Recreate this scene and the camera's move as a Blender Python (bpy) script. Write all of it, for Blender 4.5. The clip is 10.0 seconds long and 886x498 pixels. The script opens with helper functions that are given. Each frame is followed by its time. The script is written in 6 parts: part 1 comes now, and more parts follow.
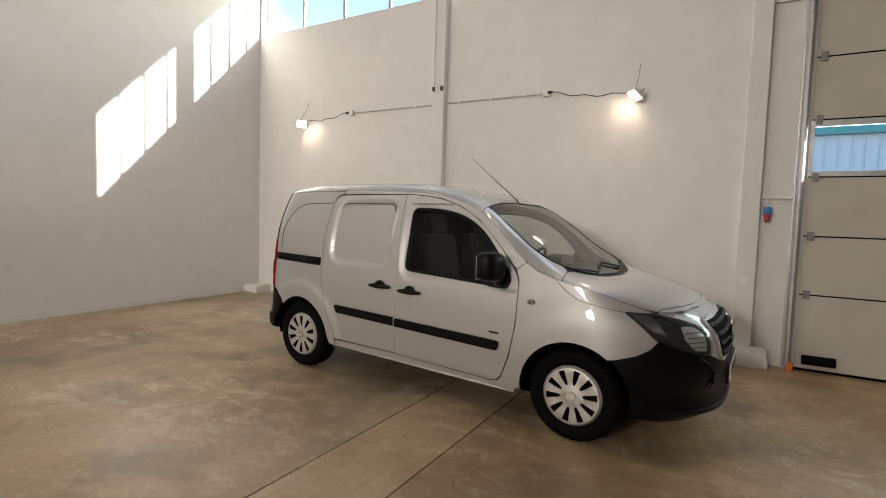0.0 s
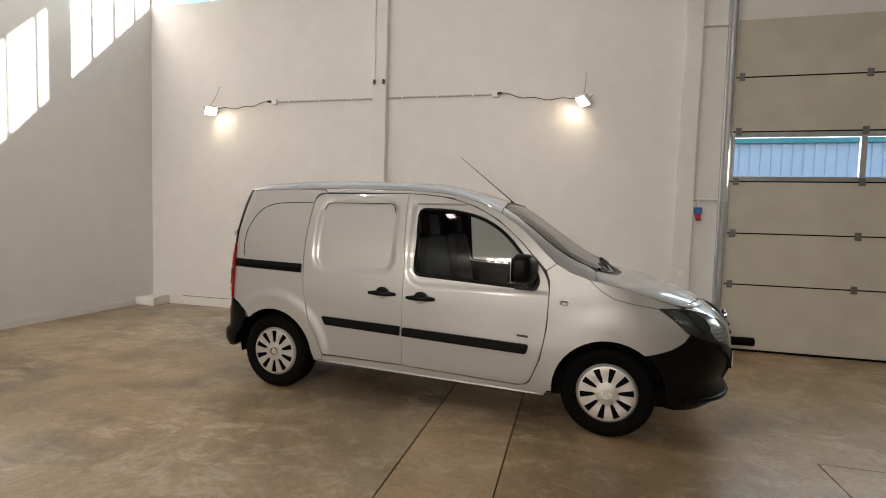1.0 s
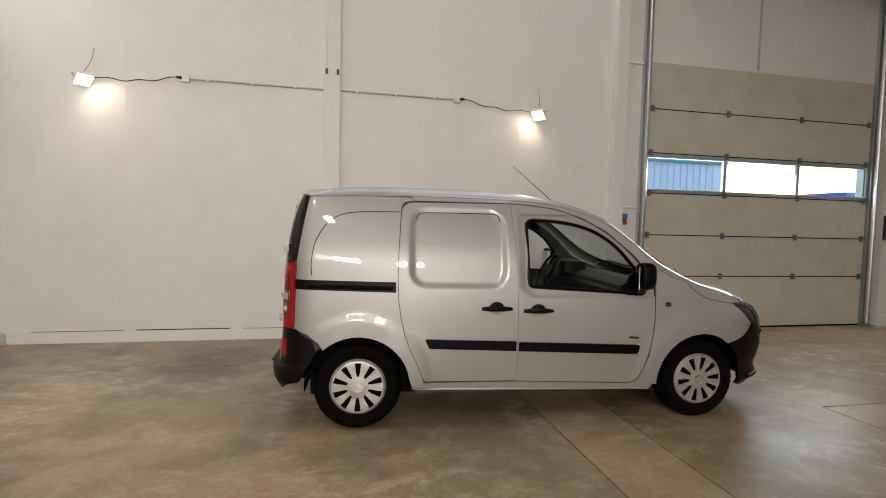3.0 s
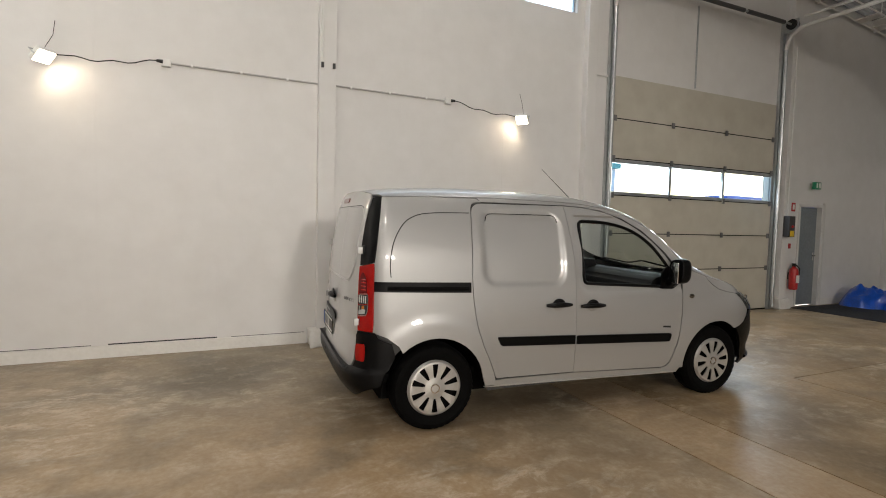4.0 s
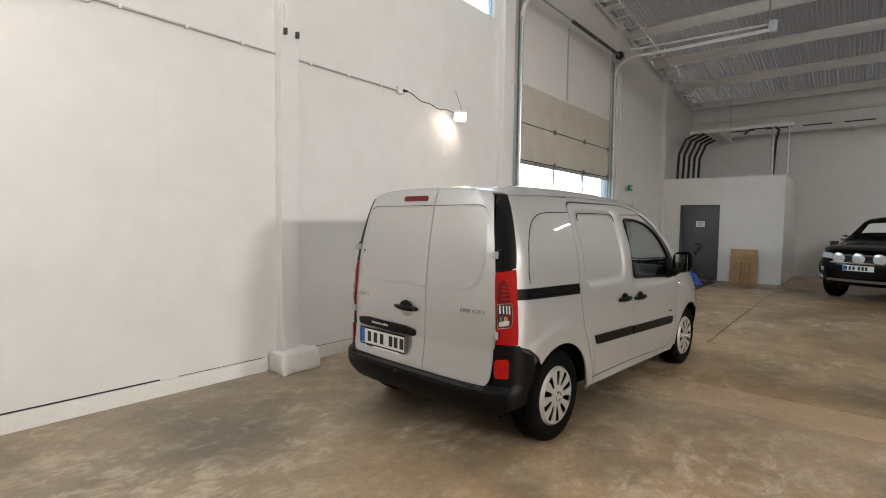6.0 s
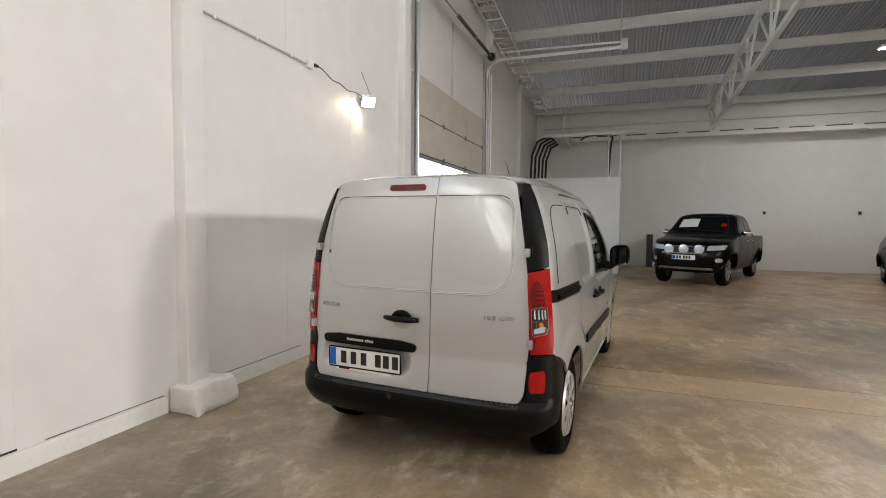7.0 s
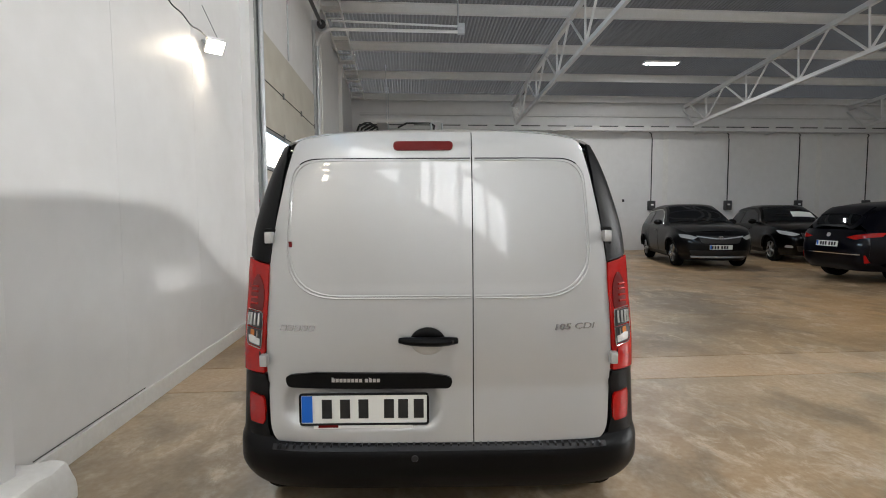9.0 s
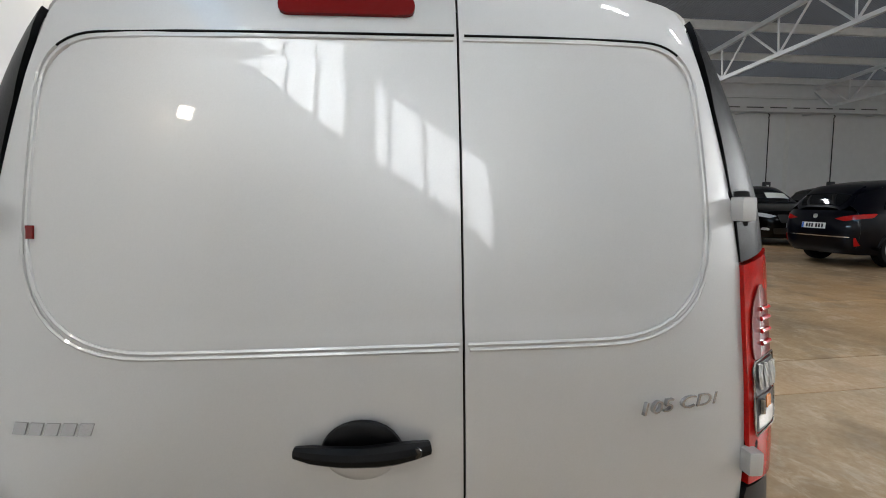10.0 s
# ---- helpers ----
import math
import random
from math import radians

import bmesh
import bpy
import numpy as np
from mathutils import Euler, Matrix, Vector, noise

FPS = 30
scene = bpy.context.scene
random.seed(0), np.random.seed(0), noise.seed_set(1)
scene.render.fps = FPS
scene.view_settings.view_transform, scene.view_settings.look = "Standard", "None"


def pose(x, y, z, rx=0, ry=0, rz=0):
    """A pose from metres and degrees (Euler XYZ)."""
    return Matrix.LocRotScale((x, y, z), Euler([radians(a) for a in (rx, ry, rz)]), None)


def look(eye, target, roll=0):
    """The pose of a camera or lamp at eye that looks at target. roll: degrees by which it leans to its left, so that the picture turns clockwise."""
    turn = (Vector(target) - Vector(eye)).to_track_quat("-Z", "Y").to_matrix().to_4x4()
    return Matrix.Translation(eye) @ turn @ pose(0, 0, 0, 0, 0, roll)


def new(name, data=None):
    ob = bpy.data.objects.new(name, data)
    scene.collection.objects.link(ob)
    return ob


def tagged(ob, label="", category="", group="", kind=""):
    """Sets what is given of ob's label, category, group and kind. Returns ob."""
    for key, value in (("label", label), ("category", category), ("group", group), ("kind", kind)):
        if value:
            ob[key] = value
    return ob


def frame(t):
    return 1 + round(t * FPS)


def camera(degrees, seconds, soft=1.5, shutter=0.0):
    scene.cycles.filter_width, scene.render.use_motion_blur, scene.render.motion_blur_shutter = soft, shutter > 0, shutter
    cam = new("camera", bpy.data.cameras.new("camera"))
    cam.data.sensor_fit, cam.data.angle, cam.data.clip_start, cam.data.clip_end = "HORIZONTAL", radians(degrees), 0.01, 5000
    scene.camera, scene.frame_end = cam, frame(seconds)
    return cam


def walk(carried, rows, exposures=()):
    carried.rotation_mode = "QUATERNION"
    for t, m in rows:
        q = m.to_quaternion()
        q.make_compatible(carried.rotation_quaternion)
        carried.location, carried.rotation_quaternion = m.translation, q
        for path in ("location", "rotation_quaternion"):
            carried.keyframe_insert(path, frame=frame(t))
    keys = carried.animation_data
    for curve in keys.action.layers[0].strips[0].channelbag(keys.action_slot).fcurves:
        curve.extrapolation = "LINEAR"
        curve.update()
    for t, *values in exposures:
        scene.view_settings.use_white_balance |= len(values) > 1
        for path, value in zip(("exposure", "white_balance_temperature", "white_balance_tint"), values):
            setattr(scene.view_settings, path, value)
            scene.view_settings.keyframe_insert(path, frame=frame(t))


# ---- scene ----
cam = camera(83.4, 10.0, soft=1.0)
PATH = [
    (0, (-0.029, 0.159, 1.489), (-1.033, 1.884, 1.361), 1.8),
    (0.5, (-0.57, -0.023, 1.475), (-1.321, 1.827, 1.354), 1.7),
    (1, (-1.176, -0.088, 1.478), (-1.679, 1.844, 1.358), 1.6),
    (1.5, (-1.823, -0.091, 1.495), (-2.095, 1.886, 1.376), 1.6),
    (2, (-2.469, -0.072, 1.51), (-2.522, 1.924, 1.396), 1.5),
    (2.5, (-3.109, -0.048, 1.524), (-2.926, 1.94, 1.413), 1.4),
    (4, (-5.018, 0.364, 1.509), (-4.2, 2.186, 1.404), 1.4),
    (4.5, (-5.605, 0.645, 1.511), (-4.619, 2.382, 1.404), 1.3),
    (5, (-6.092, 1.031, 1.508), (-4.951, 2.669, 1.399), 1.2),
    (6.3, (-6.792, 2.434, 1.493), (-5.137, 3.55, 1.387), 0.7),
    (6.5, (-6.805, 2.688, 1.482), (-5.077, 3.689, 1.375), 0.7),
    (7, (-6.827, 3.294, 1.463), (-4.952, 3.983, 1.357), 0.5),
    (7.5, (-6.806, 3.856, 1.446), (-4.857, 4.292, 1.341), 0.3),
    (8, (-6.724, 4.294, 1.428), (-4.737, 4.495, 1.317), 0.1),
    (8.5, (-6.551, 4.564, 1.426), (-4.554, 4.569, 1.31), -0.1),
    (9, (-6.111, 4.62, 1.392), (-4.121, 4.476, 1.253), -0.3),
    (9.5, (-5.505, 4.613, 1.358), (-3.522, 4.391, 1.215), -0.4),
    (10, (-4.993, 4.518, 1.326), (-3.024, 4.23, 1.123), -0.4),
]
walk(cam, [(t, look(eye, target, roll)) for t, eye, target, roll in PATH], [(0.0, 2.43, 6850, 13), (2.5, 2.46, 6750, 12.5), (5.0, 2.69, 6450, 11), (6.5, 2.98, 6250, 11), (8.0, 3.06, 6150, 10.5), (10.0, 3.17, 5800, 8.5)])

# ---- world, sun ----
SUN_WAY = Vector((-1.0, -0.377, -0.42)).normalized()
world = bpy.data.worlds.new("world")
scene.world = world
world.use_nodes = True
wn = world.node_tree
sky = wn.nodes.new("ShaderNodeTexSky")
sky.sky_type = "NISHITA"
sky.sun_disc = False
sky.sun_elevation = math.asin(-SUN_WAY.z)
sky.sun_rotation = math.atan2(-SUN_WAY.x, -SUN_WAY.y)
wn.links.new(sky.outputs[0], wn.nodes["Background"].inputs[0])
wn.nodes["Background"].inputs[1].default_value = 0.15
sun_data = bpy.data.lights.new("sun", "SUN")
sun_data.energy, sun_data.angle, sun_data.color = 3.2, radians(0.5), (1.0, 0.96, 0.9)
sun = new("sun", sun_data)
sun.matrix_world = look((30, 15, 20), Vector((30, 15, 20)) + SUN_WAY)


# ---- materials ----
def material(name, colour, rough=0.5, metal=0.0, vary=0.0, scale=4.0, bump=0.0, bump_scale=40.0, coat=0.0, second=None,
             rough_vary=0.0, emit=0.0, coat_rough=0.05, piece=0.0, spec=0.5):
    m = bpy.data.materials.new(name)
    m.use_nodes = True
    nt = m.node_tree
    b = nt.nodes["Principled BSDF"]
    b.inputs["Base Color"].default_value = (*colour, 1)
    b.inputs["Roughness"].default_value = rough
    b.inputs["Metallic"].default_value = metal
    b.inputs["Coat Weight"].default_value = coat
    b.inputs["Coat Roughness"].default_value = coat_rough
    b.inputs["Specular IOR Level"].default_value = spec
    if emit:
        b.inputs["Emission Color"].default_value = (*colour, 1)
        b.inputs["Emission Strength"].default_value = emit
    tc = nt.nodes.new("ShaderNodeTexCoord")
    if vary or second:
        n1 = nt.nodes.new("ShaderNodeTexNoise")
        n1.inputs["Scale"].default_value, n1.inputs["Detail"].default_value, n1.inputs["Roughness"].default_value = scale, 6, 0.62
        nt.links.new(tc.outputs["Object"], n1.inputs["Vector"])
        ramp = nt.nodes.new("ShaderNodeValToRGB")
        ramp.color_ramp.elements[0].position, ramp.color_ramp.elements[1].position = 0.3, 0.7
        c2 = second or tuple(c * (1 - vary) for c in colour)
        ramp.color_ramp.elements[0].color, ramp.color_ramp.elements[1].color = (*c2, 1), (*colour, 1)
        nt.links.new(n1.outputs["Fac"], ramp.inputs[0])
        n2 = nt.nodes.new("ShaderNodeTexNoise")
        n2.inputs["Scale"].default_value, n2.inputs["Detail"].default_value = scale * 9, 4
        nt.links.new(tc.outputs["Object"], n2.inputs["Vector"])
        mix = nt.nodes.new("ShaderNodeMix")
        mix.data_type, mix.blend_type = "RGBA", "OVERLAY"
        mix.inputs[0].default_value = min(0.5, 0.15 + vary)
        nt.links.new(ramp.outputs[0], mix.inputs[6])
        nt.links.new(n2.outputs["Fac"], mix.inputs[7])
        out = mix.outputs[2]
        if piece:
            info = nt.nodes.new("ShaderNodeObjectInfo")
            hsv = nt.nodes.new("ShaderNodeHueSaturation")
            span = nt.nodes.new("ShaderNodeMapRange")
            span.inputs[3].default_value, span.inputs[4].default_value = 1 - piece, 1 + piece
            nt.links.new(info.outputs["Random"], span.inputs[0])
            nt.links.new(span.outputs[0], hsv.inputs["Value"])
            nt.links.new(out, hsv.inputs["Color"])
            out = hsv.outputs[0]
        nt.links.new(out, b.inputs["Base Color"])
        if rough_vary:
            span = nt.nodes.new("ShaderNodeMapRange")
            span.inputs[3].default_value, span.inputs[4].default_value = rough - rough_vary, rough + rough_vary
            nt.links.new(n1.outputs["Fac"], span.inputs[0])
            nt.links.new(span.outputs[0], b.inputs["Roughness"])
    if bump:
        n3 = nt.nodes.new("ShaderNodeTexNoise")
        n3.inputs["Scale"].default_value, n3.inputs["Detail"].default_value = bump_scale, 5
        nt.links.new(tc.outputs["Object"], n3.inputs["Vector"])
        bn = nt.nodes.new("ShaderNodeBump")
        bn.inputs["Strength"].default_value, bn.inputs["Distance"].default_value = bump, 0.01
        nt.links.new(n3.outputs["Fac"], bn.inputs["Height"])
        nt.links.new(bn.outputs[0], b.inputs["Normal"])
    return m


def glass_material(name, tint=(0.9, 0.95, 0.93), rough=0.0, clear=0.9, facing=0.04):
    m = bpy.data.materials.new(name)
    m.use_nodes = True
    nt = m.node_tree
    nt.nodes.remove(nt.nodes["Principled BSDF"])
    tr, gl, mx, lw, pw, ma = (nt.nodes.new("ShaderNode" + k) for k in ("BsdfTransparent", "BsdfGlossy", "MixShader", "LayerWeight", "Math", "Math"))
    tr.inputs[0].default_value = (*[c * clear for c in tint], 1)
    gl.inputs["Roughness"].default_value = rough
    lw.inputs[0].default_value = 0.5
    pw.operation, ma.operation = "POWER", "MULTIPLY_ADD"
    pw.inputs[1].default_value, ma.inputs[1].default_value, ma.inputs[2].default_value = 5.0, 0.9, facing
    nt.links.new(lw.outputs["Facing"], pw.inputs[0])
    nt.links.new(pw.outputs[0], ma.inputs[0])
    nt.links.new(ma.outputs[0], mx.inputs[0])
    nt.links.new(tr.outputs[0], mx.inputs[1])
    nt.links.new(gl.outputs[0], mx.inputs[2])
    nt.links.new(mx.outputs[0], nt.nodes["Material Output"].inputs[0])
    return m


WALL = material("wall_paint", (0.76, 0.75, 0.735), 0.45, vary=0.03, scale=0.5, bump=0.04, bump_scale=30, rough_vary=0.06)
WALL_ROUGH = material("plinth_paint", (0.80, 0.785, 0.75), 0.6, vary=0.1, scale=3, bump=0.5, bump_scale=14)


def floor_material(name, base, dark, pale, scuff=0.75):
    """Worn polished concrete: mottling, dark stains, pale scuffs in streaks, uneven shine."""
    m = bpy.data.materials.new(name)
    m.use_nodes = True
    nt = m.node_tree
    b = nt.nodes["Principled BSDF"]
    tc = nt.nodes.new("ShaderNodeTexCoord")

    def cloud(scale, detail, lo, hi, rough=0.6, stretch=(1, 1, 1), distort=0.0):
        mp, n, r = nt.nodes.new("ShaderNodeMapping"), nt.nodes.new("ShaderNodeTexNoise"), nt.nodes.new("ShaderNodeMapRange")
        mp.inputs["Scale"].default_value = stretch
        n.inputs["Scale"].default_value, n.inputs["Detail"].default_value, n.inputs["Roughness"].default_value, n.inputs["Distortion"].default_value = scale, detail, rough, distort
        r.inputs[1].default_value, r.inputs[2].default_value = lo, hi
        nt.links.new(tc.outputs["Object"], mp.inputs[0])
        nt.links.new(mp.outputs[0], n.inputs["Vector"])
        nt.links.new(n.outputs["Fac"], r.inputs[0])
        return r.outputs[0]

    def mix(fac, a, c, amount=1.0, mode="MIX"):
        x, k = nt.nodes.new("ShaderNodeMix"), nt.nodes.new("ShaderNodeMath")
        x.data_type, x.blend_type = "RGBA", mode
        k.operation, k.inputs[1].default_value = "MULTIPLY", amount
        nt.links.new(fac, k.inputs[0])
        nt.links.new(k.outputs[0], x.inputs[0])
        for sock, v in ((6, a), (7, c)):
            if isinstance(v, tuple):
                x.inputs[sock].default_value = (*v, 1)
            else:
                nt.links.new(v, x.inputs[sock])
        return x.outputs[2]

    c = mix(cloud(0.38, 6, 0.40, 0.60, 0.55, distort=0.3), dark, base)
    c = mix(cloud(1.3, 4, 0.47, 0.75, 0.5), c, tuple(v * 0.65 for v in dark), 0.45)
    c = mix(cloud(0.22, 2, 0.42, 0.68, 0.5), c, (base[0] * 1.10, base[1] * 0.93, base[2] * 0.72), 0.65)
    c = mix(cloud(0.55, 5, 0.48, 0.64, 0.55, (1, 1.5, 1), 0.3), c, tuple(v * 1.12 for v in base), 0.5)
    patch = cloud(0.7, 5, 0.46, 0.58, 0.6)
    streak = cloud(3.2, 10, 0.49, 0.60, 0.72, (1, 1.7, 1), 0.5)
    both = nt.nodes.new("ShaderNodeMath")
    both.operation = "MULTIPLY"
    nt.links.new(patch, both.inputs[0])
    nt.links.new(streak, both.inputs[1])
    c = mix(both.outputs[0], c, pale, scuff)
    c = mix(cloud(5, 5, 0.52, 0.82, 0.62, (1.4, 1, 1)), c, pale, scuff * 0.7)
    c = mix(cloud(1.5, 4, 0.50, 0.68, 0.55, (1, 1.3, 1), 0.3), c, tuple(v * 0.8 for v in dark), 0.6)
    c = mix(cloud(0.8, 4, 0.50, 0.78, 0.5), c, tuple(v * 0.7 for v in dark), 0.3)
    c = mix(cloud(26, 4, 0.3, 0.7, 0.6), c, tuple(v * 0.7 for v in base), 0.55, "OVERLAY")
    nt.links.new(c, b.inputs["Base Color"])
    rr = nt.nodes.new("ShaderNodeMapRange")
    rr.inputs[3].default_value, rr.inputs[4].default_value = 0.29, 0.5
    nt.links.new(cloud(1.1, 4, 0.3, 0.7, 0.55), rr.inputs[0])
    nt.links.new(rr.outputs[0], b.inputs["Roughness"])
    bn = nt.nodes.new("ShaderNodeBump")
    bn.inputs["Strength"].default_value, bn.inputs["Distance"].default_value = 0.1, 0.004
    nt.links.new(cloud(18, 6, 0.2, 0.8), bn.inputs["Height"])
    nt.links.new(bn.outputs[0], b.inputs["Normal"])
    return m


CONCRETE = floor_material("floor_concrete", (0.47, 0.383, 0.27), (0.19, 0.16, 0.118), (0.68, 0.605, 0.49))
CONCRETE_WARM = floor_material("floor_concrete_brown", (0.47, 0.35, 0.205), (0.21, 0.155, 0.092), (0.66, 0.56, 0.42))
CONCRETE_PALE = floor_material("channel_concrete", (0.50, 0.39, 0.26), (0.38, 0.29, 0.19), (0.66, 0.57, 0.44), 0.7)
JOINT = material("joint_dirt", (0.14, 0.105, 0.07), 0.9, vary=0.3, scale=8)
PLANK_DARK = material("crack_dark", (0.03, 0.03, 0.03), 0.9)
SILVER = material("silver_paint", (0.492, 0.492, 0.487), 0.44, metal=0.46, vary=0.04, scale=300, coat=1.0, coat_rough=0.02)
BLACK_PLASTIC = material("black_plastic", (0.0032, 0.0032, 0.0036), 0.38, vary=0.25, scale=60, bump=0.1, bump_scale=600, spec=0.15)
# greyer than the bumper: the ledge's sky reflection is put into the colour
SHEEN_PLASTIC = material("ledge_sheen_plastic", (0.016, 0.016, 0.018), 0.38, vary=0.3, scale=40, spec=0.4)
LAMP_GREY = material("lamp_bowl", (0.16, 0.16, 0.165), 0.22, metal=0.5, vary=0.2, scale=25)
LAMP_DARK = material("lamp_inside", (0.03, 0.03, 0.032), 0.3, vary=0.3, scale=30, spec=0.4)
PANEL_DARK = material("dark_bezel", (0.012, 0.012, 0.012), 0.25)
RUBBER = material("rubber", (0.0045, 0.0045, 0.0045), 0.75, vary=0.3, scale=20, bump=0.1, bump_scale=200, spec=0.07)
DARK = material("dark_inside", (0.005, 0.005, 0.005), 0.9, spec=0.1)
# grey holds the shade of the gaps; the jambs themselves are silver
SEAM_SHADE = material("seam_shade_grey", (0.07, 0.07, 0.068), 0.8)
FABRIC = material("seat_fabric", (0.009, 0.01, 0.012), 0.9, vary=0.3, scale=40, bump=0.2, bump_scale=300)
DASH = material("dashboard_plastic", (0.016, 0.0165, 0.018), 0.6, vary=0.2, scale=80, bump=0.2, bump_scale=500)
HUBCAP = material("hubcap_silver", (0.62, 0.61, 0.59), 0.35, metal=0.6, vary=0.06, scale=30, coat=0.3)
BADGE = material("badge_metal", (0.42, 0.42, 0.43), 0.25, metal=0.9)
CHROME = material("chrome", (0.85, 0.85, 0.85), 0.08, metal=1.0)
HINGE_STEEL = material("worn_steel", (0.24, 0.24, 0.24), 0.45, metal=0.8, vary=0.25, scale=20)
STEEL = material("galvanised_steel", (0.55, 0.57, 0.58), 0.38, metal=0.9, vary=0.2, scale=14, rough_vary=0.1)
WHITE_STEEL = material("white_steel", (0.72, 0.71, 0.69), 0.5, vary=0.08, scale=5)
ROOF_SHEET = material("roof_sheet", (0.115, 0.107, 0.096), 0.6, vary=0.04, scale=1.5)
DOOR_PANEL = material("door_panel_cream", (0.56, 0.53, 0.45), 0.5, vary=0.02, scale=0.4, bump=0.03, bump_scale=200)
RED_LENS = material("red_lens", (0.40, 0.006, 0.004), 0.12, vary=0.25, scale=30, spec=0.35)
RED_DARK = material("dark_red_lens", (0.13, 0.005, 0.005), 0.12, spec=0.4)
AMBER = material("amber_bulb", (0.6, 0.2, 0.04), 0.2, vary=0.3, scale=60)
REFLECTOR = material("lamp_reflector", (0.72, 0.72, 0.70), 0.25, metal=0.45, vary=0.15, scale=40)
CLEAR_LENS = material("clear_lens", (0.45, 0.43, 0.40), 0.12, metal=0.9, vary=0.6, scale=60, coat=1.0)
WHITE_PLASTIC = material("white_plastic", (0.8, 0.8, 0.78), 0.4)
PLATE_WHITE = material("plate_white", (0.78, 0.78, 0.74), 0.35)
PLATE_BLUE = material("plate_blue", (0.01, 0.12, 0.55), 0.35)
INK = material("ink_black", (0.01, 0.01, 0.01), 0.5)
LED = material("lamp_glow", (1.0, 0.86, 0.66), emit=4.0)
LED_CEILING = material("ceiling_lamp_glow", (1.0, 0.95, 0.88), emit=3.0)
GLASS = glass_material("clear_glass")
CAR_GLASS = glass_material("car_glass", (0.92, 0.96, 0.95), clear=0.9, facing=0.022)
SCREEN_GLASS = glass_material("windscreen_glass", (0.90, 0.96, 0.95), clear=0.86, facing=0.09)


# ---- mesh helpers ----
def part(name, bm, mat, parent=None, label="", smooth=True, sharp=35):
    """Links a bmesh as one mesh object, under parent if one is given."""
    me = bpy.data.meshes.new(name)
    bm.normal_update()
    bm.to_mesh(me)
    bm.free()
    for m in (mat if isinstance(mat, (list, tuple)) else [mat]):
        me.materials.append(m)
    if smooth:
        me.shade_smooth()
        me.set_sharp_from_angle(angle=radians(sharp))
    ob = new(name, me)
    if parent is not None:
        ob.parent = parent
    if label:
        ob["label"] = label
    return ob


def thing(name, label, category, group="", at=None, kind=""):
    ob = new(name)
    ob.empty_display_size = 0.1
    if at is not None:
        ob.matrix_world = at
    return tagged(ob, label, category, group, kind)


def add_box(bm, lo, hi, bevel=0.0, m=None):
    lo, hi = Vector(lo), Vector(hi)
    r = bmesh.ops.create_cube(bm, size=1.0, matrix=Matrix.Translation((lo + hi) / 2) @ Matrix.Diagonal((*(hi - lo), 1)))
    if bevel:
        edges = {e for v in r["verts"] for e in v.link_edges}
        r2 = bmesh.ops.bevel(bm, geom=list(edges), offset=bevel, segments=2, affect="EDGES", profile=0.7)
        vs = {v for f in r2["faces"] for v in f.verts} | {v for v in r["verts"] if v.is_valid}
    else:
        vs = set(r["verts"])
    if m is not None:
        bmesh.ops.transform(bm, matrix=m, verts=list(vs))
    return vs


def box(lo, hi, bevel=0.0, m=None):
    bm = bmesh.new()
    add_box(bm, lo, hi, bevel, m)
    return bm


def tube(points, r, n=8, bm=None, closed=False, flat=1.0):
    """A round bar along points."""
    bm = bm or bmesh.new()
    pts = [Vector(p) for p in points]
    rings, up = [], Vector((0, 0, 1))
    for i, p in enumerate(pts):
        a = pts[i - 1] if (i or closed) else p
        b = pts[(i + 1) % len(pts)] if (i < len(pts) - 1 or closed) else p
        d = (b - a).normalized()
        side = d.cross(up)
        if side.length < 0.05:
            side = d.cross(Vector((0, 1, 0)))
        side.normalize()
        top = side.cross(d).normalized()
        rad = r[i] if isinstance(r, (list, tuple)) else r
        rings.append([bm.verts.new(p + (side * math.cos(k * math.tau / n) + top * flat * math.sin(k * math.tau / n)) * rad) for k in range(n)])
    for i in range(len(rings) - (0 if closed else 1)):
        a, b = rings[i], rings[(i + 1) % len(rings)]
        for k in range(n):
            bm.faces.new((a[k], a[(k + 1) % n], b[(k + 1) % n], b[k]))
    if not closed:
        bm.faces.new(rings[0][::-1])
        bm.faces.new(rings[-1])
    bmesh.ops.recalc_face_normals(bm, faces=bm.faces[:])
    return bm


def lathe(profile, n=48, bm=None, m=None):
    """A body of revolution about local y; profile rows are (radius, y)."""
    bm = bm or bmesh.new()
    rings, made = [], []
    for r, y in profile:
        if r < 1e-6:
            rings.append([bm.verts.new((0, y, 0))])
        else:
            rings.append([bm.verts.new((r * math.cos(k * math.tau / n), y, r * math.sin(k * math.tau / n))) for k in range(n)])
        made += rings[-1]
    for a, b in zip(rings, rings[1:]):
        for k in range(n):
            k2 = (k + 1) % n
            if len(a) == 1 and len(b) > 1:
                bm.faces.new((a[0], b[k2], b[k]))
            elif len(b) == 1 and len(a) > 1:
                bm.faces.new((a[k], a[k2], b[0]))
            elif len(a) > 1:
                bm.faces.new((a[k], a[k2], b[k2], b[k]))
    if m is not None:
        bmesh.ops.transform(bm, matrix=m, verts=made)
    return bm


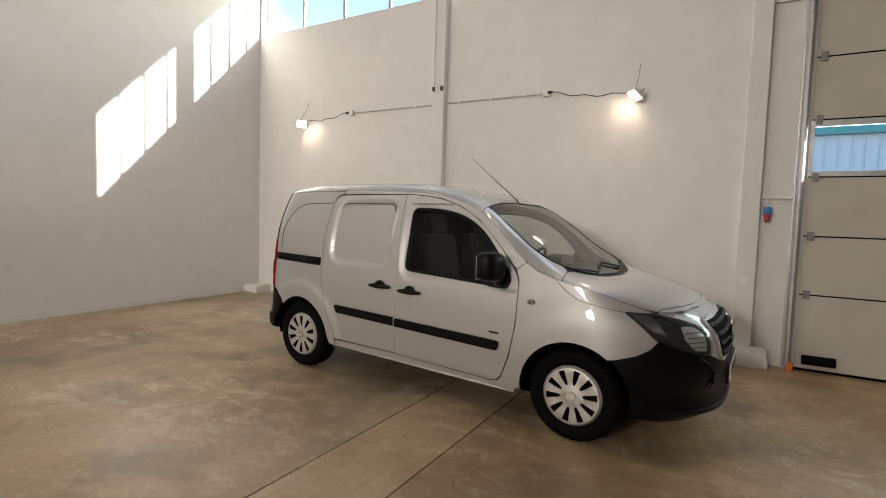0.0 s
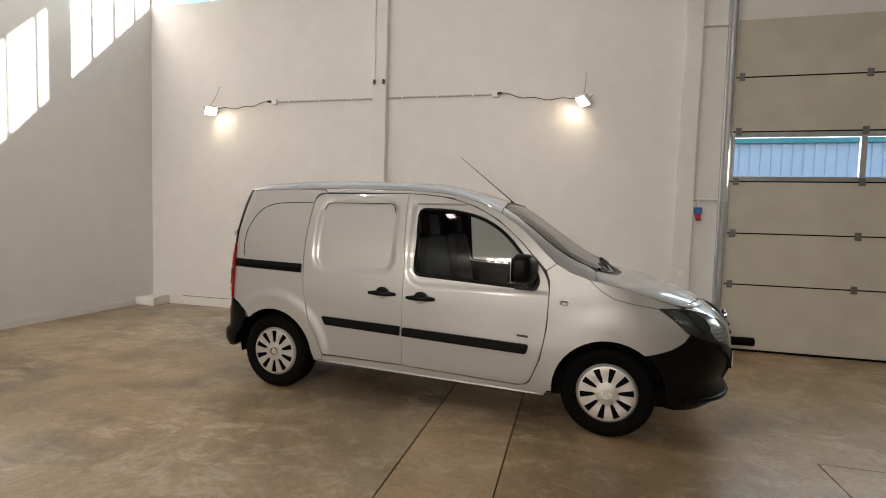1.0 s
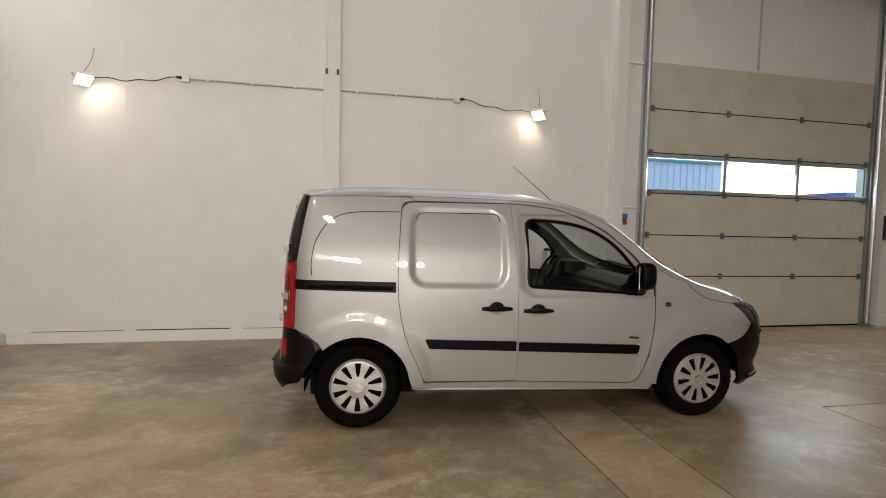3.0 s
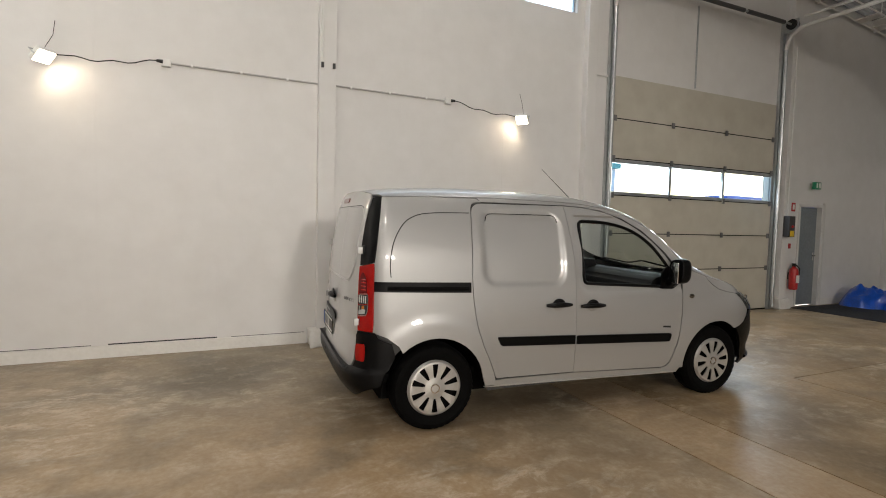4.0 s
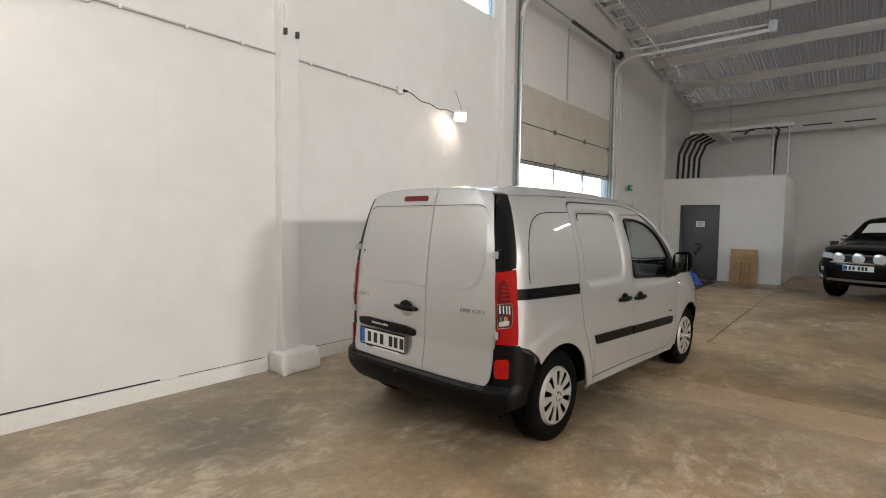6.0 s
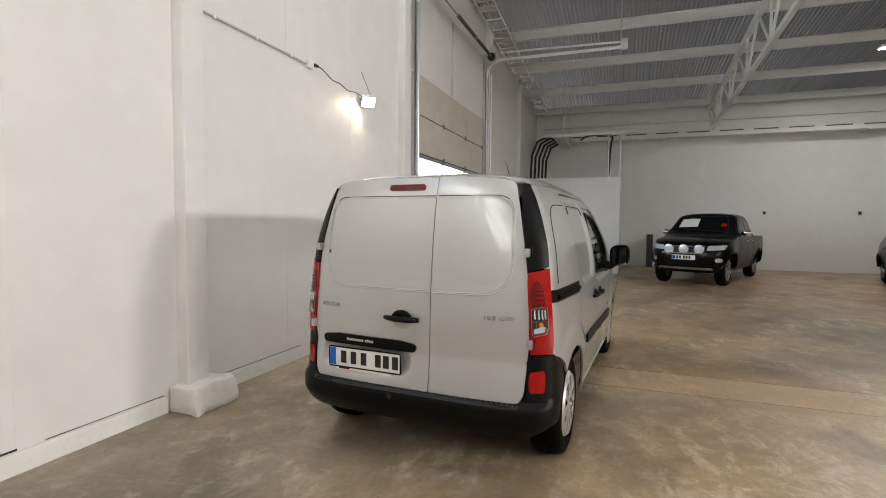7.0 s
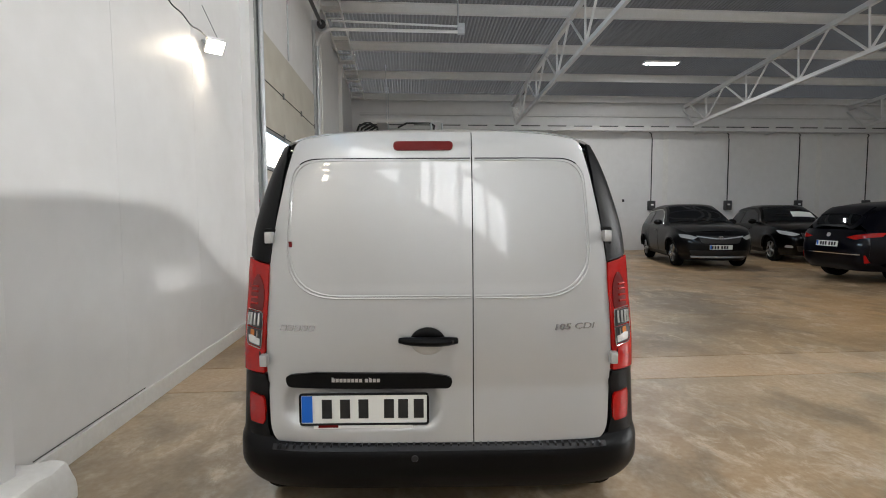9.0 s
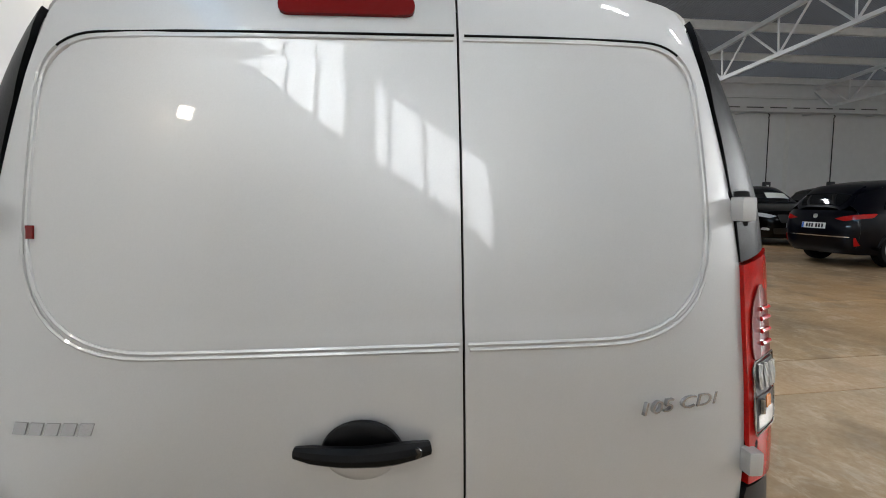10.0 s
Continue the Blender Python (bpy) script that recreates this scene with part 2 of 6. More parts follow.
def curve(*pts):
    """A smooth function through (x, y) points."""
    xs, ys = [p[0] for p in pts], [p[1] for p in pts]
    ms = []
    for i in range(len(pts)):
        if i in (0, len(pts) - 1):
            j = min(max(i, 1), len(pts) - 1)
            ms.append((ys[j] - ys[j - 1]) / (xs[j] - xs[j - 1]))
        else:
            a = (ys[i] - ys[i - 1]) / (xs[i] - xs[i - 1])
            b = (ys[i + 1] - ys[i]) / (xs[i + 1] - xs[i])
            ms.append(0.0 if a * b <= 0 else 2 * a * b / (a + b))

    def f(x):
        if x <= xs[0]:
            return ys[0]
        if x >= xs[-1]:
            return ys[-1]
        i = max(k for k in range(len(xs) - 1) if xs[k] <= x)
        h = xs[i + 1] - xs[i]
        t = (x - xs[i]) / h
        return ((1 + 2 * t) * (1 - t) ** 2 * ys[i] + t * (1 - t) ** 2 * h * ms[i] + t * t * (3 - 2 * t) * ys[i + 1] + t * t * (t - 1) * h * ms[i + 1])
    return f


def rounded(pts, n=6):
    """A closed outline; rows are (x, y) or (x, y, corner radius)."""
    out = []
    for i, p in enumerate(pts):
        a, c, b = Vector(pts[i - 1][:2]), Vector(p[:2]), Vector(pts[(i + 1) % len(pts)][:2])
        r = p[2] if len(p) > 2 else 0.0
        if r <= 0:
            out.append(tuple(c))
            continue
        da, db = (a - c), (b - c)
        la, lb = min(r, da.length * 0.48), min(r, db.length * 0.48)
        s, e = c + da.normalized() * la, c + db.normalized() * lb
        for k in range(n + 1):
            t = k / n
            out.append(tuple((1 - t) ** 2 * s + 2 * t * (1 - t) * c + t * t * e))
    return out


def arc(cx, cy, r, a0, a1, n=14):
    return [(cx + r * math.cos(radians(a0 + (a1 - a0) * k / n)), cy + r * math.sin(radians(a0 + (a1 - a0) * k / n))) for k in range(n + 1)]


def sheet(outline, fn, step=0.03, hole=None, fold=0.012, centre=(1.3, 0, 0.9), step2=None):
    """A bent panel: a flat outline cut into a fine net, laid on the surface fn(a, b), with its edges turned in."""
    bm = bmesh.new()
    pts = [Vector((x, y)) for x, y in outline]
    pts = [p for i, p in enumerate(pts) if (p - pts[i - 1]).length > 1e-5]
    if hole:
        area = sum(a.x * b.y - b.x * a.y for a, b in zip(pts, pts[1:] + pts[:1]))
        hp = [Vector((x, y)) for x, y in hole]
        hp = [p for i, p in enumerate(hp) if (p - hp[i - 1]).length > 1e-5]
        harea = sum(a.x * b.y - b.x * a.y for a, b in zip(hp, hp[1:] + hp[:1]))
        if area * harea > 0:
            hp.reverse()
        i, j = min(((i, j) for i in range(len(pts)) for j in range(len(hp))), key=lambda k: (pts[k[0]] - hp[k[1]]).length)
        pts = pts[:i + 1] + hp[j:] + hp[:j + 1] + pts[i:]
    bm.faces.new([bm.verts.new((p.x, p.y, 0)) for p in pts])
    for axis, st in ((0, step), (1, step2 or step)):
        lo, hi = min(p[axis] for p in pts), max(p[axis] for p in pts)
        no = (1, 0, 0) if axis == 0 else (0, 1, 0)
        for k in range(math.floor(lo / st) + 1, math.ceil(hi / st)):
            co = (k * st, 0, 0) if axis == 0 else (0, k * st, 0)
            bmesh.ops.bisect_plane(bm, geom=bm.verts[:] + bm.edges[:] + bm.faces[:], dist=1e-6, plane_co=co, plane_no=no)
    bmesh.ops.remove_doubles(bm, verts=bm.verts[:], dist=1e-5)
    for v in bm.verts:
        v.co = fn(v.co.x, v.co.y)
    bm.normal_update()
    c = Vector(centre)
    if sum(f.normal.dot(f.calc_center_median() - c) * f.calc_area() for f in bm.faces) < 0:
        bmesh.ops.reverse_faces(bm, faces=bm.faces[:])
        bm.normal_update()
    if fold:
        rim = [e for e in bm.edges if len(e.link_faces) == 1]
        back = {v: bm.verts.new(v.co - v.normal * fold) for v in {v for e in rim for v in e.verts}}
        for e in rim:
            f = e.link_faces[0]
            a, b = e.verts
            for lp in f.loops:
                if lp.edge == e:
                    a, b = lp.vert, lp.link_loop_next.vert
            bm.faces.new((b, a, back[a], back[b]))
            e.smooth = False
    return bm


def grow(outline, d):
    """The outline moved outwards by d."""
    pts = [Vector(p) for p in outline]
    area = sum(a.x * b.y - b.x * a.y for a, b in zip(pts, pts[1:] + pts[:1]))
    out = []
    for i, p in enumerate(pts):
        t = (pts[(i + 1) % len(pts)] - pts[i - 1])
        nrm = Vector((t.y, -t.x)).normalized() * (1 if area > 0 else -1)
        out.append(tuple(p + nrm * d))
    return out


def text_part(name, words, size, mat, m, parent, depth=0.001, stretch=1.0):
    cu = bpy.data.curves.new(name, "FONT")
    cu.body, cu.size, cu.extrude, cu.align_x, cu.align_y = words, size, depth, "CENTER", "CENTER"
    cu.resolution_u = 3
    tmp = bpy.data.objects.new(name, cu)
    me = bpy.data.meshes.new_from_object(tmp)
    bpy.data.objects.remove(tmp)
    me.transform(m @ Matrix.Diagonal((stretch, 1, 1, 1)))
    me.materials.clear()
    me.materials.append(mat)
    me.name = name
    ob = new(name, me)
    ob.parent = parent
    return ob


# ---- the hall ----
LEFT, LAMP, FAR, BACK = -7.79, 6.545, 12.1, -16.0


def roof_z(x):
    return 5.82 + 0.097 * (9.58 - x)


def structure(name, bm, mat, label, category, smooth=False, sharp=35):
    return tagged(part(name, bm, mat, smooth=smooth, sharp=sharp), label, category, kind="structure")


def wall_with_holes(axis, at, thick, a0, a1, z1, holes):
    """A wall slab along x (axis 'y') with openings (a0, a1, z0, z1), cut as blocks."""
    bm = bmesh.new()
    cuts = sorted({a0, a1, *[h[0] for h in holes], *[h[1] for h in holes]})
    for p, q in zip(cuts, cuts[1:]):
        mid = (p + q) / 2
        spans, z = [], 0.0
        for h in sorted((h for h in holes if h[0] < mid < h[1]), key=lambda h: h[2]):
            if h[2] > z:
                spans.append((z, h[2]))
            z = h[3]
        top_p, top_q = (z1(p), z1(q)) if callable(z1) else (z1, z1)
        spans.append((z, None))
        for s, e in spans:
            zp, zq = (e, e) if e is not None else (top_p, top_q)
            if axis == "y":
                co = [(p, at, s), (q, at, s), (q, at, zq), (p, at, zp)]
                off = Vector((0, thick, 0))
            else:
                co = [(at, p, s), (at, q, s), (at, q, zq), (at, p, zp)]
                off = Vector((thick, 0, 0))
            f = [bm.verts.new(c) for c in co]
            g = [bm.verts.new(Vector(c) + off) for c in co]
            bm.faces.new(f)
            bm.faces.new(g[::-1])
            for k in range(4):
                bm.faces.new((f[k], g[k], g[(k + 1) % 4], f[(k + 1) % 4]))
    bmesh.ops.remove_doubles(bm, verts=bm.verts[:], dist=1e-5)
    bmesh.ops.recalc_face_normals(bm, faces=bm.faces[:])
    return bm


DOOR = (0.63, 4.57, 0.0, 3.87)
SIDE_DOOR = (5.50, 6.30, 0.0, 2.06)
CLERE = [(LEFT + 0.1, -3.95, 4.70, 5.99), (-3.81, -0.12, 4.70, 5.99)]
structure("wall_north", wall_with_holes("y", LAMP, 0.14, LEFT - 0.2, FAR, lambda x: roof_z(x) + 0.05, [DOOR, SIDE_DOOR, *CLERE]), WALL,
          "tall white painted concrete panel wall with high windows", "wall")
structure("wall_west", wall_with_holes("x", LEFT, -0.2, BACK, LAMP, lambda y: roof_z(LEFT) + 0.05, []), WALL, "white painted smooth end wall of the hall", "wall")
structure("wall_east", wall_with_holes("x", FAR, 0.2, BACK, LAMP, lambda y: roof_z(FAR) + 0.05, []), WALL, "far white painted panel wall of the hall", "wall")
BACK_BANDS = [(-7.7, -6.1), (-3.9, -2.2)]
BACK_WINDOWS = [(x0 + (x1 - x0) * k / 4 + 0.03, x0 + (x1 - x0) * (k + 1) / 4 - 0.03, 4.75, 5.65) for x0, x1 in BACK_BANDS for k in range(4)]
structure("wall_south", wall_with_holes("y", BACK, -0.2, LEFT - 0.2, FAR + 0.2, lambda x: roof_z(x) + 0.05, BACK_WINDOWS), WALL, "white painted wall with high window bands", "wall")

for (x0, x1), watts in zip(BACK_BANDS, (36, 63)):
    sky_light = bpy.data.lights.new("window_daylight", "AREA")
    sky_light.shape, sky_light.size, sky_light.size_y, sky_light.energy, sky_light.color = "RECTANGLE", x1 - x0, 1.0, watts, (1.0, 0.94, 0.85)
    sky_light.spread = radians(104)
    new("window_daylight", sky_light).matrix_world = look(((x0 + x1) / 2, BACK - 0.1, 5.2), ((x0 + x1) / 2 - 1.5, 0, -0.3))

for (x0, x1, z0, z1), watts in zip(CLERE, (3, 6)):
    high_light = bpy.data.lights.new("window_daylight", "AREA")
    high_light.shape, high_light.size, high_light.size_y, high_light.energy, high_light.color = "RECTANGLE", x1 - x0, z1 - z0, watts, (0.76, 0.88, 1.0)
    new("window_daylight", high_light).matrix_world = look(((x0 + x1) / 2, LAMP + 0.13, (z0 + z1) / 2), ((x0 + x1) / 2 - 1.5, 0, 2.6))

# daylight through the window row of the big door
door_light = bpy.data.lights.new("window_daylight", "AREA")
door_light.shape, door_light.size, door_light.size_y, door_light.energy, door_light.color = "RECTANGLE", 3.9, 0.45, 13, (0.74, 0.88, 1.0)
new("window_daylight", door_light).matrix_world = look((2.6, LAMP + 0.06, 2.31), (2.0, 0, 0.6))

# floor: slabs with joints on a dark bed
floor_ob = structure("floor", box((LEFT - 0.2, BACK - 0.2, -0.3), (FAR + 0.2, LAMP + 0.2, -0.012)), JOINT, "brown stained polished concrete floor", "floor")
G = 0.005
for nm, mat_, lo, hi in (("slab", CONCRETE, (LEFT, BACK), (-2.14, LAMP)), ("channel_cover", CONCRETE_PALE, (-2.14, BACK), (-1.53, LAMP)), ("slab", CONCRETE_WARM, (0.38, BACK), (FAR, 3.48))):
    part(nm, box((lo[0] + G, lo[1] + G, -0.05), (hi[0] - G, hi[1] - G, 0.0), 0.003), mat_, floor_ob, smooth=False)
bm = bmesh.new()
corner_slab = [(-1.53 + G, BACK + G), (0.38 - G, BACK + G), (0.38 - G, 3.48 + G), (FAR - G, 3.48 + G), (FAR - G, LAMP - G), (-1.53 + G, LAMP - G)]
low, high = ([bm.verts.new((x, y, z)) for x, y in corner_slab] for z in (-0.05, 0.0))
bm.faces.new(high)
bm.faces.new(low[::-1])
for k in range(6):
    bm.faces.new((low[k], low[(k + 1) % 6], high[(k + 1) % 6], high[k]))
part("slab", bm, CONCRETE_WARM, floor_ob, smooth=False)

# roof: corrugated sheet, purlins along y, trusses along x
bm = bmesh.new()
PITCH, prev = 0.09, None
for i in range(int((LAMP - BACK) / PITCH) + 1):
    for f, z in ((0.0, 0.0), (0.4, 0.0), (0.55, 0.014), (0.85, 0.014)):
        row = [bm.verts.new((x, BACK + (i + f) * PITCH, roof_z(x) + z)) for x in (LEFT - 0.2, FAR + 0.2)]
        if prev:
            bm.faces.new((prev[0], prev[1], row[1], row[0]))
        prev = row
bmesh.ops.solidify(bm, geom=bm.faces[:], thickness=-0.15)
structure("ceiling", bm, ROOF_SHEET, "grey corrugated steel roof sheets", "ceiling")
PURLINS = [11.7 - 2.02 * k for k in range(10)]
for x in PURLINS:
    z = roof_z(x) - 0.004
    bm = box((x - 0.012, BACK, z - 0.21), (x - 0.004, LAMP, z))
    add_box(bm, (x - 0.004, BACK, z - 0.21), (x + 0.075, LAMP, z - 0.202))
    add_box(bm, (x - 0.075, BACK, z - 0.008), (x - 0.012, LAMP, z))
    tagged(part("purlin", bm, WHITE_STEEL, smooth=False), "white painted steel purlin under the roof sheets", "beam", "roof purlins", "structure")


def truss(y):
    """Lattice truss: web nodes at the purlins above and half way between them below."""
    ob = thing("roof_truss", "white painted steel lattice roof truss", "truss", "roof trusses", pose(0, y, 0), "structure")

    def top(x):
        return roof_z(x) - 0.27

    def low(x):
        return 4.74 + 0.06 * (8.49 - x)
    part("top_chord", box((-0.5, -0.06, -0.055), (0.5, 0.06, 0.055), m=look(((FAR + LEFT) / 2, 0, top((FAR + LEFT) / 2)), (FAR, 0, top(FAR))) @ pose(0, 0, 0, 0, 90, 0) @ Matrix.Diagonal((19.7, 1, 1, 1))), WHITE_STEEL, ob, smooth=False)
    a, b = Vector((PURLINS[0] - 0.35, 0, low(PURLINS[0] - 0.35))), Vector((LEFT + 0.8, 0, low(LEFT + 0.8)))
    part("bottom_chord", box((-0.5, -0.05, -0.04), (0.5, 0.05, 0.04), m=look((a + b) / 2, a) @ pose(0, 0, 0, 0, 90, 0) @ Matrix.Diagonal(((a - b).length, 1, 1, 1))), WHITE_STEEL, ob, smooth=False)
    part("end_bar", tube([a, (FAR - 0.05, 0, top(FAR) - 0.1)], 0.035, 6), WHITE_STEEL, ob)
    for p, q in zip(PURLINS, PURLINS[1:]):
        m = (p + q) / 2 - 0.08
        for e in (p, q):
            part("web_bar", tube([(m, 0, low(m)), (e, 0, top(e))], 0.03, 6), WHITE_STEEL, ob)
        part("web_bar", tube([(m, 0, low(m)), (m + 0.06, 0, top(m))], 0.026, 6), WHITE_STEEL, ob)
    return ob


for y in (0.77, -5.73, -12.23):
    truss(y)

# pilasters with their rough feet
for x0, x1 in ((-3.95, -3.75), (0.02, 0.2), (4.86, 5.06), (8.6, 8.8)):
    structure("pilaster", box((x0, LAMP - 0.11, 0.0), (x1, LAMP, roof_z(x0) - 0.05), 0.008), WALL, "white painted pilaster on the panel wall", "pilaster")
for x0, x1, y0, h in ((-4.05, -3.62, 6.25, 0.2), (0.05, 0.36, 6.27, 0.18), (4.8, 5.13, 6.36, 0.2), (LEFT, -7.45, 6.2, 0.13)):
    bm = box((x0, y0, 0), (x1, LAMP - 0.003, h), 0.02)
    bmesh.ops.subdivide_edges(bm, edges=bm.edges[:], cuts=3, use_grid_fill=True)
    for v in bm.verts:
        if v.co.z > 0.001:
            if v.co.y < LAMP - 0.05:
                v.co.y += 0.03 * (v.co.z / h) ** 2
            v.co += 0.028 * noise.noise_vector(v.co * 6) + 0.009 * noise.noise_vector(v.co * 21)
    structure("footing", bm, WALL_ROUGH, "rough white painted concrete footing", "footing", smooth=True, sharp=22)

# ---- sectional door in the lamp wall ----
sect = thing("sectional_door", "cream steel sectional overhead door with a row of windows, closed", "overhead door", kind="structure")
ROWS_Z = [0.02, 0.80, 1.41, 2.02, 2.60, 3.23, 3.89]
DX0, DX1, DY = 0.60, 4.60, LAMP - 0.02
for i, (z0, z1) in enumerate(zip(ROWS_Z, ROWS_Z[1:])):
    if i == 3:
        fr = part("window_section", box((DX0, DY, z1 - 0.07), (DX1, DY + 0.04, z1 - 0.004), 0.004), STEEL, sect, "aluminium framed window section", smooth=False)
        part("bottom_rail", box((DX0, DY, z0 + 0.004), (DX1, DY + 0.04, z0 + 0.06), 0.004), STEEL, fr, smooth=False)
        xs = (DX0, 1.93, 3.25, DX1)
        for x in xs:
            a, b = max(DX0, x - 0.03), min(DX1, x + 0.03)
            part("mullion", box((a, DY + 0.002, z0 + 0.06), (b, DY + 0.038, z1 - 0.07)), STEEL, fr, smooth=False)
        for a, b in zip(xs, xs[1:]):
            part("pane", box((a + 0.03, DY + 0.018, z0 + 0.06), (b - 0.03, DY + 0.022, z1 - 0.07)), GLASS, fr, smooth=False).visible_shadow = False
    else:
        part("panel", box((DX0, DY, z0 + 0.004), (DX1, DY + 0.04, z1 - 0.004), 0.006), DOOR_PANEL, sect, smooth=False)
    if i:
        part("joint_strip", box((DX0, DY - 0.004, z0 - 0.008), (DX1, DY + 0.002, z0 + 0.006)), DARK, sect, smooth=False)
        for x in (DX0 + 0.06, 1.93, 3.25, DX1 - 0.06):
            part("hinge", box((x - 0.03, DY - 0.022, z0 - 0.045), (x + 0.03, DY - 0.004, z0 + 0.045), 0.005), HINGE_STEEL, sect, smooth=False)
part("bottom_seal", box((DX0, DY - 0.005, 0.0), (DX1, DY + 0.045, 0.024)), RUBBER, sect, smooth=False)
for x in (DX0 - 0.07, DX1 + 0.07):
    part("guide_rail", tube([(x, LAMP - 0.1, 0.05), (x, LAMP - 0.1, 4.9)], 0.032, 10), STEEL, sect)
    part("angle_post", box((x - 0.045, LAMP - 0.06, 0.0), (x + 0.045, LAMP - 0.004, 5.25), 0.004), STEEL, sect, smooth=False)
    bend = [(x, LAMP - 0.1, 4.9)] + [(x, LAMP - 0.1 - 0.35 * (1 - math.cos(a)), 4.9 + 0.35 * math.sin(a)) for a in np.linspace(0.2, math.pi / 2, 7)] + [(x, 3.4, 5.25)]
    part("ceiling_rail", tube(bend, 0.036, 8), WHITE_STEEL, sect)
    part("upper_rail", tube([(x, LAMP - 0.4, 5.42), (x, 3.5, 5.36)], 0.022, 8), WHITE_STEEL, sect)
    part("rail_stop", box((x - 0.05, 3.36, 5.2), (x + 0.05, 3.5, 5.42), 0.006), STEEL, sect, smooth=False)
    part("rail_hanger", tube([(x, 3.5, 5.28), (x, 3.5, roof_z(x) - 0.05)], 0.02, 6), STEEL, sect)
part("spring_shaft", tube([(DX0 - 0.1, LAMP - 0.2, 5.33), (DX1 + 0.15, LAMP - 0.2, 5.33)], 0.018, 8), STEEL, sect)
for x0, x1 in ((2.2, 3.3), (3.4, 4.4)):
    part("spring", tube([(x0, LAMP - 0.2, 5.33), (x1, LAMP - 0.2, 5.33)], 0.036, 12), material("spring_dark", (0.12, 0.12, 0.12), 0.5, 0.6), sect)
for x in (DX0 - 0.06, DX1 + 0.06):
    part("cable_drum", tube([(x - 0.06, LAMP - 0.2, 5.33), (x + 0.06, LAMP - 0.2, 5.33)], 0.09, 16), INK, sect)
    part("drum_bracket", box((x - 0.02, LAMP - 0.3, 5.2), (x + 0.02, LAMP - 0.003, 5.42)), STEEL, sect, smooth=False)

# ---- high windows ----
for i, (x0, x1, z0, z1) in enumerate(CLERE):
    win = thing("window_%d" % (i + 1), "high white framed window band of four panes", "window", "high windows", kind="structure")
    part("window_sill", box((x0, LAMP + 0.06, z0), (x1, LAMP + 0.11, z0 + 0.03)), WHITE_STEEL, win, smooth=False)
    part("head", box((x0, LAMP + 0.06, z1 - 0.03), (x1, LAMP + 0.11, z1)), WHITE_STEEL, win, smooth=False)
    for k in range(5):
        x = x0 + (x1 - x0) * k / 4
        a, b = max(x0, x - 0.025), min(x1, x + 0.025)
        part("mullion", box((a, LAMP + 0.065, z0 + 0.03), (b, LAMP + 0.1, z1 - 0.03)), STEEL, win, smooth=False)
        if k < 4:
            c = x0 + (x1 - x0) * (k + 1) / 4
            part("pane", box((x + 0.025, LAMP + 0.08, z0 + 0.03), (c - 0.025, LAMP + 0.084, z1 - 0.03)), GLASS, win, smooth=False).visible_shadow = False


# ---- flood lamps on the wall, ceiling lamps, unseen fill lamps ----
def flood_lamp(x, z, turn, down):
    ob = thing("flood_lamp", "small white flood lamp, lit, clamped to the wall", "lamp", "wall flood lamps", pose(x, LAMP - 0.12, z, 0, 0, turn))
    m = pose(0, 0, 0, down, 0, 0)
    part("housing", box((-0.085, -0.02, -0.075), (0.085, 0.03, 0.075), 0.012, m=m), WHITE_PLASTIC, ob)
    for k in range(5):
        part("cooling_fin", box((-0.07 + 0.032 * k, 0.03, -0.06), (-0.06 + 0.032 * k, 0.05, 0.06), m=m), WHITE_PLASTIC, ob, smooth=False)
    part("glass", box((-0.075, -0.027, -0.065), (0.075, -0.021, 0.065), m=m), LED, ob, smooth=False)
    part("bracket", tube([(-0.09, 0, 0), (-0.09, 0.06, 0.05), (0.09, 0.06, 0.05), (0.09, 0, 0)], 0.007, 6), STEEL, ob)
    part("wall_arm", tube([(0, 0.06, 0.05), pose(0, 0, 0, 0, 0, -turn) @ Vector((0, 0.118, 0.05))], 0.009, 6), STEEL, ob)
    la = bpy.data.lights.new("flood", "AREA")
    la.shape, la.size, la.energy, la.color = "SQUARE", 0.13, 0.34, (1.0, 0.8, 0.56)
    lo = new("flood", la)
    lo.parent = ob
    lo.matrix_local = look(m @ Vector((0, -0.035, 0)), m @ Vector((0, -1, 0)))
    return ob


flood_lamp(-6.58, 3.03, 50, 48)
flood_lamp(-1.12, 3.0, -50, 48)


def ceiling_or_fill_lamp(x, y, watts):
    z = roof_z(x) - 0.26
    ob = thing("ceiling_or_fill_lamp", "long white ceiling lamp or added fill lamp under a purlin, lit", "lamp", "ceiling lamps", pose(x, y, z))
    part("housing", box((-0.13, -0.5, 0.0), (0.13, 0.5, 0.05), 0.01), WHITE_STEEL, ob)
    part("diffuser", box((-0.1, -0.47, -0.012), (0.1, 0.47, -0.002)), LED_CEILING, ob, smooth=False)
    la = bpy.data.lights.new("tube_light", "AREA")
    la.shape, la.size, la.size_y, la.energy, la.color = "RECTANGLE", 0.2, 0.94, watts, (1.0, 0.95, 0.88)
    lo = new("tube_light", la)
    lo.parent = ob
    lo.matrix_local = Matrix.Translation((0, 0, -0.03))
    return ob


# the three lamps west of x -5 are unseen, added to brighten that end
for x, y, watts in ((8.1, -2.75, 15), (-1.6, 3.4, 5.5), (-5.2, -2.75, 10), (-5.6, 2.8, 4), (-6.4, 0.6, 5)):
    ceiling_or_fill_lamp(x, y, watts)

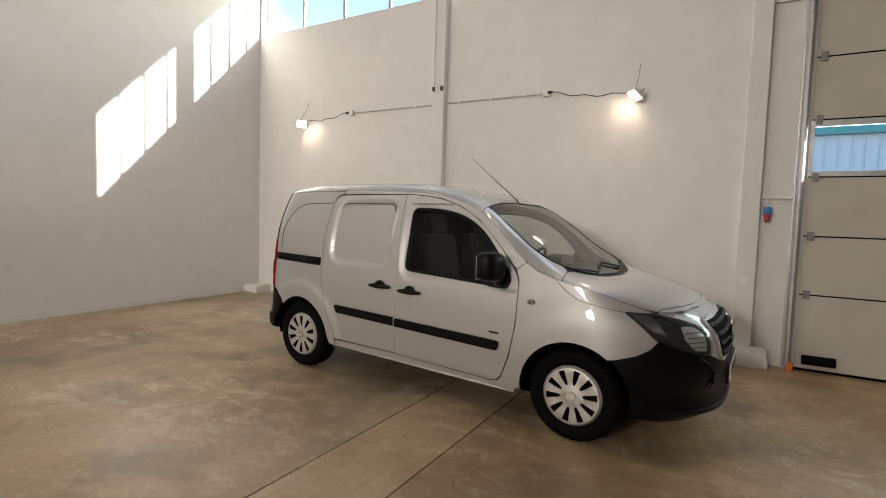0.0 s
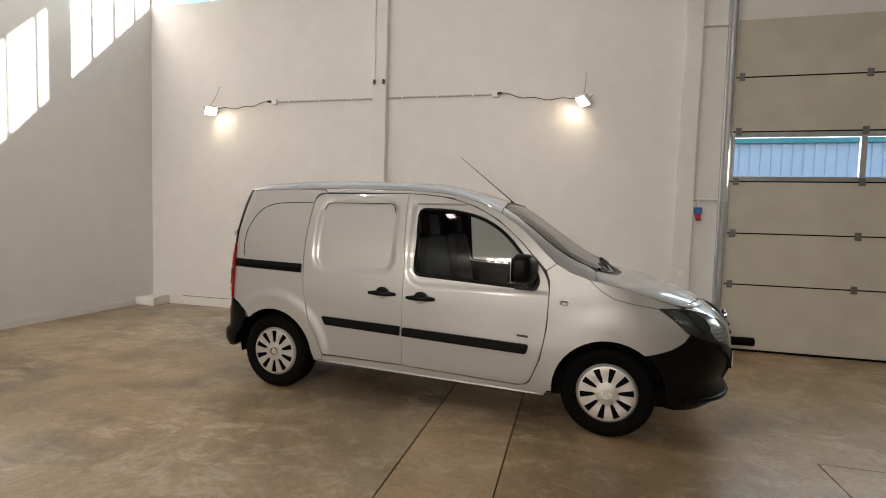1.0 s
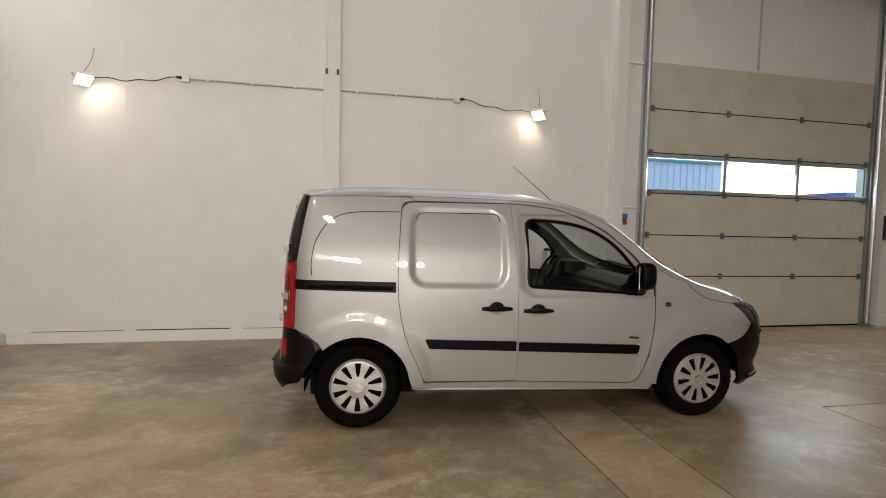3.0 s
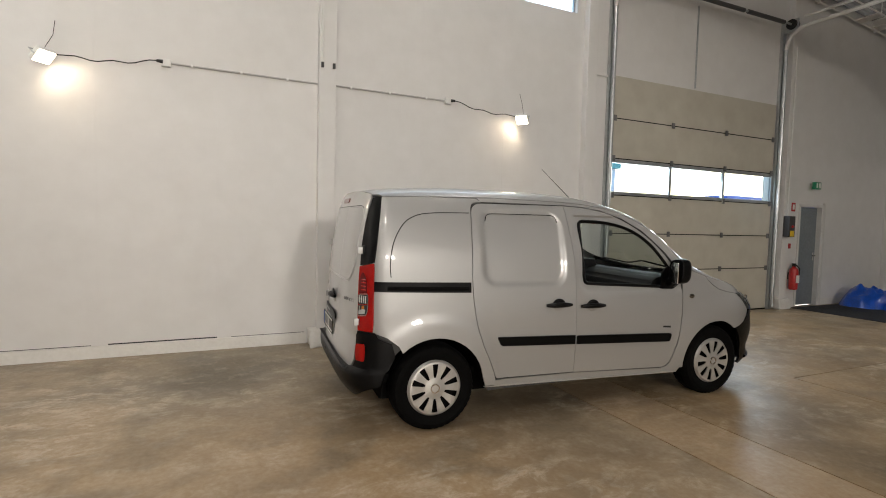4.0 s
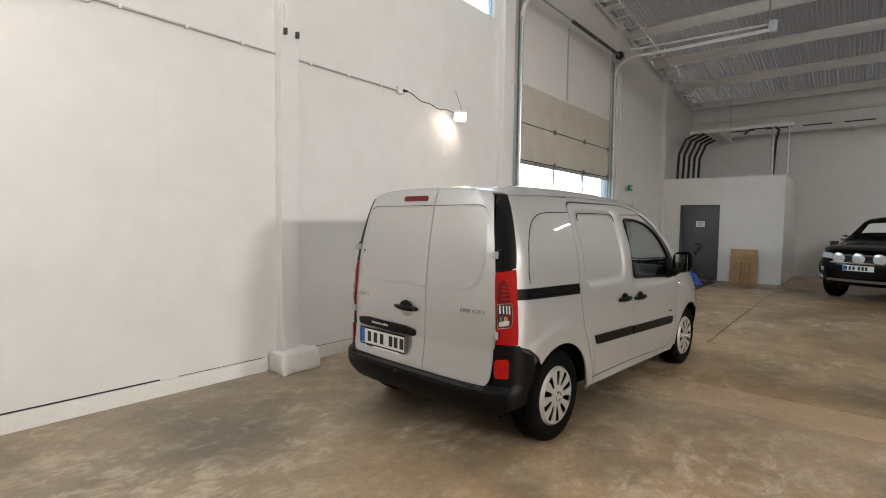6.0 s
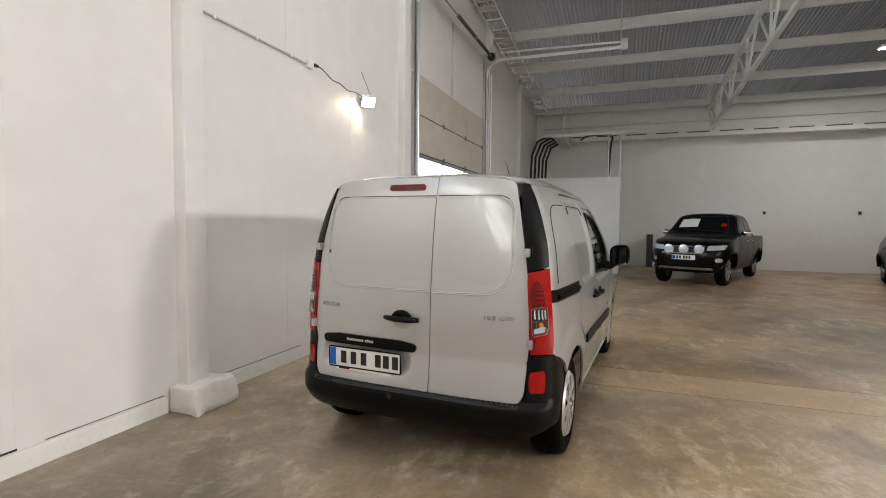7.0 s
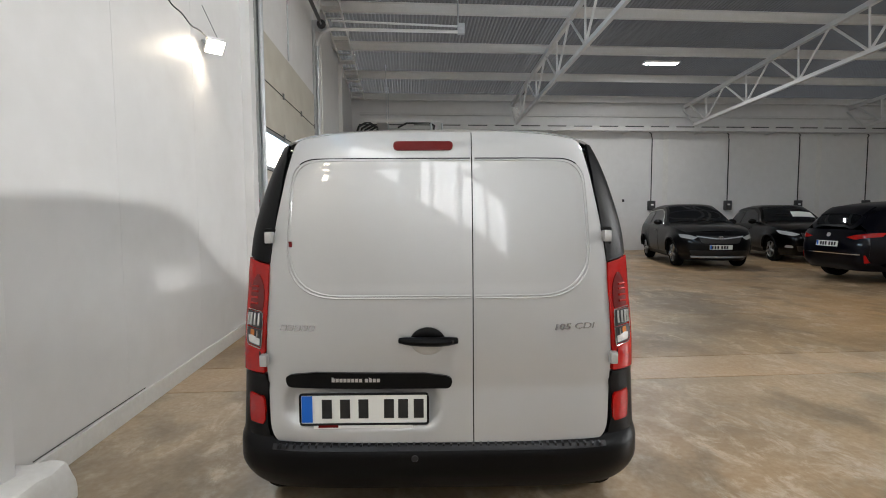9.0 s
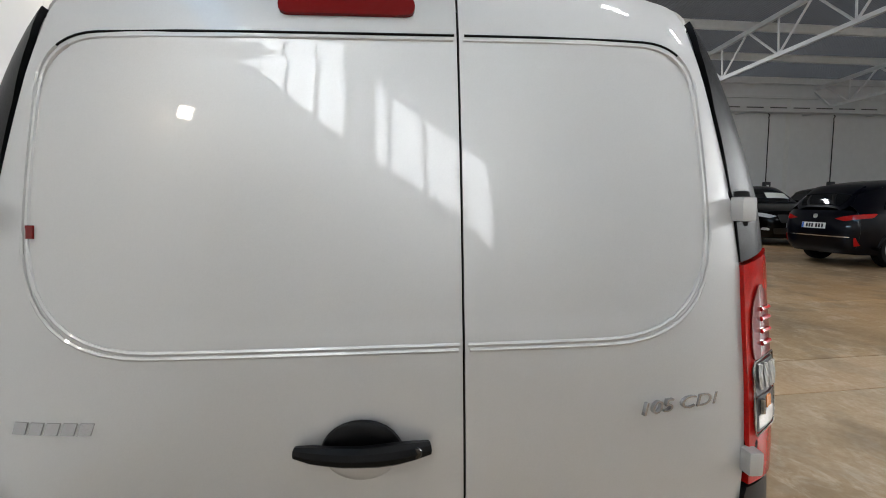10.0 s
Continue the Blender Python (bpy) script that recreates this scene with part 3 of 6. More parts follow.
# ---- the silver panel van; local x forward from the rear axle, y left, z up ----
VAN = pose(-3.6 + 0.060 * 0.86, 3.6 + 0.998 * 0.86, 0, 0, 0, -3.44)
van = thing("panel_van", "silver compact panel van with black bumpers, parked on the concrete floor", "van", at=VAN)
HUB, WHEELBASE = 0.31, 2.697
half_w = curve((0.18, 0.83), (0.30, 0.858), (0.45, 0.874), (0.62, 0.884), (0.80, 0.882), (0.95, 0.872), (1.05, 0.861), (1.20, 0.843), (1.30, 0.825), (1.40, 0.797), (1.55, 0.746), (1.66, 0.697), (1.74, 0.648))
nose = curve((0.2, 0.90), (0.25, 0.98), (0.30, 1.035), (0.35, 1.01), (0.40, 1.005), (0.45, 1.03), (0.56, 1.055), (0.62, 1.048), (0.66, 1.042), (0.758, 1.03), (0.85, 0.963), (0.92, 0.835), (0.96, 0.78), (1.05, 0.66), (1.15, 0.5), (1.3, 0.42), (1.7, 0.4))
tail = curve((0.2, 0.32), (0.45, 0.335), (0.8, 0.34), (1.06, 0.333), (1.3, 0.312), (1.55, 0.272), (1.66, 0.245), (1.74, 0.215))
shoulder = curve((-0.45, 1.68), (0.0, 1.70), (0.5, 1.708), (1.1, 1.70), (1.4, 1.68), (1.68, 1.625), (1.9, 1.535), (2.1, 1.395), (2.3, 1.21), (2.42, 1.135), (2.62, 1.075), (2.8, 1.035), (3.02, 0.965), (3.2, 0.905), (3.4, 0.86))
crown = curve((-0.5, 1.735), (-0.42, 1.752), (-0.2, 1.778), (0.2, 1.798), (0.6, 1.80), (1.0, 1.793), (1.3, 1.776), (1.6, 1.722), (1.88, 1.63), (2.2, 1.42), (2.5, 1.22), (2.76, 1.08), (2.95, 1.055), (3.12, 1.015), (3.27, 0.965), (3.4, 0.90))
U0, UR = 2.5, -0.25


def step01(a, b, x):
    t = min(1.0, max(0.0, (x - a) / (b - a)))
    return t * t * (3 - 2 * t)


def taper(u, z):
    """The body narrows to the tail, less so in its upper half."""
    return 1 - (0.045 - 0.025 * step01(1.0, 1.4, z)) * min(1.0, max(0.0, (0.5 - u) / 1.0)) ** 2


def flank(u, z):
    """Half width of the body at u, z."""
    w = half_w(z) * taper(u, z)
    if u > U0:
        k = min(0.999, (u - U0) / nose(z))
        w *= (1 - k ** 3) ** (1 / 3)
    if u < UR:
        k = min(0.999, (UR - u) / tail(z))
        w *= (1 - k ** 4) ** 0.25
    for hub_u, r1, r2, amt in ((0.0, 0.47, 0.56, 0.014), (WHEELBASE, 0.44, 0.62, 0.012)):
        d = math.hypot(u - hub_u, z - HUB)
        if d < r2:
            w += amt * (1 - step01(r1, r2, d))
    return w


def box_distance(u, z, u0, u1, z0, z1, r):
    dx = abs(u - (u0 + u1) / 2) - (u1 - u0) / 2 + r
    dz = abs(z - (z0 + z1) / 2) - (z1 - z0) / 2 + r
    return math.hypot(max(dx, 0), max(dz, 0)) + min(max(dx, dz), 0) - r


def dents(u, z):
    """Pressed blank on the sliding door and the dish round the window of the front door."""
    d = box_distance(u, z, 0.40, 1.055, 1.075, 1.585, 0.09)
    y = -0.02 * (1 - step01(-0.002, 0.045, d)) if z < 1.57 or d > 0 else -0.02
    d = box_distance(u, z, 1.235, 2.6, 1.0, 1.9, 0.1)
    y -= 0.014 * (1 - step01(0.0, 0.05, d)) if 1.12 < u < 2.3 and z < 1.6 else 0.0
    return y


def side(sign, out=0.0, dent=False):
    return lambda u, z: Vector((u, sign * (flank(u, z) + out + (dents(u, z) if dent else 0.0)), z))


def top(out=0.0):
    def f(u, y):
        zs = shoulder(u)
        ys = flank(u, zs)
        k = min(1.0, abs(y) / ys)
        return Vector((u, y, zs + (crown(u) - zs) * (1 - k ** 3.6) ** 0.55 + out))
    return f


def rear(out=0.0):
    def f(y, z):
        w = half_w(z) * taper(-0.3, z)
        k = min(0.999, abs(y) / w)
        return Vector((UR - tail(z) * (1 - k ** 4) ** 0.25 - out, y, z))
    return f


def front(out=0.0):
    """a: degrees off the middle, positive to the right."""
    def f(a, z):
        s, c = abs(math.sin(radians(a))), math.cos(radians(a))
        w = half_w(z) + out
        return Vector((U0 + (nose(z) + out) * max(c, 0) ** (1 / 1.5), -math.copysign(w * s ** (1 / 1.5), a), z))
    return f


def corner(sign, out=0.0):
    """a: 0 at the flank, 90 at the middle of the tail."""
    def f(a, z):
        w = half_w(z) * taper(-0.3, z) + out
        return Vector((UR - (tail(z) + out) * math.sin(radians(a)) ** 0.5, sign * w * math.cos(radians(a)) ** 0.5, z))
    return f


def off(y, z=0.62):
    """Degrees off the middle of the front for a place y across at height z."""
    return math.copysign(math.degrees(math.asin(min(1.0, (abs(y) / half_w(z)) ** 1.5))), y)


def off_u(u, z):
    """The same for a place u along the flank."""
    return math.degrees(math.acos(min(1.0, ((u - U0) / nose(z)) ** 1.5)))


REAR_ARCH = arc(0, HUB, 0.375, 132, 9)
FRONT_ARCH = arc(WHEELBASE, HUB, 0.375, 178, 52)
slide_left = [(0.463, 0.40), (0.42, 0.50), (0.37, 0.60), (0.335, 0.70), (0.305, 0.82), (0.287, 0.95), (0.28, 1.10), (0.285, 1.30), (0.297, 1.50)]
SLIDING = rounded([(1.1745, 0.34), (1.1745, 1.1), (1.1365, 1.668), (0.31, 1.66, 0.09)] + slide_left[::-1] + [(0.48, 0.35, 0.03)])
FRONT_DOOR = rounded([(1.18, 0.337), (2.15, 0.302, 0.08), (2.235, 0.52, 0.1), (2.274, 0.75, 0.1), (2.282, 1.03, 0.1), (2.235, 1.13, 0.05), (2.08, 1.315, 0.1), (1.89, 1.475, 0.15),
                      (1.7, 1.575, 0.15), (1.5, 1.637, 0.1), (1.3, 1.662, 0.1), (1.142, 1.669), (1.18, 1.1)])
WINDOW = rounded([(1.258, 1.045, 0.05), (2.19, 0.995, 0.06), (2.215, 1.08, 0.05), (2.09, 1.24, 0.2), (1.95, 1.395, 0.2), (1.76, 1.505, 0.2), (1.52, 1.552, 0.15), (1.25, 1.556, 0.06)])
QUARTER = ([(-0.455, 0.735), (-0.36, 0.70), (-0.28, 0.64)] + [p for p in REAR_ARCH] + [(0.395, 0.30), (0.47, 0.30), (0.475, 0.34)]
           + [(u - 0.007, z) for u, z in slide_left] + rounded([(0.290, 1.52), (0.303, 1.667, 0.09), (0.40, 1.676)])[1:-1] + [(0.40, 1.676), (0.36, 1.700), (0.0, 1.698), (-0.385, 1.682), (-0.42, 1.55), (-0.445, 1.35), (-0.457, 1.21)])
FENDER = ([(2.09, 0.285), (2.325, 0.285)] + FRONT_ARCH + [(3.0, 0.622), (3.09, 0.652), (3.165, 0.697), (3.215, 0.75), (3.215, 0.78), (3.15, 0.82), (3.09, 0.86), (3.05, 0.909), (3.0, 0.915), (2.85, 0.938), (2.72, 0.966), (2.64, 1.01), (2.585, 1.055), (2.552, 1.09), (2.42, 1.132), (2.33, 1.185),
          (2.262, 1.135), (2.288, 1.06), (2.289, 1.0), (2.281, 0.74), (2.242, 0.51), (2.19, 0.378), (2.172, 0.335), (2.145, 0.309), (2.09, 0.2975)])
HOOD_SIDE = [(2.557, 1.0905), (2.587, 1.059), (2.643, 1.0135), (2.724, 0.9695), (2.85, 0.9415), (3.0, 0.9185), (3.06, 0.914), (3.165, 0.905), (3.165, shoulder(3.165) - 0.001)] + [(u, shoulder(u) - 0.001) for u in np.arange(3.1, 2.57, -0.06)]
PILLAR = ([(u, shoulder(u) - 0.001) for u in np.arange(0.37, 2.33, 0.06)] + [(2.325, 1.188), (2.258, 1.14)]
          + [(2.085, 1.322), (1.895, 1.483), (1.704, 1.583), (1.502, 1.645), (1.3, 1.670), (1.142, 1.677), (0.40, 1.677)])

for sign, whose in ((-1, "right"), (1, "left")):
    body_in = [(-0.45, 0.74), (-0.33, 0.60)] + arc(0, HUB, 0.40, 140, 0, 12) + [(0.43, 0.25), (2.27, 0.25)] + arc(WHEELBASE, HUB, 0.40, 180, 45, 12) + [(3.1, 0.72), (3.0, 0.9), (2.5, 1.09), (2.3, 1.18)] \
        + [(u, shoulder(u) - 0.03) for u in np.arange(2.1, -0.38, -0.12)]
    hole = grow(WINDOW, 0.01)
    part("inner_frame", sheet(body_in, side(sign, -0.023), 0.08, hole, fold=0), SEAM_SHADE, van)
    part("sliding_door" if sign < 0 else "side_panel", sheet(grow(SLIDING, 0.0018), side(sign, 0, True), 0.016, fold=0.014), SILVER, van)
    door = part("front_door", sheet(grow(FRONT_DOOR, 0.0015), side(sign, 0, True), 0.016, WINDOW, fold=0.02), SILVER, van, "silver front door with a black-framed window")
    part("window_glass", sheet(grow(WINDOW, -0.012), side(sign, -0.026, False), 0.06, fold=0), CAR_GLASS, door).visible_shadow = False
    part("window_seal", tube([side(sign, -0.012)(u, z) for u, z in grow(WINDOW, -0.006)], 0.014, 8, closed=True), BLACK_PLASTIC, door)
    part("rear_quarter_panel", sheet(QUARTER, side(sign), 0.02, fold=0.014), SILVER, van)
    part("front_fender", sheet(FENDER, side(sign), 0.02, fold=0.014), SILVER, van)
    part("roof_pillar", sheet(PILLAR, side(sign), 0.025, fold=0.006), SILVER, van)
    SILL = [(0.385, 0.290), (2.27, 0.250), (2.30, 0.29), (2.19, 0.288), (1.18, 0.328), (0.478, 0.332), (0.47, 0.292), (0.40, 0.292)]
    part("sill", sheet(SILL, side(sign, -0.006), 0.03, fold=0.01), SILVER, van)
    part("sill_rail", tube([(0.40, sign * 0.85, 0.287), (1.3, sign * 0.85, 0.268), (2.27, sign * 0.846, 0.247)], 0.007, 8), HUBCAP, van)
    # black rubbing strips
    for u0, u1, za, zb, nm in ((0.475, 1.163, 0.67, 0.644, "rubbing_strip"), (1.185, 2.16, 0.643, 0.605, "rubbing_strip")):
        outline = rounded([(u0, za - 0.004, 0.02), (u0 + (0.035 if u0 < 1 else 0.0), za - 0.073, 0.015 if u0 < 1 else 0), (u1 - (0.02 if u1 > 2 else 0), zb - 0.072, 0.02 if u1 > 2 else 0), (u1, zb, 0.03 if u1 > 2 else 0)])
        part(nm, sheet(outline, lambda u, z, s=sign: Vector((u, s * (flank(u, z) + 0.016), z)), 0.05, fold=0.02), BLACK_PLASTIC, van)
    # sliding rail
    part("sliding_rail", sheet([(-0.452, 1.02), (0.262, 1.003), (0.262, 1.078), (-0.452, 1.09)], side(sign, 0.004), 0.05, fold=0.008), BLACK_PLASTIC, van)
    part("rail_groove", tube([side(sign, 0.004)(u, 1.045 - 0.017 * (u + 0.40)) for u in np.arange(-0.36, 0.25, 0.1)], 0.016, 6, flat=1.0), DARK, van)
    # seam of the rear quarter blank
    seam = [(-0.335, 1.12), (-0.34, 1.2), (-0.325, 1.32), (-0.28, 1.43), (-0.2, 1.525), (-0.08, 1.572), (0.05, 1.583), (0.285, 1.588)]
    su, sz = curve(*[(i, p[0]) for i, p in enumerate(seam)]), curve(*[(i, p[1]) for i, p in enumerate(seam)])
    part("panel_seam", tube([side(sign, 0.0)(su(i / 6), sz(i / 6)) for i in range(43)], 0.0032, 6), DARK, van)
    top_line = [(0.41, 1.53), (0.43, 1.575), (0.49, 1.588), (0.97, 1.59), (1.03, 1.578), (1.05, 1.53)]
    tu, tz = curve(*[(i, p[0]) for i, p in enumerate(top_line)]), curve(*[(i, p[1]) for i, p in enumerate(top_line)])
    part("panel_seam", tube([side(sign, -0.004)(tu(i / 6), tz(i / 6)) for i in range(31)], 0.003, 6), DARK, van)
    # handles
    for hu, hz in ((1.01, 0.888), (1.33, 0.872)):
        handle = part("door_handle", tube([side(sign, 0.012 + 0.02 * math.sin(math.pi * k / 8))(hu - 0.115 + 0.23 * k / 8, hz + 0.004 * math.sin(math.pi * k / 8)) for k in range(9)],
                                          [0.012, 0.016, 0.019, 0.02, 0.02, 0.02, 0.019, 0.016, 0.011], 10), BLACK_PLASTIC, van, "black plastic door handle")
        cup = lathe([(0.0, 0.012), (0.03, 0.012), (0.05, 0.010), (0.058, 0.006), (0.06, 0.0)], 24, m=Matrix.Translation(side(sign, -0.006)(hu, hz)) @ Matrix.Diagonal((1, sign, 0.86, 1)))
        for v in cup.verts:
            if v.co.z > hz:
                v.co.y += sign * 0.012 * min(1.0, (v.co.z - hz) / 0.02)
        for f in cup.faces:
            f.material_index = 0 if f.calc_center_median().z > hz else 1
        part("handle_cup", cup, [BLACK_PLASTIC, SILVER], handle)
    # mirror
    mm = Matrix.Translation((2.12, sign * 0.985, 1.15)) @ Matrix.Diagonal((1, sign, 1, 1))
    bm = bmesh.new()
    bmesh.ops.create_icosphere(bm, subdivisions=4, radius=1.0)
    for v in bm.verts:
        c = v.co
        e = 0.62
        v.co = Vector((math.copysign(abs(c.x) ** e, c.x) * 0.075, math.copysign(abs(c.y) ** e, c.y) * 0.098, math.copysign(abs(c.z) ** e, c.z) * 0.105))
        v.co.x = max(v.co.x, -0.045)
        v.co.x -= 0.02 * (v.co.y / 0.098)
        v.co.z += 0.01 * (v.co.y / 0.098)
    bmesh.ops.transform(bm, matrix=mm, verts=bm.verts[:])
    mirror = part("wing_mirror", bm, BLACK_PLASTIC, van, "black plastic wing mirror")
    part("mirror_glass", box((-0.004, -0.068, -0.085), (0.003, 0.068, 0.085), 0.003, m=Matrix.Diagonal((1, sign, 1, 1)) @ pose(2.064, 0.985, 1.14, 0, 0, 22)), CHROME, mirror)
    part("mirror_arm", tube([(2.14, sign * 0.83, 1.045), (2.14, sign * 0.90, 1.045), (2.13, sign * 0.95, 1.08)], [0.05, 0.042, 0.04], 10), BLACK_PLASTIC, mirror)
    part("mirror_base", sheet(rounded([(2.03, 0.992, 0.02), (2.20, 0.985, 0.05), (2.225, 1.08, 0.05), (2.13, 1.19, 0.02), (2.06, 1.14, 0.05)]), side(sign, 0.004), 0.05, fold=0.015), BLACK_PLASTIC, mirror)
    # side repeater and small badge
    part("side_repeater", lathe([(0.0, 0.008), (0.02, 0.006), (0.026, 0.0)], 20, m=Matrix.Translation(side(sign, 0)(2.39, 0.917)) @ Matrix.Diagonal((1.2, sign, 0.8, 1))), CLEAR_LENS, van)
    part("badge", sheet([(2.07, 0.657), (2.15, 0.652), (2.15, 0.668), (2.07, 0.672)], side(sign, 0.004), 0.05, fold=0.004), LAMP_DARK, van)
    # wheel housings
    for hub_u in (0.0, WHEELBASE):
        bm = bmesh.new()
        n = 20
        inner, outer = [], []
        for k in range(n + 1):
            a = radians(5 + 182 * k / n)
            p = (hub_u + 0.385 * math.cos(a), HUB + 0.385 * math.sin(a))
            inner.append(bm.verts.new((p[0], sign * 0.50, p[1])))
            outer.append(bm.verts.new((p[0], sign * min(0.82, flank(*p) - 0.03), p[1])))
        for k in range(n):
            bm.faces.new((inner[k], inner[k + 1], outer[k + 1], outer[k]))
        bm.faces.new(inner)
        part("wheel_housing", bm, DARK, van)
    # tail lamp and the black corner trim above it
    lamp = part("tail_lamp", sheet(rounded([(21, 0.742, 1), (46, 0.742, 0.5), (46, 1.19, 0.5), (21, 1.217, 1)], 2), corner(sign, 0.008), 2.5, fold=0.02, step2=0.04), RED_LENS, van, "red and clear tail lamp")
    part("inner_lens", sheet(rounded([(30, 1.01, 1), (44, 1.0, 1), (44, 1.10, 2), (38, 1.165, 3), (31, 1.10, 2)], 3), corner(sign, 0.0115), 2.0, fold=0.004, step2=0.02), RED_DARK, lamp, "dark red inner lens")
    for z in (1.03, 1.055, 1.08, 1.10):
        part("lens_rib", tube([corner(sign, 0.0125)(a, z) for a in (32, 36, 39)], 0.005, 6), RED_LENS, lamp)
    for z0, z1 in ((0.936, 0.998), (0.862, 0.928)):
        cell = part("clear_lens", sheet(rounded([(29.5 if z0 > 0.9 else 31, z0, 1), (44, z0 - 0.012, 1), (44, z1 - 0.006, 1), (29, z1, 1)], 3), corner(sign, 0.0125), 2.0, fold=0.005, step2=0.015), LAMP_DARK, lamp, "clear lamp lens over dark cells")
        if z0 > 0.9:
            for a in (31.5, 34.5, 38, 41.5):
                part("lens_bar", tube([corner(sign, 0.0145)(a, 0.94), corner(sign, 0.0155)(a + 0.4, 0.965), corner(sign, 0.0145)(a, 0.99)], 0.0045, 6), REFLECTOR, cell)
        else:
            part("lens_wedge", sheet([(33, 0.868), (43, 0.858), (43, 0.884), (36, 0.898), (32, 0.895)], corner(sign, 0.0145), 2.0, fold=0.003, step2=0.01), REFLECTOR, cell)
            part("lens_bar", tube([corner(sign, 0.0145)(41, 0.888), corner(sign, 0.0145)(41, 0.918)], 0.005, 6), CLEAR_LENS, cell)
    part("amber_bulb", sheet(rounded([(34, 0.895, 1), (38, 0.893, 1), (38, 0.92, 1), (34, 0.922, 1)], 3), corner(sign, 0.014), 1.0, fold=0.004, step2=0.01), AMBER, lamp)
    part("lens_outline", tube([corner(sign, 0.0125)(a, z) for a, z in rounded([(28.3, 1.005, 1), (44.5, 0.995, 1), (44.5, 0.842, 1), (30.5, 0.856, 1.5), (28.3, 0.90, 1)], 3)], 0.0022, 6, closed=True), CLEAR_LENS, lamp)
    part("corner_trim", sheet([(21.5, 1.222), (45.5, 1.196), (45.6, 1.35), (42.3, 1.5), (36.5, 1.62), (28, 1.69), (15, 1.69), (15.5, 1.6), (18.5, 1.4)], corner(sign, 0.004), 2.5, fold=0.012, step2=0.03), BLACK_PLASTIC, van)
    part("rear_reflector", sheet(rounded([(33, 0.53, 2), (50, 0.53, 2), (50, 0.645, 2), (33, 0.655, 2)], 2), lambda a, z, s=sign: Vector((-0.15 - 0.455 * math.sin(radians(a)) ** 0.4, s * 0.86 * math.cos(radians(a)) ** 0.4, z)), 3, fold=0.012, step2=0.03), RED_LENS, van)
    part("hinge", box((-0.549, sign * 0.692 - 0.015, 1.277), (-0.48, sign * 0.692 + 0.015, 1.325), 0.008), SILVER, van)
    part("hinge", box((-0.571, sign * 0.72 - 0.015, 0.774), (-0.50, sign * 0.72 + 0.015, 0.823), 0.008), SILVER, van)
    for hy, hz, hx in ((0.692, 1.301, -0.50), (0.72, 0.798, -0.525)):
        part("hinge_pad", box((hx - 0.012, sign * hy - 0.027, hz - 0.036), (hx + 0.02, sign * hy + 0.027, hz + 0.036), 0.008), BLACK_PLASTIC, van)
    part("hood_side", sheet(HOOD_SIDE, side(sign), 0.02, fold=0.008), SILVER, van)
    # headlamp
    h = -sign

    def on_front(rows):
        return rounded([(h * off(y, z), z, r) for y, z, r in rows], 3)
    lens = on_front([(0.808, 0.922, 1.0), (0.69, 0.917, 2), (0.60, 0.882, 2), (0.53, 0.845, 2), (0.50, 0.79, 2), (0.495, 0.662, 1.5), (0.60, 0.675, 2), (0.70, 0.706, 2), (0.785, 0.755, 2), (0.806, 0.85, 1.5)])
    lampf = part("headlamp", sheet(lens, front(0.004), 1.5, fold=0.012, step2=0.015), LAMP_DARK, van, "dark headlamp with clear lens")
    part("reflector", sheet(on_front([(0.66, 0.85, 3), (0.58, 0.842, 1), (0.545, 0.80, 1), (0.54, 0.69, 1), (0.63, 0.70, 2), (0.685, 0.78, 3)]), front(0.0072), 1.5, fold=0.004, step2=0.012), REFLECTOR, lampf, "chrome headlamp reflector")
    for z in (0.72, 0.75, 0.78, 0.81):
        part("reflector_rib", tube([front(0.010)(h * off(y, z), z) for y in (0.555, 0.59, 0.63, 0.66)], 0.0028, 6), LAMP_DARK, lampf)
    part("side_lamp", sheet(on_front([(0.795, 0.91, 1), (0.752, 0.908, 1), (0.735, 0.86, 2), (0.765, 0.79, 2), (0.798, 0.84, 1)]), front(0.0072), 1.5, fold=0.004, step2=0.012), LAMP_GREY, lampf)
    part("projector", sheet(on_front([(0.735, 0.90, 2), (0.675, 0.895, 2), (0.665, 0.80, 2), (0.70, 0.765, 2), (0.745, 0.80, 2)]), front(0.0085), 1.5, fold=0.004, step2=0.012), INK, lampf)
    part("lamp_bezel", tube([front(0.0095)(*p) for p in on_front([(0.735, 0.90, 2), (0.675, 0.895, 2), (0.665, 0.80, 2), (0.70, 0.765, 2), (0.745, 0.80, 2)])], 0.0045, 6, closed=True), PANEL_DARK, lampf)
    part("bulb_cap", lathe([(0.0, 0.012), (0.014, 0.008), (0.02, 0.0)], 20, m=Matrix.Translation(front(0.010)(h * off(0.712, 0.865), 0.865)) @ pose(0, 0, 0, 0, 0, -35 * h)), CHROME, lampf)
    part("lens_strip", tube([front(0.009)(h * off(y, z), z) for y, z in ((0.78, 0.913), (0.69, 0.906), (0.60, 0.871), (0.535, 0.833), (0.512, 0.785))], 0.0045, 6), CHROME, lampf)
    part("lamp_glass", sheet(lens, front(0.016), 1.5, fold=0.012, step2=0.015), GLASS, lampf).visible_shadow = False
    part("fog_lamp_recess", sheet(on_front([(0.60, 0.41, 2), (0.76, 0.43, 2), (0.77, 0.36, 2), (0.58, 0.34, 2)]), front(0.013), 2, fold=0.004, step2=0.02), BLACK_PLASTIC, van)
    part("bumper_crease", tube([front(0.016)(h * off(y, z), z) for y, z in ((0.62, 0.655), (0.55, 0.61), (0.50, 0.55), (0.485, 0.48), (0.50, 0.42))], 0.012, 8), BLACK_PLASTIC, van)

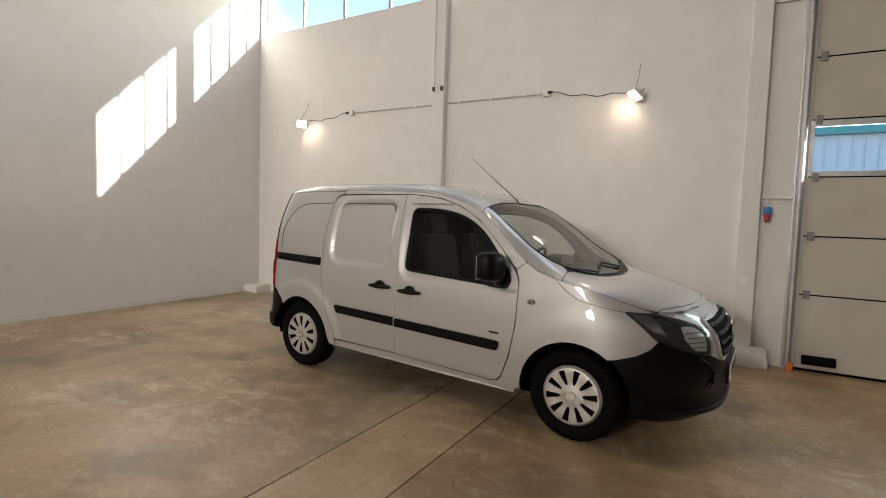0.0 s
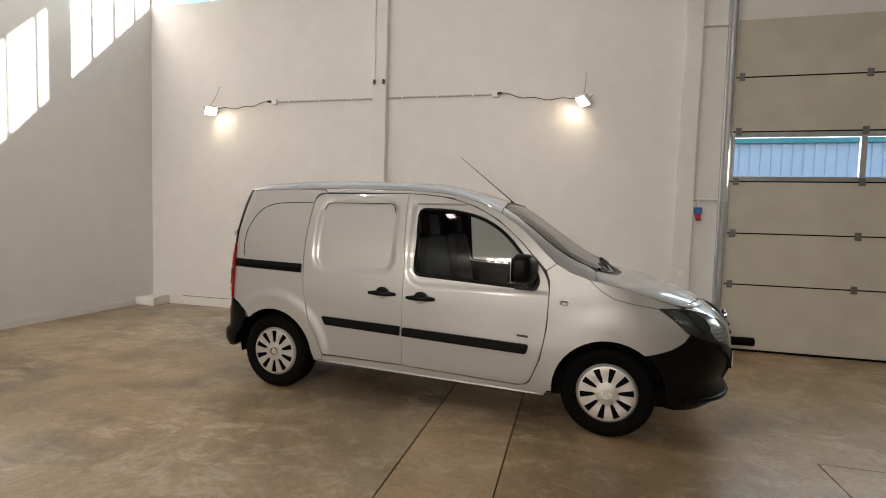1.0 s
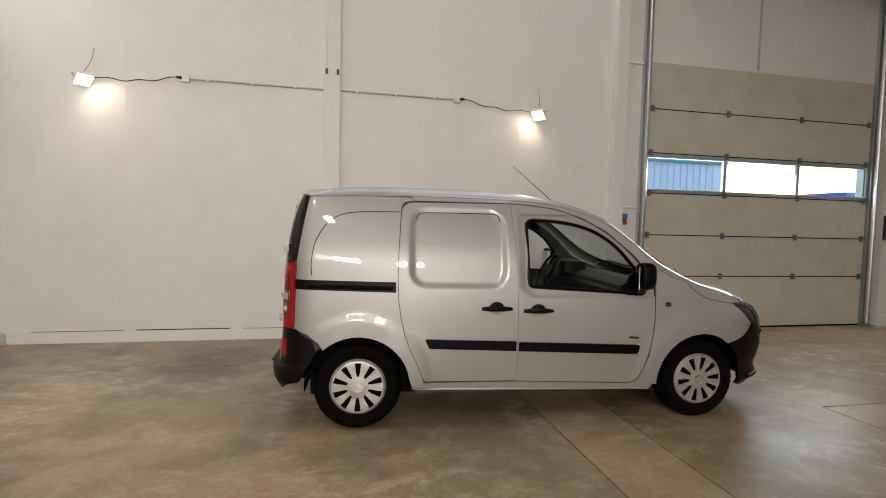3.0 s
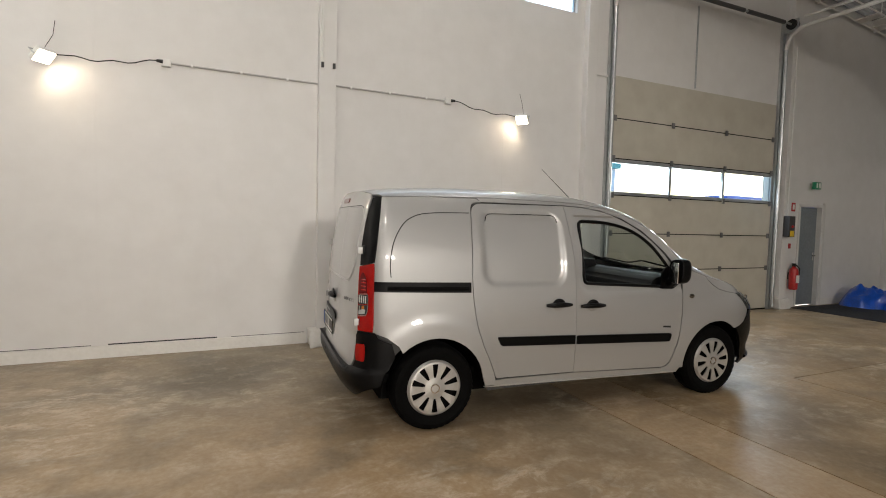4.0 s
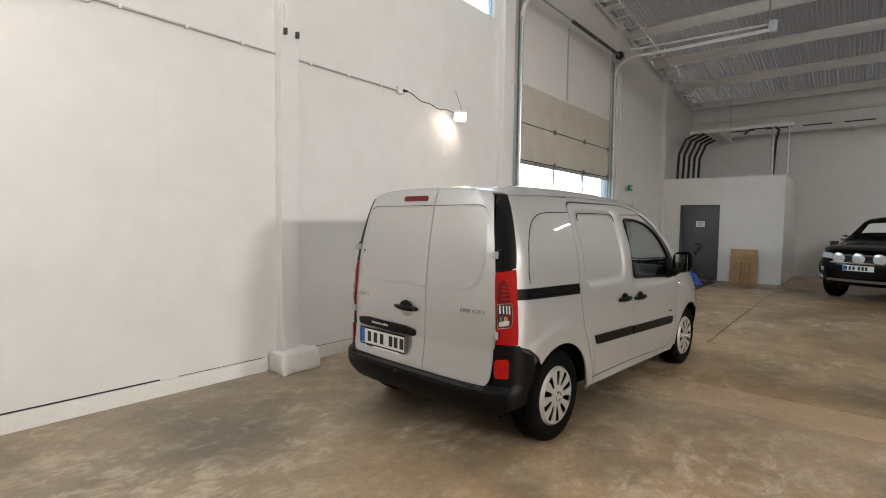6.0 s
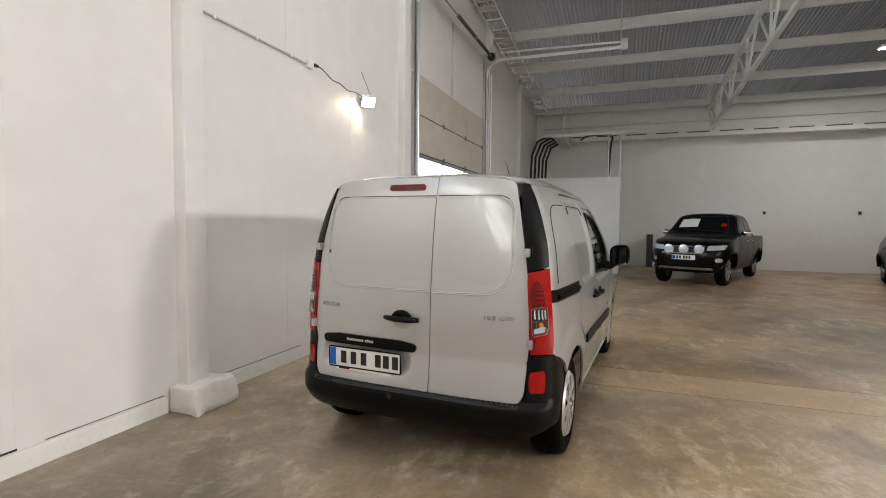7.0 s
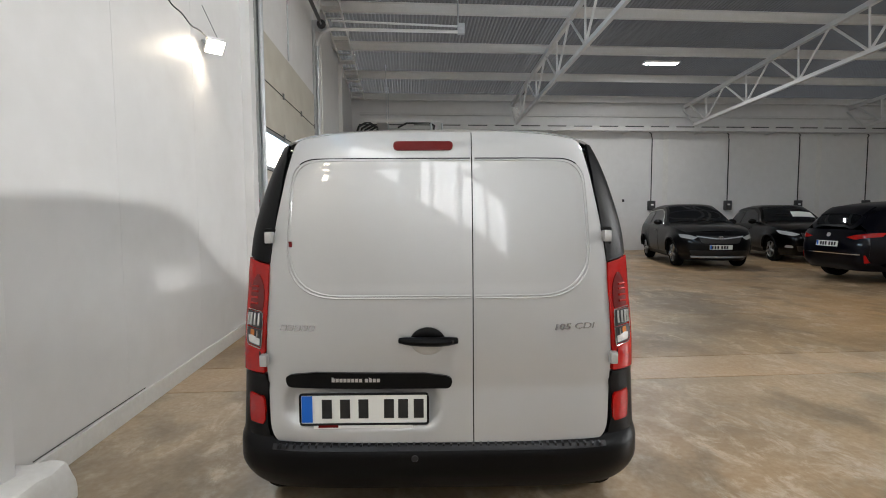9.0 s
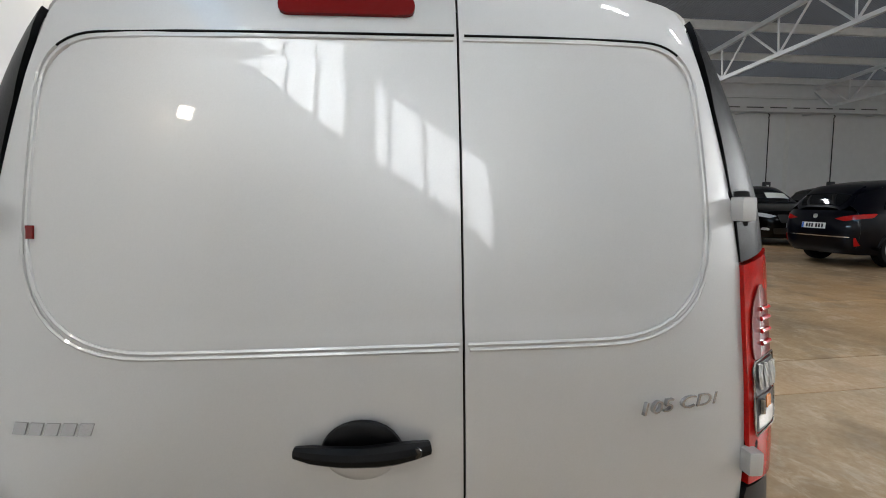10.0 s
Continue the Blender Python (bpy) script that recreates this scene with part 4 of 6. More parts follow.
# roof, windscreen, hood
ROOF = [(-0.47 + 0.25 * abs(y) ** 3.2, y) for y in np.arange(-0.60, 0.61, 0.1)] + [(u, flank(u, shoulder(u)) - 0.0005) for u in (*np.arange(-0.36, 1.86, 0.06), 1.86, 1.905)] + [ (1.905, 0.64), (1.885, 0.4), (1.875, 0.0), (1.885, -0.4), (1.905, -0.64)] \
    + [(u, -flank(u, shoulder(u)) + 0.0005) for u in (1.905, *np.arange(1.86, -0.36, -0.06))]
part("roof", sheet(ROOF, top(), 0.04, fold=0.01), SILVER, van)
WIND = [(1.882, 0.0), (1.892, 0.4), (1.915, 0.662), (2.1, 0.70), (2.3, 0.722), (2.45, 0.712), (2.54, 0.68), (2.625, 0.57), (2.70, 0.34), (2.735, 0.0)]
WIND = WIND + [(u, -y) for u, y in WIND[-2:0:-1]]
part("windscreen", sheet(WIND, top(-0.004), 0.05, fold=0), SCREEN_GLASS, van).visible_shadow = False
part("windscreen_seal", tube([top(-0.002)(u, y) for u, y in WIND], 0.0055, 6, closed=True), BLACK_PLASTIC, van)
for sign in (-1, 1):
    strip = [(u, sign * (flank(u, shoulder(u)) - 0.0005)) for u in np.arange(1.908, 2.58, 0.05)] + [(2.594, sign * (flank(2.594, shoulder(2.594)) - 0.0005)), (2.585, sign * 0.722), (2.545, sign * 0.692), (2.46, sign * 0.720), (2.3, sign * 0.730), (2.1, sign * 0.708), (1.912, sign * 0.670)]
    part("windscreen_pillar", sheet(strip, top(), 0.03, fold=0.006), SILVER, van)
hood_half = [(2.785, 0.0), (2.75, 0.32), (2.675, 0.535), (2.612, 0.66), (2.59, 0.73)] + [(u, flank(u, shoulder(u)) - 0.0005) for u in np.arange(2.6, 3.16, 0.07)] + [(3.175, 0.685), (3.235, 0.57), (3.29, 0.43), (3.325, 0.2), (3.33, 0.0)]
part("hood", sheet(hood_half + [(u, -y) for u, y in hood_half[-2:0:-1]], top(), 0.03, fold=0.012), SILVER, van)
nose_half = [(3.337, 0.0), (3.332, 0.2), (3.297, 0.435), (3.243, 0.575), (3.183, 0.68), (3.25, 0.615), (3.32, 0.47), (3.355, 0.2), (3.365, 0.0)]
part("nose_panel", sheet(nose_half + [(u, -y) for u, y in nose_half[-2:0:-1]], top(), 0.03, fold=0.006), SILVER, van)
cowl_half = [(2.725, 0.0), (2.69, 0.34), (2.615, 0.57), (2.545, 0.672), (2.535, 0.70), (2.58, 0.72), (2.605, 0.66), (2.67, 0.53), (2.745, 0.32), (2.78, 0.0)]
part("cowl", sheet(cowl_half + [(u, -y) for u, y in cowl_half[-2:0:-1]], top(-0.006), 0.05, fold=0.01), BLACK_PLASTIC, van)
for y0, y1 in ((-0.62, -0.02), (0.0, 0.6)):
    wiper = part("wiper", tube([top(0.012)(2.69 - 0.16 * abs(t - 0.5), y0 + (y1 - y0) * t) for t in np.linspace(0, 1, 8)], 0.009, 6), BLACK_PLASTIC, van)
# front face
part("front_panel", sheet([(a, 0.58) for a in range(-48, 49, 8)] + [(50, 0.72), (48, 0.90), (40, 0.93), (20, 0.95), (0, 0.955), (-20, 0.95), (-40, 0.93), (-48, 0.90), (-50, 0.72)], front(), 3, fold=0, step2=0.03), SILVER, van)
grille = part("grille", sheet(rounded([(-off(0.36), 0.62, 2), (off(0.36), 0.62, 2), (off(0.44), 0.86, 2), (-off(0.44), 0.86, 2)], 3), front(0.006), 2, fold=0.01, step2=0.03), DARK, van, "dark slatted radiator grille")
for z, w in ((0.66, 0.36), (0.72, 0.38), (0.78, 0.40), (0.835, 0.42)):
    part("slat", tube([front(0.012)(off(y), z) for y in np.linspace(-w, w, 15)], 0.014, 6), BLACK_PLASTIC, grille)
part("grille_surround", tube([front(0.006)(a, z) for a, z in rounded([(-off(0.37), 0.61, 2), (off(0.37), 0.61, 2), (off(0.45), 0.868, 2), (-off(0.45), 0.868, 2)], 4)], 0.014, 6, closed=True), SILVER, grille)
part("emblem", lathe([(0.0, 0.006), (0.07, 0.006), (0.085, 0.012), (0.092, 0.0)], 32, m=Matrix.Translation(front(0.03)(0, 0.745)) @ pose(0, 0, 0, 0, 0, 90)), CHROME, grille)
BUMP = [(off_u(u, z), z) for u, z in ((3.02, 0.5), (2.945, 0.604), (3.0, 0.625), (3.09, 0.655), (3.165, 0.70), (3.207, 0.757))] + [(off(y, z), z) for y, z in ((0.70, 0.708), (0.60, 0.678), (0.51, 0.66), (0.45, 0.635), (0.40, 0.612), (0.3, 0.603), (0.0, 0.60))]
BUMP = BUMP + [(-a, z) for a, z in BUMP[-2::-1]]
low_side = [(off_u(3.06, 0.40), 0.40), (off_u(3.072, 0.31), 0.31), (off_u(3.06, 0.25), 0.25), (58, 0.23)]
low_rows = [(-a, z) for a, z in low_side] + [(a, 0.222) for a in range(-45, 46, 9)] + low_side[::-1]
part("front_bumper", sheet(BUMP + low_rows, front(0.012), 3, fold=0.02, step2=0.03), BLACK_PLASTIC, van, "black plastic front bumper")
part("lower_lip", tube([front(0.012)(a, 0.30) for a in range(-58, 59, 4)], 0.016, 8), BLACK_PLASTIC, van)
part("plate_holder", box((-0.03, -0.272, 0.432), (-0.004, 0.272, 0.574), 0.006, m=Matrix.Translation((3.578, 0, 0))), BLACK_PLASTIC, van)
fp = part("number_plate", box((-0.004, -0.26, 0.448), (0.004, 0.26, 0.558), 0.002, m=Matrix.Translation((3.578, 0, 0))), PLATE_WHITE, van, "white number plate with dark bars")
part("plate_bar", box((0.0042, -0.2, 0.47), (0.0056, 0.2, 0.54), m=Matrix.Translation((3.578, 0, 0))), INK, fp)

# tail: two doors, bumper, lamp, plate
SEAM = -0.137
DOOR_R = rounded([(SEAM - 0.0022, 0.452), (-0.69, 0.455, 0.09), (-0.715, 0.8), (-0.70, 1.15), (-0.672, 1.35), (-0.635, 1.55), (-0.60, 1.705, 0.04), (-0.45, 1.724), (-0.3, 1.734), (SEAM - 0.0022, 1.744)])
DOOR_L = rounded([(SEAM + 0.0022, 0.452), (0.69, 0.455, 0.09), (0.715, 0.8), (0.70, 1.15), (0.672, 1.35), (0.635, 1.55), (0.60, 1.705, 0.04), (0.45, 1.724), (0.3, 1.734), (0.0, 1.744), (SEAM + 0.0022, 1.744)])


def rear_door(y, z):
    """Tail surface with the shallow blank field of the doors."""
    d = box_distance(y, z, -0.59, 0.59, 1.09, 1.595, 0.13)
    p = rear()(y, z)
    p.x += 0.0025 * (1 - step01(-0.012, 0.008, d))
    p.x -= 0.14 * max(0.0, 0.69 - z)
    d2 = box_distance(y, z, 0.0, 0.625, 0.54, 0.70, 0.07)
    p.x += 0.03 * (1 - step01(-0.03, 0.02, d2))
    return p


part("tail_inner_frame", sheet([(-0.72, 0.40), (0.72, 0.40), (0.72, 1.0), (0.69, 1.3), (0.6, 1.68), (-0.6, 1.68), (-0.69, 1.3), (-0.72, 1.0)], rear(-0.03), 0.08, fold=0), DARK, van)
door_r = part("rear_door", sheet(DOOR_R, rear_door, 0.016, fold=0.014), SILVER, van, "narrow silver rear door with blank panel")
door_l = part("rear_door", sheet(DOOR_L, rear_door, 0.016, fold=0.014), SILVER, van, "wide silver rear door with handle and plate")
for owner, y0, y1 in ((door_r, -1, SEAM - 0.006), (door_l, SEAM + 0.006, 1)):
    for inset in (0.0, 0.0095):
        ring = rounded([(0.628 - inset, 1.055 + inset, 0.22), (0.607 - inset, 1.622 - inset, 0.11), (-0.607 + inset, 1.622 - inset, 0.11), (-0.628 + inset, 1.055 + inset, 0.22)], 10)
        dense = [tuple(Vector(a).lerp(Vector(b), k / 160)) for a, b in zip(ring, ring[1:] + ring[:1]) for k in range(160)]
        ok = [y0 < p[0] < y1 for p in dense]
        s0 = next(i for i in range(len(dense)) if ok[i] and not ok[i - 1])
        run = []
        for k in range(len(dense)):
            p = dense[(s0 + k) % len(dense)]
            if not y0 < p[0] < y1:
                break
            run.append(p)
        low = [p for p in run if p[1] < 1.60]
        high = [p for p in run if p[1] >= 1.595]
        part("pressed_bead", tube([rear_door(y, z) for y, z in low[::24] + low[-1:]], 0.0042, 6), SILVER, owner)
        if not inset:
            part("panel_seam", tube([rear_door(y, z) for y, z in high[::24] + high[-1:]], 0.0026, 6), DARK, owner)
        else:
            part("pressed_bead", tube([rear_door(y, z) for y, z in high[::24] + high[-1:]], 0.0028, 6), SILVER, owner)
part("brake_light", sheet(rounded([(-0.06, 1.657, 0.018), (0.185, 1.657, 0.018), (0.185, 1.694, 0.018), (-0.06, 1.694, 0.018)], 4), rear(0.008), 0.03, fold=0.012), RED_DARK, door_l, "dark red high brake light")
hnd = part("door_handle", tube([rear(0.016 + 0.024 * math.sin(math.pi * k / 8))(-0.072 + 0.233 * k / 8, 0.887 + 0.002 * k / 8) for k in range(9)], [0.013, 0.017, 0.019, 0.019, 0.018, 0.018, 0.017, 0.016, 0.011], 10), BLACK_PLASTIC, door_l, "black plastic door handle")
cup = lathe([(0.0, 0.012), (0.04, 0.012), (0.062, 0.010), (0.070, 0.006), (0.072, 0.0)], 28, m=Matrix.Translation(rear(-0.004)(0.047, 0.882)) @ pose(0, 0, 0, 0, 0, 90) @ Matrix.Diagonal((1, 1, 0.82, 1)))
for v in cup.verts:
    if v.co.z > 0.885:
        v.co.x -= 0.014 * min(1.0, (v.co.z - 0.885) / 0.02)
for f in cup.faces:
    f.material_index = 0 if f.calc_center_median().z > 0.885 else 1
part("handle_cup", cup, [BLACK_PLASTIC, SILVER], hnd)
part("lock", lathe([(0.0, 0.004), (0.009, 0.003), (0.011, 0.0)], 16, m=Matrix.Translation(rear(0.036)(-0.048, 0.888)) @ pose(0, 0, 0, 0, 0, 90)), PANEL_DARK, hnd)
bar = part("plate_lamp_bar", sheet(rounded([(-0.045, 0.69, 0.02), (0.62, 0.692, 0.02), (0.632, 0.742, 0.04), (0.5, 0.757), (0.06, 0.753), (-0.055, 0.738, 0.04)]), rear(0.014), 0.03, fold=0.03), BLACK_PLASTIC, door_l, "black trim bar over the number plate")
PX = -0.597
plate = part("number_plate", box((PX - 0.010, 0.048, 0.548), (PX, 0.562, 0.672), 0.004), PLATE_WHITE, door_l, "white number plate with blue band and dark bars")
part("plate_frame", tube([(PX - 0.010, y, z) for y, z in rounded([(0.048, 0.548, 0.01), (0.562, 0.548, 0.01), (0.562, 0.672, 0.01), (0.048, 0.672, 0.01)], 3)], 0.005, 6, closed=True), BLACK_PLASTIC, plate)
part("plate_band", box((PX - 0.0115, 0.513, 0.556), (PX - 0.0100, 0.556, 0.665)), PLATE_BLUE, plate)
for k, y in enumerate((0.455, 0.382, 0.308, 0.205, 0.148, 0.085)):
    part("plate_bar", box((PX - 0.0118, y - 0.02, 0.572), (PX - 0.0100, y + 0.02, 0.650)), INK, plate)
part("plate_foot", box((PX - 0.012, 0.11, 0.53), (PX - 0.004, 0.51, 0.55), 0.003), WHITE_PLASTIC, plate)
part("plate_foot_bar", box((PX - 0.0135, 0.41, 0.535), (PX - 0.012, 0.49, 0.545)), RED_DARK, plate)
for k in range(5):
    y = 0.653 - 0.0296 * k
    lean = 0.008
    part("badge_bar", sheet([(y - 0.001, 0.923), (y - 0.025, 0.923), (y - 0.025 - lean, 0.945), (y - 0.001 - lean, 0.945)], rear(0.003), 0.03, fold=0.004), BADGE, door_l)
desig = rear(0.004)(-0.55, 0.934)
text_part("designation", "105 CDI", 0.034, BADGE, Matrix.Translation(desig) @ Euler((radians(90), 0, radians(-90 + 14))).to_matrix().to_4x4() @ Matrix(((1, 0.25, 0, 0), (0, 1, 0, 0), (0, 0, 1, 0), (0, 0, 0, 1))), door_r, 0.004, 1.55)
for k in range(12):
    y = 0.435 - 0.0158 * k - (0.008 if k > 7 else 0)
    part("lettering_bar", sheet([(y - 0.012, 0.719), (y, 0.719), (y, 0.733 if k not in (0, 9) else 0.738), (y - 0.012, 0.733)], rear(0.0165), 0.03, fold=0.002), HUBCAP, bar)
part("latch_plate", sheet([(0.598, 1.262), (0.612, 1.262), (0.612, 1.285), (0.598, 1.285)], rear(0.004), 0.03, fold=0.004), RED_DARK, door_l)


def bumper_rear(a, z):
    """a: -90 to 90 round the tail."""
    lb = rear_depth(z)
    s, c = abs(math.sin(radians(a))), max(0.0, math.cos(radians(a)))
    return Vector((-0.15 - lb * c ** 0.4, math.copysign(rear_width(z) * s ** 0.4, a), z))


rear_depth = curve((0.24, 0.41), (0.30, 0.465), (0.38, 0.50), (0.44, 0.502), (0.465, 0.485), (0.48, 0.452), (0.60, 0.442), (0.74, 0.438))
rear_width = curve((0.24, 0.82), (0.38, 0.872), (0.6, 0.866), (0.74, 0.86))
RB = [(a, 0.268 + 0.085 * step01(34, 76, abs(a))) for a in range(-76, 77, 8)] + [(79, 0.37), (82, 0.45), (86, 0.57), (84, 0.66), (72, 0.70), (68.5, 0.735), (40, 0.735), (37.5, 0.70), (37.5, 0.53), (35, 0.485)]
RB += [(a, 0.474) for a in range(30, -31, -6)] + [(-35, 0.485), (-37.5, 0.53), (-37.5, 0.70), (-40, 0.735), (-68.5, 0.735), (-72, 0.70), (-84, 0.66), (-86, 0.57), (-82, 0.45), (-79, 0.37)]
part("rear_bumper", sheet(RB, bumper_rear, 3, fold=0.03, step2=0.02), BLACK_PLASTIC, van, "black plastic rear bumper")
part("bumper_ledge", box((-0.60, -0.70, 0.43), (-0.50, 0.70, 0.452), 0.006), BLACK_PLASTIC, van)
part("tow_eye_cover", lathe([(0.0, 0.004), (0.012, 0.003), (0.014, 0.0)], 16, m=Matrix.Translation((-0.655, 0.10, 0.425)) @ pose(0, 0, 0, 0, 0, 90)), LAMP_DARK, van)
# ribbed ledge, coloured grey for the sky it reflects
edge = part("loading_edge", sheet([(a, 0.452) for a in range(-32, 33, 4)] + [(a, 0.468) for a in range(32, -33, -4)], lambda a, z: bumper_rear(a, z) + Vector((-0.003, 0, 0.002)), 3, fold=0.003, step2=0.01), SHEEN_PLASTIC, van, "ribbed black loading edge, sky sheen put into its grey colour")
for k in range(44):
    y = -0.645 + 0.03 * k
    part("rib", box((-0.637, y - 0.004, 0.462), (-0.612, y + 0.004, 0.4745), 0.0015), SHEEN_PLASTIC, edge)
part("underbody", box((-0.36, -0.64, 0.19), (3.1, 0.64, 0.34), 0.03), DARK, van)
part("cargo_floor", box((-0.45, -0.70, 0.34), (2.5, 0.70, 0.40)), DARK, van)
part("bulkhead", sheet([(-0.76, 0.4), (0.76, 0.4), (0.74, 1.1), (0.66, 1.5), (0.55, 1.7), (-0.55, 1.7), (-0.66, 1.5), (-0.74, 1.1)], lambda y, z: Vector((1.13, y, z)), 0.2, fold=0.02), DARK, van)
aerial = part("aerial", tube([(1.86, 0.0, 1.63), (1.83, 0.0, 1.662), (1.355, 0.0, 2.047)], [0.011, 0.005, 0.002], 8), BLACK_PLASTIC, van)

# cab: seats, dashboard, steering wheel
for y in (-0.36, 0.36):
    seat = part("seat", box((1.28, y - 0.24, 0.55), (1.80, y + 0.24, 0.78), 0.06), FABRIC, van, "dark grey cloth seat")
    part("backrest", box((-0.06, -0.23, 0), (0.07, 0.23, 0.62), 0.06, m=pose(1.32, y, 0.72, 0, -10, 0)), FABRIC, seat)
    part("headrest", box((-0.045, -0.13, 0), (0.05, 0.13, 0.19), 0.05, m=pose(1.22, y, 1.33, 0, -8, 0)), FABRIC, seat)
dash_profile = [(2.02, 0.62), (1.98, 0.92), (2.02, 1.03), (2.12, 1.09), (2.35, 1.09), (2.6, 1.03), (2.6, 0.62)]
bm = bmesh.new()
ends = [[bm.verts.new((u, y, z)) for u, z in dash_profile] for y in (-0.76, 0.76)]
bm.faces.new(ends[0])
bm.faces.new(ends[1][::-1])
for k in range(len(dash_profile)):
    j = (k + 1) % len(dash_profile)
    bm.faces.new((ends[0][j], ends[0][k], ends[1][k], ends[1][j]))
bmesh.ops.bevel(bm, geom=[e for e in bm.edges if abs(e.verts[0].co.y - e.verts[1].co.y) > 0.5], offset=0.03, segments=3, affect="EDGES")
dash = part("dashboard", bm, DASH, van)
part("instrument_hood", box((1.97, 0.2, 1.04), (2.2, 0.56, 1.17), 0.05), DASH, dash)
wm = Matrix.Translation((1.86, 0.37, 1.06)) @ Euler((0, radians(-62), 0)).to_matrix().to_4x4()
wheel_ring = [wm @ Vector((0.185 * math.cos(k * math.tau / 32), 0.185 * math.sin(k * math.tau / 32), 0)) for k in range(32)]
steer = part("steering_wheel", tube(wheel_ring, 0.015, 8, closed=True), DASH, van)
part("wheel_boss", box((-0.07, -0.07, -0.03), (0.07, 0.07, 0.03), 0.02, m=wm), DASH, steer)
for a in (0, 120, 240):
    part("spoke", tube([wm @ Vector((0, 0, 0)), wm @ Vector((0.18 * math.cos(radians(a + 90)), 0.18 * math.sin(radians(a + 90)), 0))], 0.014, 6), DASH, steer)


# wheels
def make_wheel(name, parent, m, r=0.317, width=0.195, cap_r=0.205):
    """A road wheel about local y; its outer face looks to -y."""
    w = new(name)
    w.parent = parent
    w.matrix_local = m
    h = width / 2
    tyre = lathe([(cap_r - 0.01, h - 0.02), (cap_r + 0.015, h - 0.006), (r - 0.05, h + 0.004), (r - 0.022, h - 0.004), (r - 0.008, h - 0.02), (r, h - 0.045),
                  (r, 0.03), (r - 0.007, 0.027), (r - 0.007, 0.021), (r, 0.018), (r, -0.018), (r - 0.007, -0.021), (r - 0.007, -0.027), (r, -0.03),
                  (r, -h + 0.045), (r - 0.008, -h + 0.02), (r - 0.022, -h + 0.004), (r - 0.05, -h - 0.004), (cap_r + 0.015, -h + 0.006), (cap_r - 0.01, -h + 0.02)], 120)
    for v in tyre.verts:
        rr = math.hypot(v.co.x, v.co.z)
        if abs(v.co.y) > h - 0.06 and r - 0.024 < rr < r - 0.004 and round(math.atan2(v.co.z, v.co.x) / math.tau * 120) % 3 == 0:
            v.co.x *= 1 - 0.004 / rr
            v.co.z *= 1 - 0.004 / rr
    part("tyre", tyre, RUBBER, w, sharp=24)
    part("rim", lathe([(0.0, -h + 0.05), (cap_r - 0.03, -h + 0.05), (cap_r, -h + 0.02), (cap_r, h - 0.02), (0.0, h - 0.03)], 40), DARK, w)
    # hub cap with ten slots
    bm = bmesh.new()
    slots, n = 10, 240
    radii = [0.0, 0.03, 0.055, 0.078, 0.092, 0.125, 0.155, 0.178, 0.19, cap_r]
    ys = [-h - 0.012, -h - 0.012, -h - 0.010, -h - 0.006, -h - 0.005, -h - 0.008, -h - 0.009, -h - 0.008, -h - 0.006, -h + 0.012]
    rings = []
    for rr, yy in zip(radii, ys):
        rings.append([bm.verts.new((rr * cap_r / 0.205 * math.cos(k * math.tau / n), yy, rr * cap_r / 0.205 * math.sin(k * math.tau / n))) for k in range(n)] if rr else [bm.verts.new((0, yy, 0))])
    for i in range(len(rings) - 1):
        a, b = rings[i], rings[i + 1]
        for k in range(n):
            ph = (k + 0.5) % (n / slots) / (n / slots)
            wide = {3: 0.16, 4: 0.19, 5: 0.205, 6: 0.205}.get(i, 0.0)
            if wide and abs(ph - 0.5) < wide:
                continue
            k2 = (k + 1) % n
            bm.faces.new((a[0], b[k], b[k2]) if len(a) == 1 else (a[k], b[k], b[k2], a[k2]))
    bmesh.ops.recalc_face_normals(bm, faces=bm.faces[:])
    bmesh.ops.solidify(bm, geom=bm.faces[:], thickness=0.006)
    part("hub_cap", bm, HUBCAP, w, "silver plastic hub cap with ten slots", sharp=30)
    part("cap_ring", lathe([(0.024, -h - 0.012), (0.027, -h - 0.017), (0.034, -h - 0.017), (0.037, -h - 0.011)], 32), CHROME, w)
    return w


for u in (0.0, WHEELBASE):
    for s in (-1, 1):
        make_wheel("wheel", van, Matrix.Translation((u, s * 0.752, 0.312)) @ pose(0, 0, 0, 0, 11 if u else 0, 0 if s < 0 else 180))

# ---- fittings of the hall ----
CABLE = material("black_cable", (0.012, 0.012, 0.012), 0.55)
BLUE_TARP = material("blue_tarpaulin", (0.006, 0.10, 0.62), 0.28, vary=0.35, scale=6, bump=0.45, bump_scale=22, coat=0.5)
MAT = material("dark_mat", (0.025, 0.025, 0.027), 0.85, vary=0.3, scale=10, bump=0.4, bump_scale=120)
GREY_DOOR = material("grey_door_paint", (0.085, 0.09, 0.098), 0.45, vary=0.1, scale=3)
STEEL_DOOR = material("grey_steel_door", (0.22, 0.25, 0.27), 0.4, vary=0.1, scale=3)
PLYWOOD = material("plywood", (0.52, 0.33, 0.15), 0.6, vary=0.3, scale=5, bump=0.15, bump_scale=60)
SIGN_GREEN = material("sign_green", (0.004, 0.13, 0.06), 0.4, emit=0.03)
SIGN_WHITE = material("sign_white", (0.85, 0.85, 0.8), 0.4)
RED_PAINT = material("red_paint", (0.5, 0.012, 0.012), 0.3, vary=0.1, scale=10, coat=0.5)
ORANGE = material("orange_plastic", (0.75, 0.16, 0.02), 0.5)
YELLOW = material("yellow_plastic", (0.75, 0.5, 0.03), 0.45)
BLUE_PLASTIC = material("blue_plastic", (0.015, 0.17, 0.45), 0.4)
PANEL_GREY = material("grey_box", (0.05, 0.05, 0.052), 0.5, vary=0.2, scale=10)


